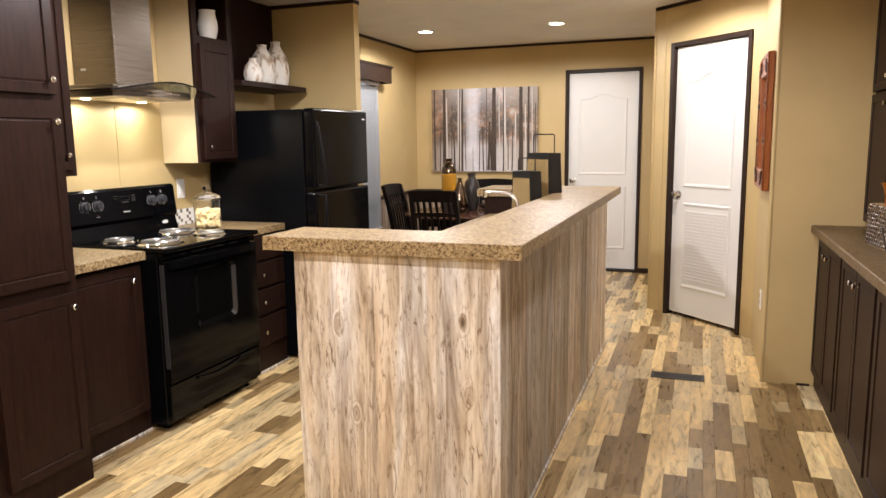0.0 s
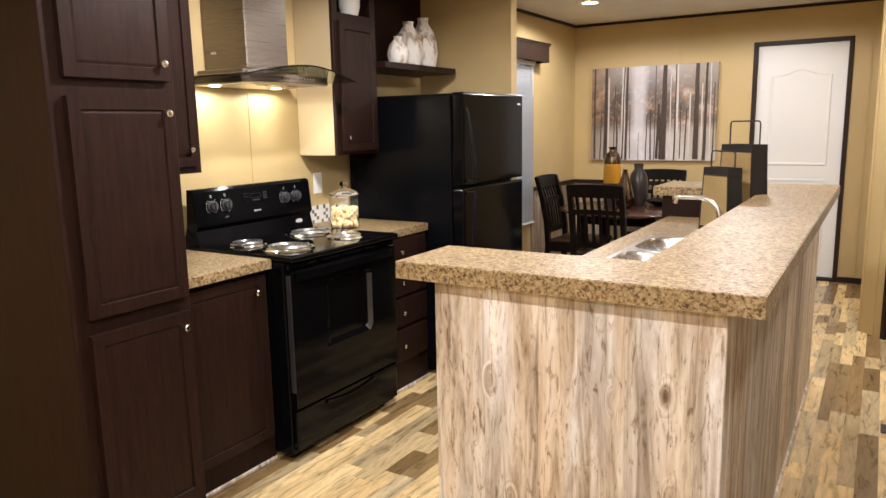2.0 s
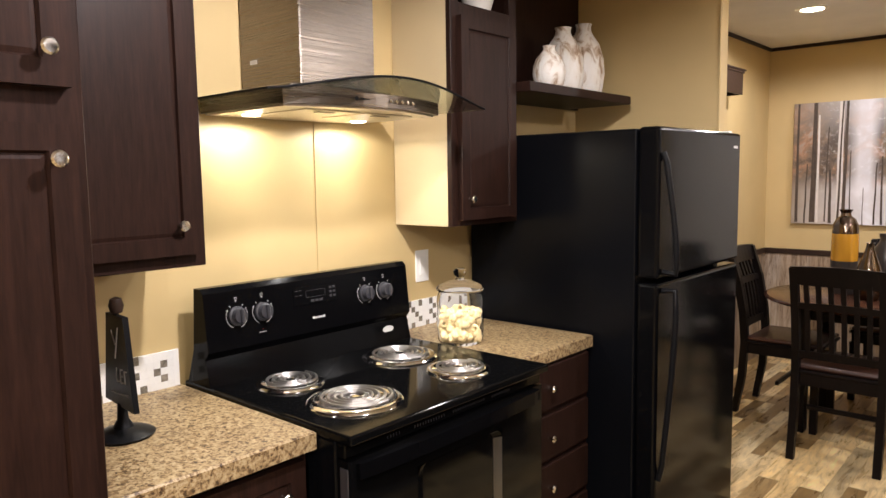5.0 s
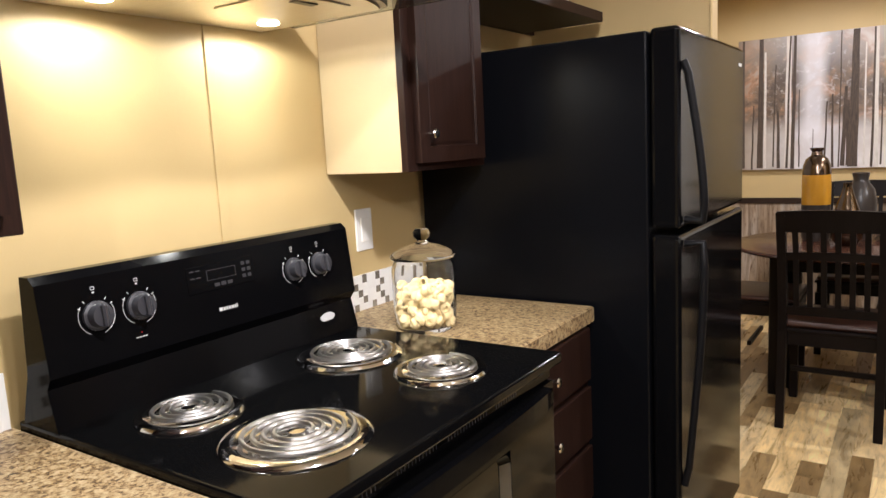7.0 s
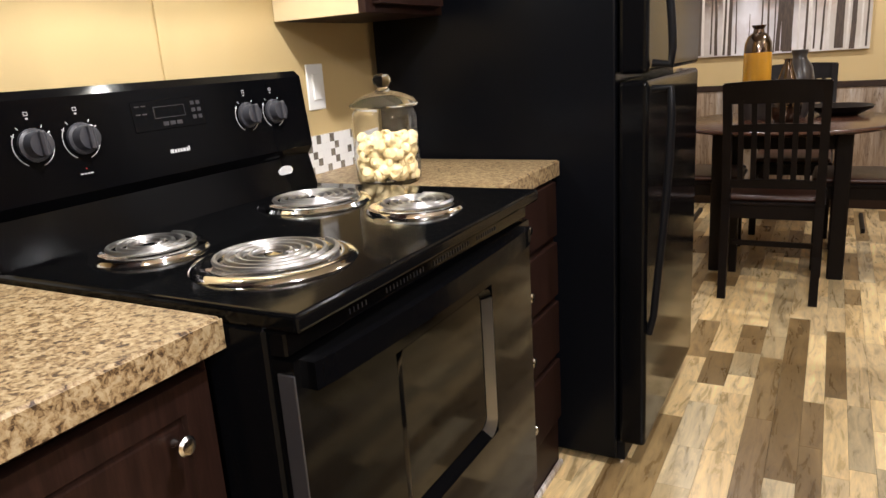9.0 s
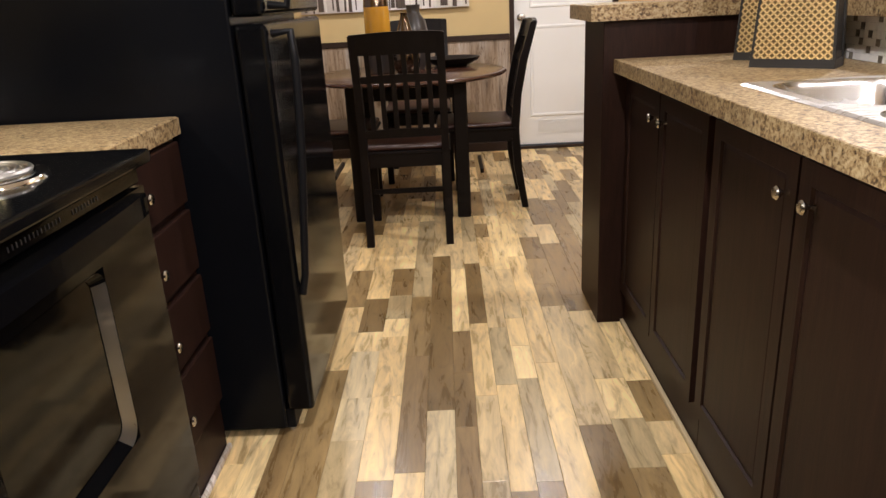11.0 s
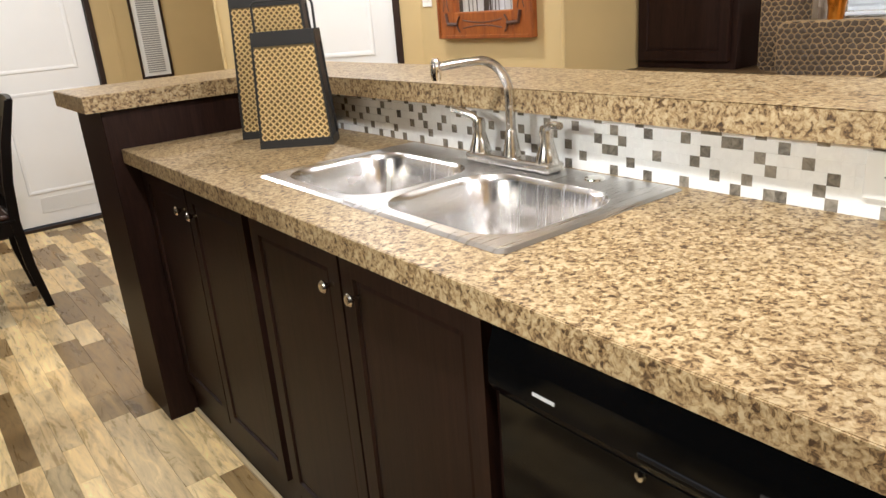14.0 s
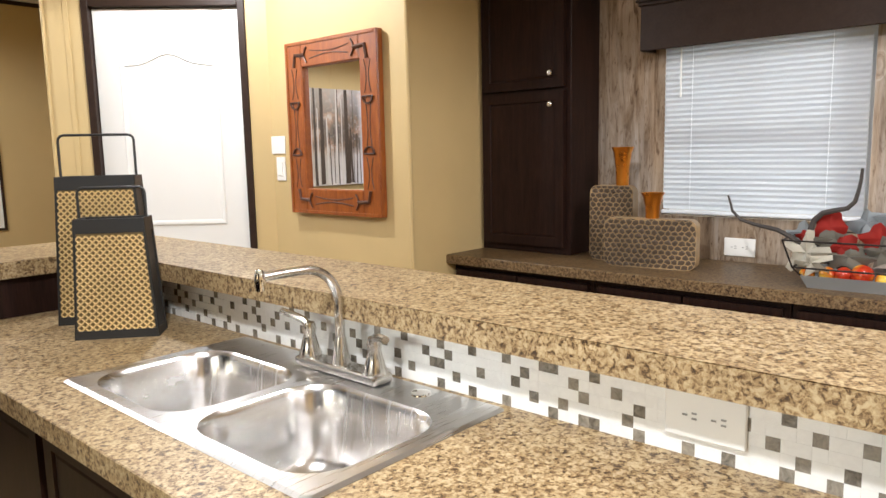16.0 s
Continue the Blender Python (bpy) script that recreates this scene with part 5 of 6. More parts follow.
for s in (-1, 1):
    hb = part("handle_base", lathe(B(), [(0.024, 0), (0.024, 0.008), (0.018, 0.026), (0.013, 0.048), (0.015, 0.060), (0.012, 0.074), (0, 0.078)], 20, Matrix.Translation((FXc, FYc + s * 0.10, zt + 0.018))), M_NICKEL, fau, smooth=True)
    rise = 0.014 if s > 0 else 0.002
    part("lever", tube(B(), [(FXc, FYc + s * 0.098, zt + 0.082), (FXc - 0.006, FYc + s * 0.112, zt + 0.094 + rise * 0.2), (FXc - 0.016, FYc + s * 0.136, zt + 0.098 + rise * 0.6), (FXc - 0.026, FYc + s * 0.160, zt + 0.099 + rise)], 0.0085, 10, 0.0075), M_NICKEL, hb, smooth=True)


# tiled splashbacks
def tile_mesh(w, h, mat, nm):
    me = bpy.data.meshes.new(nm)
    bm = box(B(), 0, 0.004, -w / 2 + 0.0001, w / 2 - 0.0001, -h / 2 + 0.0001, h / 2 - 0.0001)
    fr_ = [f for f in bm.faces if f.calc_center_median().x < 0.001]
    bmesh.ops.inset_region(bm, faces=fr_, thickness=0.0004)
    bmesh.ops.translate(bm, verts=fr_[0].verts, vec=(-0.0002, 0, 0))
    bmesh.ops.recalc_face_normals(bm, faces=bm.faces)
    bm.to_mesh(me)
    bm.free()
    me.materials.append(mat)
    return me


CELL = 0.01933
TILES = {}


def splashback(name, x, y0, y1, z0, z1, sgn, label, seed, near=None):
    """Mosaic of single dark cells in a field of white single and double cells; the face looks towards sgn * x."""
    root = thing(name, (x, (y0 + y1) / 2, z0), label, "tiled splashback")
    a, b = sorted((x, x - sgn * 0.004))
    back = part("grout", box(B(), a, b, y0, y1, z0, z1), M_GROUT, root, "white grout bed")
    r = random.Random(seed)
    far = {"w": B(), "d": B()}
    rows, cols = int((z1 - z0) / CELL + 0.05), int((y1 - y0) / CELL)
    dark = set()
    for i in range(rows):
        for j in range(cols):
            diagonal = len({(i - 1, j - 1), (i - 1, j + 1)} & dark)
            if r.random() < (0.52, 0.26, 0.06)[diagonal] and (i, j) not in dark and not ({(i, j - 1), (i - 1, j), (i, j - 2)} & dark):
                dark.add((i, j))
                if r.random() < 0.07 and not {(i - 1, j + 1), (i - 1, j + 2)} & dark:
                    dark.add((i, j + 1))
    for i in range(rows):
        j = 0
        h = CELL if i < rows - 1 else (z1 - z0) - CELL * (rows - 1)
        while j < cols:
            k = "d" if (i, j) in dark else "w"
            w = 1
            while k == "w" and w < 2 and j + w < cols and (i, j + w) not in dark and r.random() < 0.6:
                w += 1
            cy, cz = y0 + (j + w / 2) * CELL, z0 + i * CELL + h / 2
            if near is None or near[0] < cy < near[1]:
                key = (w, k, round(h, 4))
                if key not in TILES:
                    TILES[key] = tile_mesh(CELL * w, h, M_TILE_DARK if k == "d" else M_TILE_WHITE, "tile")
                t = new("tile", TILES[key])
                t.parent = root
                t.location = Vector((x - (0.0 if sgn < 0 else 0.0), cy, cz)) - Vector(root.location)
                if sgn > 0:
                    t.rotation_euler = (0, 0, math.pi)
                t.location.x -= 0.0036 * (1 if sgn < 0 else -1)
            else:
                box(far[k], x - 0.0036, x + 0.0004, cy - CELL * w / 2 + 0.0008, cy + CELL * w / 2 - 0.0008, cz - h / 2 + 0.0008, cz + h / 2 - 0.0008)
            j += w
    for k, mt in (("w", M_TILE_WHITE), ("d", M_TILE_DARK)):
        if len(far[k].verts):
            part("tile_field", far[k], mt, root, "", "stuff")
    return root


wall_plate("island_outlet", face(TX - 0.0045, 3.735, 0.978, WEST), "white double outlet plate on the mosaic splashback of the island", 0.118, 0.07, 1, 0, "outlet")
wall_plate("island_outlet", face(TX - 0.0045, 5.37, 0.975, WEST), "white outlet plate on the mosaic behind the baskets", 0.07, 0.07, 1, 0, "outlet")


# woven lanterns
M_WEAVE = plain("gold_woven_metal", (0.76, 0.60, 0.32), 0.34, 0.6, wear=0.25, grain=90)
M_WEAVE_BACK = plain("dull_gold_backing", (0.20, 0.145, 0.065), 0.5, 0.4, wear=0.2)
M_LANTERN = plain("charcoal_painted_tin", (0.020, 0.019, 0.018), 0.45, wear=0.3, grain=30, strength=0.15)


def lantern(name, m, w, h, hh, label):
    """Tapered open box with woven gold panels between dark bands, and a wire bail. Local: base centred at the origin."""
    root = new(name)
    root.empty_display_size = 0.05
    ROOTS[root] = Vector()
    tagged(root, label, "basket", "woven holders on the island")
    d = w * 0.42
    tw, td = w * 0.82, d * 0.9

    def ring(z):
        u = z / h
        a, b = (w + (tw - w) * u) / 2, (d + (td - d) * u) / 2
        return a, b

    def band(nm, z0, z1, grow, mat):
        bm = B()
        a0, b0 = ring(z0)
        a1, b1 = ring(z1)
        vs = []
        for (a, b, z) in ((a0 + grow, b0 + grow, z0), (a1 + grow, b1 + grow, z1), (a1 - 0.004, b1 - 0.004, z1), (a0 - 0.004, b0 - 0.004, z0)):
            vs.append([bm.verts.new((x * a, y * b, z)) for x, y in ((-1, -1), (1, -1), (1, 1), (-1, 1))])
        for q in range(4):
            for k in range(4):
                bm.faces.new((vs[q][k], vs[q][(k + 1) % 4], vs[(q + 1) % 4][(k + 1) % 4], vs[(q + 1) % 4][k]))
        return part(nm, bm, mat, root)

    band("base_band", 0.0, 0.022, 0.003, M_LANTERN)
    band("rim_band", h - 0.035, h, 0.003, M_LANTERN)
    band("liner", 0.02, h - 0.03, -0.001, M_LANTERN)
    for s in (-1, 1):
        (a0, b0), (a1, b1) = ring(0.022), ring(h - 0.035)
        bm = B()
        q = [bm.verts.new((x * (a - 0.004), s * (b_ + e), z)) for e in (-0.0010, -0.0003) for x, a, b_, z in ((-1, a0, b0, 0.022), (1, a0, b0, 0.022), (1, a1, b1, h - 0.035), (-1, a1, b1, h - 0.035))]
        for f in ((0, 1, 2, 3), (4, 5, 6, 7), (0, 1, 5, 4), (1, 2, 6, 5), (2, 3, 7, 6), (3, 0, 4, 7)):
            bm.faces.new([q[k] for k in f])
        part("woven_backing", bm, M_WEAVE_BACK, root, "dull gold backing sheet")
    part("bottom", box(B(), -w / 2 + 0.005, w / 2 - 0.005, -d / 2 + 0.005, d / 2 - 0.005, 0.001, 0.005), M_LANTERN, root)
    for s in (-1, 1):
        bm = B()
        a0, b0 = ring(0)
        tube(bm, [(s * ring(0.0)[0], -ring(0.0)[1], 0.0), (s * ring(h)[0], -ring(h)[1], h)], 0.004, 5)
        tube(bm, [(s * ring(0.0)[0], ring(0.0)[1], 0.0), (s * ring(h)[0], ring(h)[1], h)], 0.004, 5)
        part("corner_rod", bm, M_LANTERN, root)
    bm = B()
    rows, cols = int((h - 0.06) / 0.0085), int(w / 0.0095)
    for i in range(rows):
        z = 0.026 + i * 0.0085
        a, b = ring(z)
        for j in range(cols):
            x = (-1 + (2 * j + 1) / cols) * (a - 0.004)
            e = 1 if (i + j) % 2 else -1
            for s in (-1, 1):
                y = s * (b + 0.0012)
                q = [bm.verts.new((x + dx, y + s * dy, z + dz)) for dx, dy, dz in ((-0.0064, 0, -0.0034 * e), (-0.0015 * e, 0.0036, -0.0044), (0.0064, 0, 0.0034 * e), (0.0015 * e, 0.0030, 0.0050))]
                bm.faces.new(q)
    part("woven_strip", bm, M_WEAVE, root, "gold woven metal strip", "stuff")
    a, b = ring(h)
    pts = [(-a, 0, h - 0.015), (-a, 0, h + hh - 0.015)] + [(-a + 0.015 - 0.015 * math.cos(radians(q)), 0, h + hh - 0.015 + 0.015 * math.sin(radians(q))) for q in (30, 60, 90)]
    pts += [(-x, y, z) for x, y, z in reversed(pts)]
    part("bail_handle", tube(B(), pts, 0.0035, 8), M_LANTERN, root, "bent wire handle", smooth=True)
    root.matrix_basis = m
    return root


lantern("woven_holder", pose(0.128, 5.165, LZ, 0, 0, -40), 0.195, 0.30, 0.075, "small gold woven metal holder with charcoal bands and wire handle")
lantern("woven_holder", pose(0.186, 5.364, LZ, 0, 0, -38), 0.235, 0.40, 0.11, "tall gold woven metal holder with charcoal bands and wire handle")

# ---------------------------------------------------------------- dining set
TCX, TCY = -0.97, 7.30
table = thing("dining_table", (TCX, TCY, 0), "round dark cherry dining table on four thick black legs", "table")
TM = Matrix.Translation((TCX, TCY, 0))
part("tabletop", lathe(B(), [(0, 0.722), (0.50, 0.722), (0.53, 0.728), (0.54, 0.738), (0.535, 0.746), (0.525, 0.75), (0, 0.75)], 64, TM), M_TABLE, table, "round dark cherry top", smooth=True)
bm = B()
for s in (-1, 1):
    box(bm, -0.25, 0.25, s * 0.262 - 0.011, s * 0.262 + 0.011, 0.635, 0.721, 0.002, TM)
    box(bm, s * 0.262 - 0.011, s * 0.262 + 0.011, -0.25, 0.25, 0.635, 0.721, 0.002, TM)
part("apron", bm, M_CHAIR, table)
for sx in (-1, 1):
    for sy in (-1, 1):
        part("leg", box(B(), sx * 0.275 - 0.036, sx * 0.275 + 0.036, sy * 0.275 - 0.036, sy * 0.275 + 0.036, 0, 0.721, 0.006, TM), M_CHAIR, table)


def dining_chair():
    """Faces towards +y; its back legs stand at y = -0.2."""
    root = new("dining_chair")
    root.empty_display_size = 0.05
    ROOTS[root] = Vector()
    tagged(root, "black-brown wooden slat-back chair, brown padded seat, at the round table", "chair", "chairs round the table")
    seat = box(B(), -0.215, 0.215, -0.19, 0.24, 0.435, 0.452, 0.004)
    part("seat", seat, M_CHAIR, root)
    bm = box(B(), -0.205, 0.205, -0.17, 0.235, 0.452, 0.478, 0.012, seg=3)
    part("cushion", bm, M_SEAT, root, "brown padded seat cushion", smooth=True)
    bm = B()
    box(bm, -0.19, 0.19, 0.205, 0.225, 0.375, 0.435)
    box(bm, -0.19, 0.19, -0.185, -0.165, 0.375, 0.435)
    for s in (-1, 1):
        box(bm, s * 0.195 - 0.01, s * 0.195 + 0.01, -0.17, 0.21, 0.375, 0.435)
    part("seat_frame", bm, M_CHAIR, root)
    for s in (-1, 1):
        bm = box(B(), s * 0.195 - 0.019, s * 0.195 + 0.019, 0.185, 0.222, 0, 0.375, 0.003)
        part("front_leg", bm, M_CHAIR, root)
        prof = [(-0.235, 0.0), (-0.198, 0.22), (-0.185, 0.44), (-0.20, 0.62), (-0.235, 0.80), (-0.29, 0.985)]
        bm = B()
        rings = []
        for i, (y, z) in enumerate(prof):
            hw, hd = 0.018, 0.017 if i in (0, 5) else 0.021
            rings.append([bm.verts.new((s * 0.192 + dx * hw, y + dy * hd, z)) for dx, dy in ((-1, -1), (1, -1), (1, 1), (-1, 1))])
        for a, b in zip(rings, rings[1:]):
            for k in range(4):
                bm.faces.new((a[k], a[(k + 1) % 4], b[(k + 1) % 4], b[k]))
        bm.faces.new(rings[0][::-1])
        bm.faces.new(rings[-1])
        part("back_leg", bm, M_CHAIR, root)

    def rail(nm, z0, z1, y0, y1, bow, th):
        bm = B()
        rr = []
        for k in range(9):
            u = k / 8
            x = -0.205 + 0.41 * u
            d = -bow * math.sin(math.pi * u)
            rr.append([bm.verts.new(p) for p in ((x, y0 + d, z0), (x, y0 + d + th, z0), (x, y1 + d + th, z1 + 0.008 * math.sin(math.pi * u)), (x, y1 + d, z1 + 0.008 * math.sin(math.pi * u)))])
        for a, b in zip(rr, rr[1:]):
            for k in range(4):
                bm.faces.new((a[k], a[(k + 1) % 4], b[(k + 1) % 4], b[k]))
        bm.faces.new(rr[0][::-1])
        bm.faces.new(rr[-1])
        return part(nm, bm, M_CHAIR, root)

    rail("top_rail", 0.90, 0.99, -0.282, -0.305, 0.012, 0.022)
    rail("mid_rail", 0.775, 0.805, -0.245, -0.252, 0.010, 0.018)
    rail("lower_rail", 0.52, 0.555, -0.205, -0.212, 0.004, 0.018)
    for k in range(6):
        x = -0.135 + k * 0.054
        bm = B()
        rr = []
        for y, z in ((-0.207, 0.545), (-0.228, 0.68), (-0.252, 0.80), (-0.292, 0.915)):
            rr.append([bm.verts.new((x + dx * 0.0115, y + dy * 0.006 + 0.004, z)) for dx, dy in ((-1, -1), (1, -1), (1, 1), (-1, 1))])
        for a, b in zip(rr, rr[1:]):
            for q in range(4):
                bm.faces.new((a[q], a[(q + 1) % 4], b[(q + 1) % 4], b[q]))
        part("slat", bm, M_CHAIR, root)
    part("stretcher", box(B(), -0.18, 0.18, -0.012, 0.008, 0.20, 0.225, 0.003), M_CHAIR, root)
    return root


M_SEAT = plain("brown_seat_leather", (0.046, 0.018, 0.011), 0.38, wear=0.2, grain=120, strength=0.2)
chair = dining_chair()
for cx, cy, rz in ((-0.352, 7.335, 90), (-1.635, 7.33, -90), (-0.95, 8.02, 180)):
    copy_thing(chair, pose(cx + (-0.235 if rz == 90 else 0.235 if rz == -90 else 0), cy, 0, 0, 0, rz))
chair.matrix_basis = pose(-0.97, 6.81, 0)

M_AMBER = plain("amber_glaze", (0.55, 0.27, 0.025), 0.18, wear=0.2, grain=20, strength=0, Coat_Weight=0.4)
M_BRONZE = brushed("bronze_luster", (0.15, 0.11, 0.08), 0.14, (20, 20, 20))
M_GREYGLAZE = plain("dark_grey_glaze", (0.036, 0.030, 0.027), 0.3, wear=0.3, grain=20, strength=0)
TT = 0.75
v = thing("amber_vase", (-1.12, 7.36, TT), "tall bottle vase, bronze neck, amber middle, grey foot, on the table", "vase", "vases on the dining table")
VM = Matrix.Translation((-1.12, 7.36, TT))
part("foot", lathe(B(), [(0, 0), (0.060, 0), (0.068, 0.02), (0.070, 0.15), (0.070, 0.19)], 32, VM), M_GREYGLAZE, v, "dark grey glazed foot", smooth=True)
part("middle", lathe(B(), [(0.070, 0.19), (0.070, 0.30), (0.069, 0.345)], 32, VM), M_AMBER, v, "amber glazed band", smooth=True)
part("neck", lathe(B(), [(0.069, 0.345), (0.066, 0.39), (0.052, 0.425), (0.028, 0.445), (0.025, 0.462), (0.034, 0.476), (0.036, 0.482), (0.028, 0.482), (0.02, 0.46), (0, 0.44)], 32, VM), M_BRONZE, v, "bronze lustre shoulder and lip", smooth=True)
lathe_thing("dark_vase", (-0.925, 7.44, TT), [(0, 0), (0.045, 0), (0.068, 0.05), (0.076, 0.13), (0.076, 0.20), (0.064, 0.26), (0.040, 0.295), (0.034, 0.31), (0.040, 0.335), (0.040, 0.345), (0.032, 0.345), (0.028, 0.30), (0, 0.28)], M_GREYGLAZE, "round-shouldered dark grey bottle vase on the table", "vase", 32, (1, 1, 1), 0, "vases on the dining table")
lathe_thing("bronze_vase", (-0.965, 7.21, TT), [(0, 0), (0.045, 0), (0.070, 0.035), (0.075, 0.10), (0.055, 0.18), (0.030, 0.25), (0.017, 0.30), (0.021, 0.31), (0.015, 0.31), (0, 0.29)], M_BRONZE, "pear-shaped bronze lustre vase on the table", "vase", 32, (1, 1, 1), 0, "vases on the dining table")
bowl_at = (-0.72, 7.52, TT)
lathe_thing("wooden_tray", bowl_at, [(0, 0), (0.08, 0), (0.15, 0.035), (0.16, 0.05), (0.155, 0.05), (0.08, 0.01), (0, 0.008)], M_CHAIR, "shallow dark wooden dish on the table", "dish", 32, (1, 1, 1))

# painting
pic = thing("forest_painting", (-1.17, YF, 1.05), "unframed canvas of bare brown forest trunks around a pale misty centre", "painting")
PX0, PX1, PZ0, PZ1 = -1.772, -0.572, 1.055, 1.955
m_canvas, n, l, b = shader("painted_canvas", 0.6)
tc = n.new("ShaderNodeTexCoord")
sep = n.new("ShaderNodeSeparateXYZ")
l.new(tc.outputs["Object"], sep.inputs[0])
mp = n.new("ShaderNodeMapping")
l.new(tc.outputs["Object"], mp.inputs[0])
mr = n.new("ShaderNodeMapRange")
mr.inputs[1].default_value, mr.inputs[2].default_value = -0.6, 0.6
l.new(sep.outputs[0], mr.inputs[0])
mist = noise_tex(n, l, mp.outputs[0], 5.0, 4, 0.6, 0.6)
leaf = noise_tex(n, l, mp.outputs[0], 22, 6, 0.7, 0.6)
bgc = ramp(n, l, mr.outputs[0], [(0.0, (0.34, 0.28, 0.22)), (0.17, (0.55, 0.50, 0.46)), (0.33, (0.72, 0.70, 0.72)), (0.42, (0.84, 0.84, 0.90)), (0.55, (0.66, 0.64, 0.66)), (0.68, (0.76, 0.72, 0.70)), (0.84, (0.60, 0.56, 0.50)), (1.0, (0.58, 0.54, 0.48))])
zr = n.new("ShaderNodeMapRange")
zr.inputs[1].default_value, zr.inputs[2].default_value = 0.0, 0.9
l.new(sep.outputs[2], zr.inputs[0])
band = ramp(n, l, zr.outputs[0], [(0.0, (0.0,) * 3), (0.28, (0.25,) * 3), (0.42, (1, 1, 1)), (0.70, (0.95,) * 3), (1.0, (0.45,) * 3)])
band = mix(n, l, 1.0, band, ramp(n, l, mr.outputs[0], [(0.0, (1, 1, 1)), (0.30, (1, 1, 1)), (0.37, (0.25,) * 3), (0.43, (0.35,) * 3), (0.48, (1, 1, 1)), (1.0, (0.85,) * 3)]), "MULTIPLY")
foliage = mix(n, l, 1.0, ramp(n, l, leaf, [(0.30, (0.45, 0.45, 0.45)), (0.46, (1, 1, 1))]), ramp(n, l, mist, [(0.34, (0, 0, 0)), (0.44, (1, 1, 1))]), "MULTIPLY")
foliage = mix(n, l, 1.0, foliage, band, "MULTIPLY")
leafc = ramp(n, l, mist, [(0.42, (0.34, 0.18, 0.10)), (0.50, (0.17, 0.115, 0.075)), (0.60, (0.075, 0.052, 0.038))])
cc = mix(n, l, foliage, mix(n, l, 0.5, bgc, ramp(n, l, mist, [(0.35, (0.55, 0.50, 0.45)), (0.6, (1.0, 1.0, 1.0))]), "MULTIPLY"), leafc)
l.new(cc, b.inputs["Base Color"])
bump(n, l, b, noise_tex(n, l, mp.outputs[0], 300, 2), 0.15, 0.0006)
canvas = part("canvas", box(B(), PX0, PX1, YF - 0.040, YF - 0.001, PZ0, PZ1, 0.002), m_canvas, pic, "painted canvas")
M_TRUNK = wood("painted_trunk_brown", (0.022, 0.014, 0.010), (0.11, 0.075, 0.052), (30, 1, 3), 0.6)
M_TRUNK_L = wood("painted_trunk_pale", (0.50, 0.45, 0.40), (0.74, 0.71, 0.67), (30, 1, 4), 0.6)
rng = random.Random(11)
TRUNKS = [(0.025, 0.014, 0, 1), (0.075, 0.008, 0, 0.5), (0.12, 0.026, 0, 1), (0.145, 0.012, 1, 0.9), (0.19, 0.007, 0, 0.8), (0.27, 0.030, 1, 1), (0.265, 0.010, 0, 1), (0.295, 0.016, 0, 1), (0.33, 0.006, 0, 0.6),
          (0.46, 0.008, 0, 0.5), (0.50, 0.010, 0, 0.55), (0.53, 0.006, 0, 1), (0.55, 0.018, 0, 0.6), (0.60, 0.038, 0, 1), (0.595, 0.012, 1, 1), (0.655, 0.008, 1, 0.9), (0.69, 0.010, 0, 1), (0.71, 0.018, 1, 1), (0.735, 0.007, 0, 0.6),
          (0.77, 0.009, 0, 0.55), (0.80, 0.012, 1, 0.7), (0.855, 0.034, 0, 1), (0.895, 0.010, 1, 0.8), (0.92, 0.020, 0, 1), (0.96, 0.008, 1, 1), (0.985, 0.008, 0, 0.8), (0.22, 0.014, 0, 0.45), (0.58, 0.020, 0, 0.5), (0.40, 0.004, 0, 0.3)]
for k, (u, wdt, pale, reach) in enumerate(TRUNKS):
    x = PX0 + 0.006 + (PX1 - PX0 - 0.012) * u
    bm = B()
    yy = YF - 0.0405 - (0.0004 if pale else 0.0008) - k * 0.00001
    lean = rng.uniform(-0.012, 0.012)
    zt_ = PZ0 + (PZ1 - PZ0 - 0.002) * reach
    zb = PZ0 + rng.uniform(0.002, 0.02)
    pts = []
    for q in range(7):
        t_ = q / 6
        pts.append((x + lean * t_ + rng.uniform(-0.002, 0.002), wdt * (1.55 - 0.55 * t_) / 2, zb + (zt_ - zb) * t_))
    vs = [(bm.verts.new((min(max(px - w, PX0 + 0.001), PX1 - 0.001), yy, z)), bm.verts.new((min(max(px + w, PX0 + 0.001), PX1 - 0.001), yy, z))) for px, w, z in pts]
    for a, c in zip(vs, vs[1:]):
        bm.faces.new((a[0], a[1], c[1], c[0]))
    part("painted_trunk", bm, M_TRUNK_L if pale else M_TRUNK, canvas, "thin pale painted tree trunk" if pale else "thin dark painted tree trunk")

# recessed lights: the dining pair, and fixtures added unseen
for lx, ly, power in DINING_AND_ADDED_LIGHTS:
    dl = thing("recessed_light", (lx, ly, CEIL), "lit recessed ceiling light with trim ring, added unseen outside dining corner", "ceiling light", "recessed ceiling lights")
    part("trim_ring", lathe(B(), [(0.062, -0.001), (0.066, -0.008), (0.086, -0.006), (0.09, -0.001)], 32, Matrix.Translation((lx, ly, CEIL))), M_PLASTIC, dl, "white trim ring", smooth=True)
    part("lens", lathe(B(), [(0, -0.005), (0.05, -0.0045), (0.0625, -0.001)], 32, Matrix.Translation((lx, ly, CEIL))), M_LAMP, dl, "glowing lens", smooth=True)

# air return grille
vent = thing("wall_vent", (0.845, YF, 0.9), "tall white slotted wall vent in dark frame between two doors", "vent")
bm = B()
for q in ((0.735, 0.752, 0.895, 1.545), (0.938, 0.955, 0.895, 1.545), (0.752, 0.938, 0.895, 0.912), (0.752, 0.938, 1.528, 1.545)):
    box(bm, q[0], q[1], YF - 0.014, YF, q[2], q[3], 0.002)
part("frame", bm, M_TRIM, vent, "dark espresso frame")
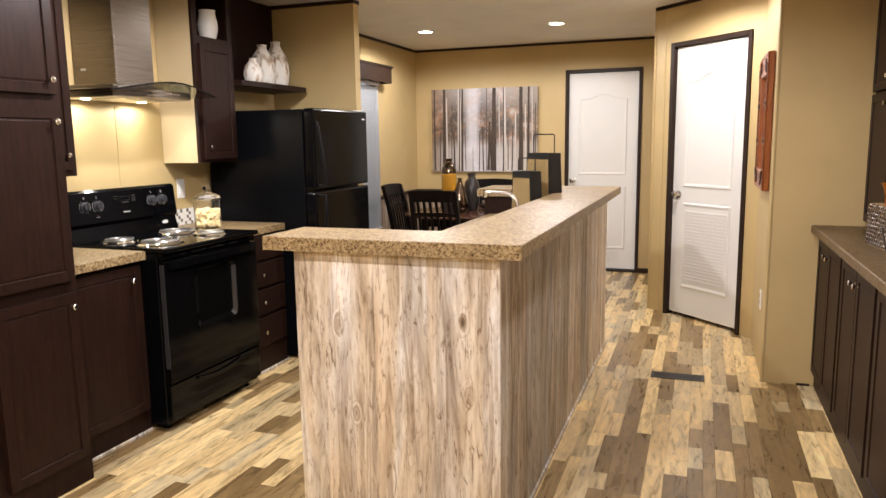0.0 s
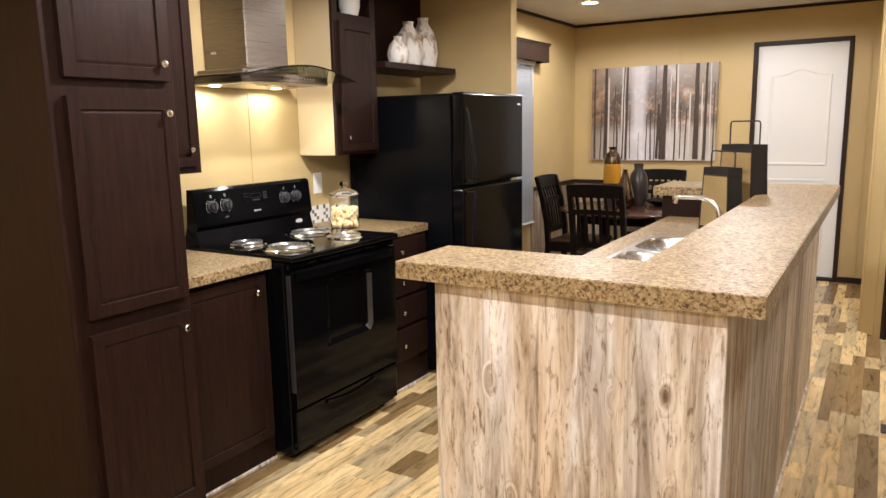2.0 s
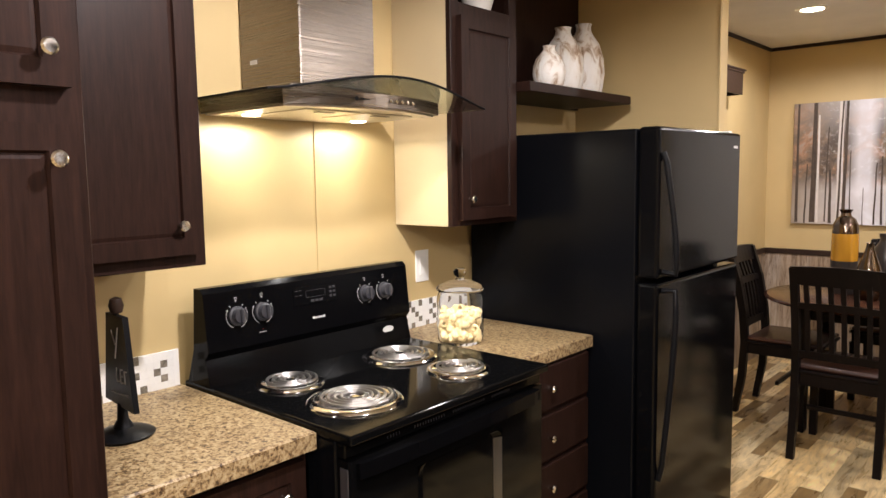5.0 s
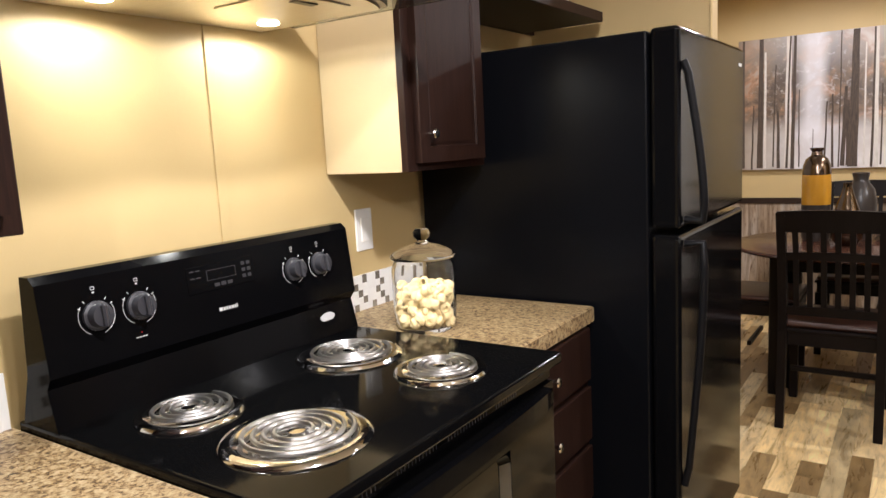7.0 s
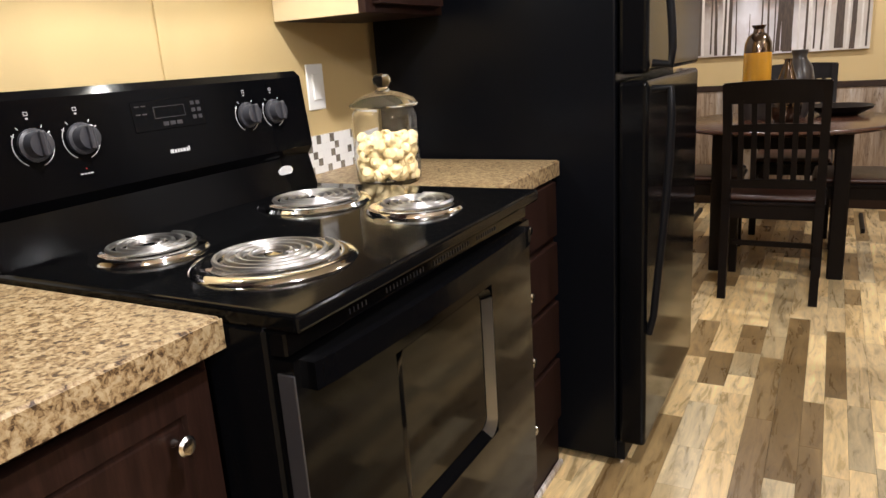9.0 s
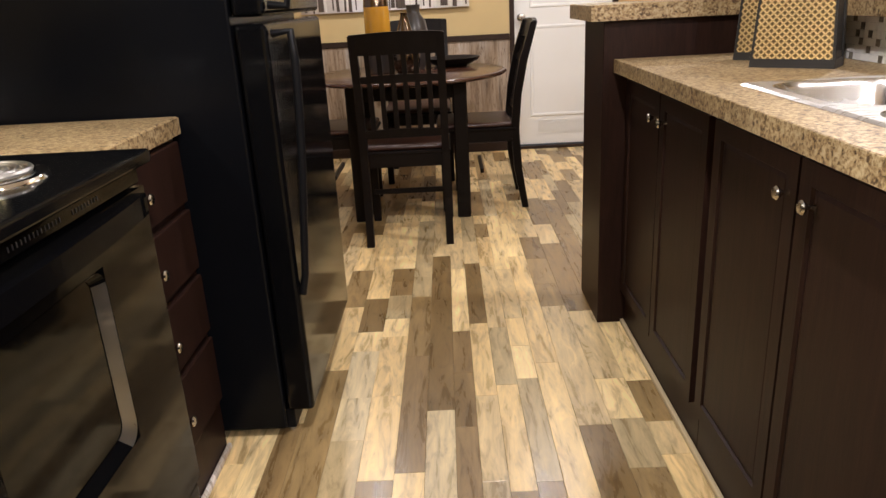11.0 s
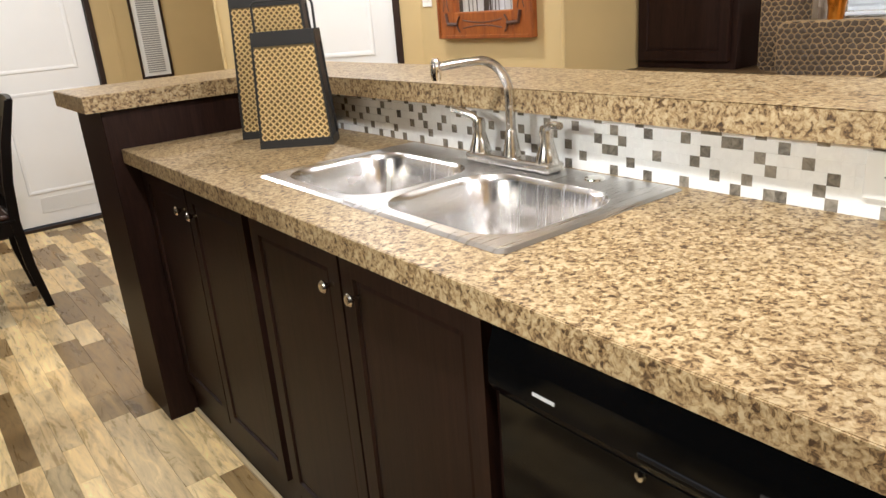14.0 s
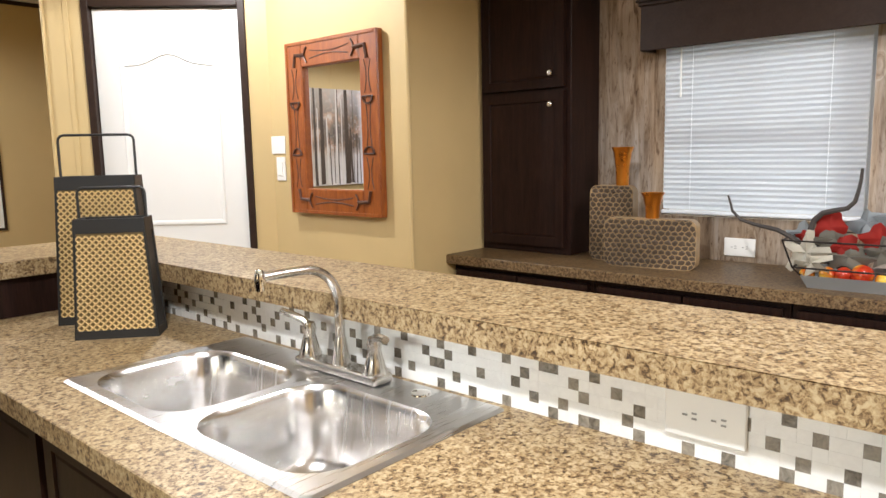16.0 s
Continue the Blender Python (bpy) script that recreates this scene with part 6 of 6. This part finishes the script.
part("backing", box(B(), 0.752, 0.938, YF - 0.006, YF - 0.001, 0.912, 1.528), M_PLASTIC, vent)
bm = B()
for k in range(40):
    box(bm, 0.785, 0.905, YF - 0.010, YF - 0.006, 0.935 + k * 0.0148, 0.942 + k * 0.0148)
part("louvres", bm, plain("grey_louvre_gap", (0.30, 0.30, 0.29), 0.6), vent, "grey slotted louvres")

# floor register
reg = thing("floor_register", (0.99, 5.36, 0), "grey slotted metal floor register", "vent")
RM = pose(0.995, 5.355, 0, 0, 0, 0)
part("frame", box(B(), -0.15, 0.15, -0.055, 0.055, 0.001, 0.005, 0.0015, RM), M_KNOB_GREY, reg)
bm = B()
for k in range(22):
    box(bm, -0.128 + k * 0.012, -0.122 + k * 0.012, -0.036, 0.036, 0.005, 0.0065, 0, RM)
part("slots", bm, M_BLACK_MATTE, reg)

# ---------------------------------------------------------------- mirror wall
mir = thing("framed_mirror", (NX, 5.86, 1.08), "rectangular mirror in a wide reddish wooden frame carved with metal bands", "mirror")
M_REDWOOD = wood("reddish_carved_wood", (0.17, 0.040, 0.008), (0.36, 0.105, 0.016), (9, 9, 1.6), 0.32)
M_CARVED = plain("dark_carved_strap", (0.075, 0.028, 0.016), 0.4, wear=0.4, grain=30)
M_IRON = plain("dull_iron", (0.030, 0.022, 0.020), 0.45, 0.6, wear=0.3)
m_mirror = shader("mirror_glass", 0.01, 1.0, (0.92, 0.93, 0.93))[0]
MY0, MY1, MZ0, MZ1, FW = 5.545, 6.165, 1.085, 1.865, 0.115
part("glass", box(B(), NX - 0.014, NX - 0.004, MY0 + FW - 0.006, MY1 - FW + 0.006, MZ0 + FW - 0.006, MZ1 - FW + 0.006), m_mirror, mir)
for nm, q in (("side_rail", (MY0, MY0 + FW, MZ0, MZ1)), ("side_rail", (MY1 - FW, MY1, MZ0, MZ1)), ("cross_rail", (MY0 + FW, MY1 - FW, MZ0, MZ0 + FW)), ("cross_rail", (MY0 + FW, MY1 - FW, MZ1 - FW, MZ1))):
    part(nm, box(B(), NX - 0.036, NX - 0.002, q[0], q[1], q[2], q[3], 0.005), M_REDWOOD, mir)
XF = NX - 0.0375
for q in ((MY0, MY0 + 0.016, MZ0, MZ1), (MY1 - 0.016, MY1, MZ0, MZ1), (MY0 + 0.016, MY1 - 0.016, MZ0, MZ0 + 0.016), (MY0 + 0.016, MY1 - 0.016, MZ1 - 0.016, MZ1)):
    part("outer_lip", box(B(), NX - 0.041, NX - 0.0362, *q, 0.002), M_REDWOOD, mir)
def strap(pts, r):
    part("carved_strap", tube(B(), pts, r, 6), M_CARVED, mir, "dark carved strap ornament", smooth=True)


for y in (MY0 + FW / 2 + 0.006, MY1 - FW / 2 - 0.006):
    for z0, z1 in ((MZ0 + 0.27, MZ1 - 0.27), (MZ0 + 0.12, MZ0 + 0.255), (MZ1 - 0.255, MZ1 - 0.12)):
        for e in (-1, 1):
            strap([(XF + 0.001, y + e * 0.020 * (1 - 0.65 * math.sin(math.pi * k / 8)), z0 + (z1 - z0) * k / 8) for k in range(9)], 0.0024)
    for z, e in ((MZ0 + 0.27, -1), (MZ1 - 0.27, 1)):
        strap([(XF - 0.003, y - 0.032 * math.cos(math.pi * k / 8), z - e * 0.030 * math.sin(math.pi * k / 8)) for k in range(9)], 0.0042)
        strap([(XF - 0.003, y - 0.034, z), (XF - 0.003, y + 0.034, z)], 0.0036)
for z in (MZ0 + FW / 2 + 0.005, MZ1 - FW / 2 - 0.005):
    for e in (-1, 1):
        strap([(XF + 0.001, 5.855 + 0.13 * (k - 4) / 4, z + e * 0.018 * (1 - 0.7 * math.sin(math.pi * k / 8))) for k in range(9)], 0.0026)
        strap([(XF - 0.002, 5.855 + e * (0.15 + 0.018 * math.sin(math.pi * k / 8)), z - 0.034 + 0.068 * k / 8) for k in range(9)], 0.0042)
        strap([(XF - 0.001, 5.855 + e * 0.165, z), (XF - 0.001, 5.855 + e * 0.235, z + 0.004), (XF - 0.001, 5.855 + e * 0.245, z + (0.05 if z < 1.4 else -0.05))], 0.0085)
th = wall_plate("thermostat", face(NX, 6.30, 1.405, WEST), "white thermostat above a switch beside the mirror", 0.11, 0.085, 0, 0, "thermostat")
wall_plate("light_switch", face(NX, 6.285, 1.29, WEST), "white light switch below the thermostat", 0.07, 0.115, 0, 1, "switch")
wall_plate("wall_outlet", face(NX, 5.70, 0.42, WEST), "white outlet plate low on the mirror wall", 0.07, 0.115, 1, 0, "outlet")

# ---------------------------------------------------------------- sideboard
HX, HY = 1.70, 2.66
for k in range(4):
    y1 = NY - 0.003 - k * 0.70
    y0 = y1 - 0.697
    c = thing("sideboard_cabinet", (1.93, (y0 + y1) / 2, 0), "espresso base cabinet with two doors under the sideboard top", "cabinet", "sideboard cabinets")
    part("body", box(B(), HX + 0.02, XR - 0.002, y0, y1, 0, 0.872, 0.001), M_DARK, c)
    mid = (y0 + y1) / 2
    cab_door(c, HX + 0.02, y0 + 0.02, mid - 0.004, 0.10, 0.845, WEST, (mid - 0.04, 0.785))
    cab_door(c, HX + 0.02, mid + 0.004, y1 - 0.02, 0.10, 0.845, WEST, (mid + 0.04, 0.785))
wt = thing("long_worktop", (1.92, 4.06, 0.872), "long speckled laminate sideboard top, coloured dimmer brown, below the window", "worktop")
part("slab", box(B(), 1.662, XR - 0.002, HY, NY - 0.002, 0.873, 0.912, 0.003), M_GRANITE_DIM, wt)
part("edge_band", box(B(), 1.660, 1.662, HY, NY - 0.002, 0.8735, 0.909), M_GRANITE_DIM, wt, "laminate edge band")
tall = thing("tall_wall_cabinet", (2.0, 5.18, 0.912), "dark espresso two-door tall cabinet standing on the sideboard", "cabinet")
part("body", box(B(), 1.922, XR - 0.002, 4.94, NY - 0.003, 0.9125, CEIL - 0.004, 0.002), M_DARK, tall)
cab_door(tall, 1.922, 4.965, 5.385, 1.612, 2.34, WEST, (5.02, 1.67))
cab_door(tall, 1.922, 4.965, 5.385, 0.945, 1.597, WEST, (5.02, 1.543))
wall_plate("wall_outlet", face(XR, 4.325, 0.968, WEST), "white outlet plate on the grey boards above the sideboard", 0.118, 0.07, 1, 0, "outlet")

M_STONE = plain("grey_brown_stone", (0.070, 0.047, 0.030), 0.34, wear=0.4, grain=20, strength=0.4)
M_GOLDLINE = plain("gold_crackle", (0.36, 0.25, 0.13), 0.4, 0.3, wear=0.5, grain=90)
M_COPPER = brushed("orange_copper", (0.62, 0.24, 0.035), 0.3, (10, 10, 10))


def crackle_vase(at, w, h, rz, label, cup_r, cup_h, cup_u, seed):
    """An upright rounded slab covered in stones between gilt joints, with a flared copper cup on top."""
    m = Matrix.Translation(at) @ pose(0, 0, 0, 0, 0, rz)
    root = thing("crackle_vase", at, label, "vase", "crackle vases on the sideboard")
    d = 0.055
    out = rrect(-w / 2, w / 2, 0, h, min(w, h) * 0.17, 6)
    rot = Matrix(((1, 0, 0, 0), (0, 0, 1, 0), (0, 1, 0, 0), (0, 0, 0, 1)))
    part("core", extrude_poly(B(), out, -d / 2, d / 2, m @ rot), M_GOLDLINE, root, "gilt joints")
    r = random.Random(seed)
    bm = B()
    cr = min(w, h) * 0.17
    cw, ch = 0.0245, 0.0180
    jit = {}

    def inside(px, pz):
        """Pulls a point in to the slab's rounded outline."""
        px, pz = max(-w / 2 + 0.001, min(w / 2 - 0.001, px)), max(0.001, min(h - 0.001, pz))
        ex, ez = max(0, abs(px) - (w / 2 - cr)), max(0, max(pz - (h - cr), cr - pz))
        k = math.hypot(ex, ez) / (cr - 0.001)
        if k > 1:
            px -= math.copysign(ex * (1 - 1 / k), px)
            pz -= math.copysign(ez * (1 - 1 / k), pz - h / 2)
        return px, pz

    def corner(i, j):
        if (i, j) not in jit:
            jit[i, j] = (r.uniform(-0.0042, 0.0042), r.uniform(-0.0034, 0.0034))
        return inside(j * cw / 2 - w / 2 + jit[i, j][0], i * ch + jit[i, j][1] + (-0.0035 if (i + j) % 2 else 0.0035))

    for i in range(int(h / ch) + 1):
        for j in range(-(i % 2), int(2 * w / cw) + 1, 2):
            q = [corner(i, j), corner(i, j + 1), corner(i, j + 2), corner(i + 1, j + 2), corner(i + 1, j + 1), corner(i + 1, j)]
            ca, cb = sum(a for a, _ in q) / 6, sum(b_ for _, b_ in q) / 6
            area = sum(q[k][0] * q[(k + 1) % 6][1] - q[(k + 1) % 6][0] * q[k][1] for k in range(6)) / 2
            if area < 1.2e-4:
                continue
            for s in (-1, 1):
                lo = [bm.verts.new(m @ Vector((ca + (a - ca) * 0.86, s * d / 2, cb + (b_ - cb) * 0.84))) for a, b_ in q]
                hi = [bm.verts.new(m @ Vector((ca + (a - ca) * 0.55, s * (d / 2 + 0.004), cb + (b_ - cb) * 0.5))) for a, b_ in q]
                bm.faces.new(hi)
                for k in range(6):
                    bm.faces.new((lo[k], lo[(k + 1) % 6], hi[(k + 1) % 6], hi[k]))
    part("stone_facing", bm, M_STONE, root, "dark grey stone pieces", "stuff")
    part("cup", lathe(B(), [(0, 0), (cup_r * 0.55, 0), (cup_r * 0.6, cup_h * 0.45), (cup_r * 0.78, cup_h * 0.85), (cup_r, cup_h), (cup_r * 0.93, cup_h), (cup_r * 0.66, cup_h * 0.8), (0, cup_h * 0.5)], 24, m @ Matrix.Translation((cup_u, 0, h))), M_COPPER, root, "flared orange copper cup", smooth=True)
    return root


crackle_vase((1.925, 4.745, 0.912), 0.18, 0.30, -84, "tall dark stone and gilt slab vase with orange flared cup", 0.045, 0.15, 0.035, 3)
crackle_vase((1.84, 4.545, 0.912), 0.345, 0.185, -82, "low wide stone and gilt slab vase with orange flared cup", 0.045, 0.095, 0.005, 5)

# basket of decorations
bask = thing("wire_tray", (1.83, 3.86, 0.912), "grey metal wire basket full of red, grey and cream decorations", "basket")
M_GREYMETAL = plain("pale_grey_metal", (0.32, 0.33, 0.33), 0.35, 0.4, wear=0.15)
KM = Matrix.Translation((1.875, 3.70, 0.9125)) @ pose(0, 0, 0, 0, 0, -88)
bm = B()
lo, hi, hi2, lo2 = [[bm.verts.new(KM @ Vector((x * a, y * b_, z))) for x, y in ((-1, -1), (1, -1), (1, 1), (-1, 1))] for a, b_, z in ((0.28, 0.12, 0), (0.30, 0.135, 0.040), (0.296, 0.131, 0.040), (0.276, 0.116, 0.004))]
for a, c in ((lo, hi), (hi, hi2), (hi2, lo2)):
    for k in range(4):
        bm.faces.new((a[k], a[(k + 1) % 4], c[(k + 1) % 4], c[k]))
bm.faces.new(lo[::-1])
bm.faces.new(lo2)
part("tray", bm, M_GREYMETAL, bask, "pale grey tray")
bm = B()
for z, a, b_ in ((0.065, 0.32, 0.145), (0.15, 0.35, 0.155)):
    c = [(-a, -b_, z), (a, -b_, z), (a, b_, z), (-a, b_, z), (-a, -b_, z)]
    tube(bm, [KM @ Vector(p) for p in c], 0.003, 6)
for x, y in ((-1, -1), (1, -1), (1, 1), (-1, 1), (0, 1), (-1, 0), (1, 0)):
    tube(bm, [KM @ Vector((x * 0.298, y * 0.133, 0.04)), KM @ Vector((x * 0.32, y * 0.145, 0.065)), KM @ Vector((x * 0.35, y * 0.155, 0.15))], 0.003, 6)
part("wire_rim", bm, M_IRON, bask, "dark wire rim")
rng = random.Random(9)
FELT = {"red_petal": plain("red_felt", (0.40, 0.022, 0.014), 0.75, wear=0.2, strength=0.2), "grey_petal": plain("grey_green_felt", (0.24, 0.22, 0.18), 0.8, wear=0.2, strength=0.2),
        "pale_petal": plain("pale_grey_felt", (0.36, 0.39, 0.41), 0.8, wear=0.2, strength=0.2), "white_flower": plain("cream_felt", (0.74, 0.70, 0.60), 0.8, wear=0.1, strength=0.2)}
m_fruit, n, l, b = shader("painted_fruit", 0.22)
l.new(ramp(n, l, noise_tex(n, l, coords(n, l, (1, 1, 1)), 9, 2), [(0.42, (0.45, 0.035, 0.012)), (0.5, (0.62, 0.20, 0.02)), (0.58, (0.75, 0.50, 0.05))]), b.inputs["Base Color"])


def petal(nm, x, y, z, w, h, ry, rz, ruffle, lab):
    """A soft felt petal, bowed and ruffled, facing the room."""
    m = Matrix.Translation((x, y, z)) @ pose(0, 0, 0, 0, -ry, rz)
    bm = B()
    rings = []
    for q, (k, lift) in enumerate(((0.0, 0.016), (0.35, 0.018), (0.7, 0.012), (1.0, 0.0))):
        ring = []
        for a in range(20):
            t = 2 * math.pi * a / 20
            e = 1 + ruffle * k * math.sin(5 * t + rz) * 0.5
            ring.append(bm.verts.new(m @ Vector((h * k * e * math.cos(t), w * k * e * math.sin(t), lift + ruffle * k * 0.03 * math.cos(4 * t)))) if k else None)
        rings.append(ring if k else [bm.verts.new(m @ Vector((0, 0, lift)))])
    for a in range(20):
        bm.faces.new((rings[0][0], rings[1][a], rings[1][(a + 1) % 20]))
    for p, q in zip(rings[1:], rings[2:]):
        for a in range(20):
            bm.faces.new((p[a], q[a], q[(a + 1) % 20], p[(a + 1) % 20]))
    bmesh.ops.solidify(bm, geom=bm.faces[:], thickness=0.003)
    part(nm, bm, FELT[nm], bask, lab, smooth=True)


for nm, x, y, z, w, h, ry, rz, ruf, lab in (
        ("pale_petal", 1.90, 4.03, 1.06, 0.050, 0.040, 60, 20, 0.5, "pale grey felt petal"), ("pale_petal", 1.93, 3.85, 1.10, 0.06, 0.05, 60, -20, 0.5, "pale grey felt petal"),
        ("red_petal", 1.86, 3.945, 1.095, 0.045, 0.052, 75, 10, 0.3, "bright red felt petal"), ("red_petal", 1.82, 3.895, 1.035, 0.045, 0.042, 70, -15, 0.4, "bright red felt petal"),
        ("grey_petal", 1.84, 3.93, 1.055, 0.060, 0.030, 65, 25, 0.4, "grey-green felt petal"), ("grey_petal", 1.80, 3.87, 1.005, 0.070, 0.035, 60, -10, 0.5, "grey-green felt petal"),
        ("white_flower", 1.79, 3.995, 1.015, 0.055, 0.058, 75, 15, 0.8, "cream ruffled flower"), ("white_flower", 1.77, 3.965, 0.985, 0.045, 0.035, 70, -20, 0.9, "cream ruffled flower"),
        ("red_petal", 1.83, 4.01, 1.065, 0.025, 0.018, 70, 0, 0.3, "bright red felt petal"), ("red_petal", 1.83, 3.80, 1.065, 0.055, 0.045, 70, 20, 0.4, "bright red felt petal"),
        ("grey_petal", 1.80, 3.78, 1.03, 0.055, 0.045, 70, -25, 0.5, "grey-green felt petal"), ("pale_petal", 1.92, 3.75, 1.12, 0.07, 0.05, 60, 0, 0.6, "pale grey felt petal"),
        ("red_petal", 1.84, 3.66, 1.05, 0.055, 0.05, 70, 10, 0.4, "bright red felt petal"), ("grey_petal", 1.83, 3.55, 1.03, 0.06, 0.05, 65, -10, 0.5, "grey-green felt petal")):
    petal(nm, x, y, z, w, h, ry, rz, ruf, lab)
for k in range(12):
    r = (0.024, 0.026, 0.028, 0.034)[k % 4]
    yy = 3.985 - k * 0.052 + rng.uniform(-0.006, 0.006)
    at = Matrix.Translation((1.775 + rng.uniform(-0.006, 0.01), yy, 0.952 + (r - 0.024)))
    prof = [(r * math.sin(math.pi * q / 10) * (1.0 + 0.04 * math.cos(math.pi * q / 5)), -r * 0.92 * math.cos(math.pi * q / 10)) for q in range(11)]
    part("fruit", lathe(B(), prof, 18, at @ pose(0, 0, 0, rng.uniform(-40, 40), rng.uniform(-40, 40), 0)), m_fruit, bask, "glossy red and yellow artificial fruit", smooth=True)
br = thing("driftwood_branch", (1.86, 4.0, 1.05), "dark twisted branch lying across the basket", "branch")
M_BARK = plain("dark_bark", (0.045, 0.037, 0.033), 0.7, wear=0.3, grain=25, strength=0.6)
part("main_branch", tube(B(), [(1.80, 4.249, 1.192), (1.80, 4.240, 1.165), (1.795, 4.232, 1.140), (1.80, 4.205, 1.112), (1.805, 4.165, 1.098), (1.80, 4.12, 1.090), (1.79, 4.085, 1.085), (1.79, 4.05, 1.068), (1.80, 4.015, 1.045), (1.80, 3.98, 1.012), (1.82, 3.90, 0.975), (1.83, 3.82, 0.955)], 0.0035, 8, 0.011), M_BARK, br, smooth=True)
part("side_branch", tube(B(), [(1.83, 3.86, 0.965), (1.84, 3.98, 1.03), (1.84, 4.00, 1.075), (1.845, 3.990, 1.115), (1.84, 3.965, 1.140), (1.835, 3.93, 1.150), (1.84, 3.895, 1.158), (1.84, 3.875, 1.180), (1.845, 3.868, 1.215), (1.84, 3.862, 1.250), (1.84, 3.860, 1.282)], 0.012, 8, 0.0045), M_BARK, br, smooth=True)

# ---------------------------------------------------------------- small pieces: mosaic tiles, then floor planks
splashback("mosaic_splashback", TX, 3.402, 5.618, LZ, BZ0, -1, "white mosaic with scattered brown and grey squares along the island", 7, (3.402, 5.0))
splashback("mosaic_splashback", XL + 0.007, SY1 + 0.01, 4.99, CT, CT + 0.10, 1, "short strip of white mosaic with brown squares beside the refrigerator", 8)
splashback("mosaic_splashback", XL + 0.007, 3.262, SY0 - 0.01, CT, CT + 0.10, 1, "short strip of white mosaic with brown squares beside the pantry", 12)


def covered(x0, x1, y0, y1):
    """True where a cabinet or wall stands on the whole plank."""
    for a0, a1, b0, b1 in ((XL - 1, -1.46, 2.83, 4.95), (-0.12, 0.46, 3.25, 5.9), (1.76, 3, 2.66, 9), (1.5, 3, 5.5, 9)):
        if x0 > a0 and x1 < a1 and y0 > b0 and y1 < b1:
            return True
    return x0 - AX + y0 - AY > 0.3 and x0 > AX


rng = random.Random(21)
near, meshes = [], {}
vert, faces = [], []
x = XL
G = 0.0003
while x < XR:
    w = rng.choice((0.050, 0.062, 0.066, 0.078, 0.080, 0.092))
    y = Y0 - rng.uniform(0, 0.4)
    while y < YF:
        ln = rng.choice((0.15, 0.22, 0.30, 0.40, 0.50, 0.62, 0.80))
        xa, xb, ya, yb = x, min(x + w, XR), max(y, Y0), min(y + ln, YF)
        if yb - ya > 0.01 and xb - xa > 0.01 and not covered(xa, xb, ya, yb):
            cx, cy = (xa + xb) / 2, (ya + yb) / 2
            if -1.3 < cx < -0.15 and 3.4 < cy < 7.3 and len(near) < 300:
                near.append((xa, xb, ya, yb))
            else:
                k = len(vert)
                for zz, e in ((-0.0045, 0), (-0.0006, 0), (0, 0.0008)):
                    vert += [(xa + G + e, ya + G + e, zz), (xb - G - e, ya + G + e, zz), (xb - G - e, yb - G - e, zz), (xa + G + e, yb - G - e, zz)]
                for q in (0, 4):
                    faces += [(k + q + i, k + q + (i + 1) % 4, k + q + 4 + (i + 1) % 4, k + q + 4 + i) for i in range(4)]
                faces.append((k + 8, k + 9, k + 10, k + 11))
        y += ln
    x += w
for xa, xb, ya, yb in near:
    key = (round(xb - xa, 3), round(yb - ya, 3))
    if key not in meshes:
        hw, hl = key[0] / 2, key[1] / 2
        vv, ff = [], []
        for zz, e in ((-0.0045, 0), (-0.0006, 0), (0, 0.0008)):
            vv += [(-hw + G + e, -hl + G + e, zz), (hw - G - e, -hl + G + e, zz), (hw - G - e, hl - G - e, zz), (-hw + G + e, hl - G - e, zz)]
        for q in (0, 4):
            ff += [(q + i, q + (i + 1) % 4, q + 4 + (i + 1) % 4, q + 4 + i) for i in range(4)]
        ff.append((8, 9, 10, 11))
        me = bpy.data.meshes.new("plank")
        me.from_pydata(vv, [], ff)
        me.materials.append(M_FLOOR_A)
        meshes[key] = me
    p = new("plank", meshes[key])
    p.parent = floor
    p.location = ((xa + xb) / 2, (ya + yb) / 2, 0)
me = bpy.data.meshes.new("plank_field")
me.from_pydata(vert, [], faces)
me.materials.append(M_FLOOR_B)
tagged(new("plank_field", me), kind="stuff").parent = floor
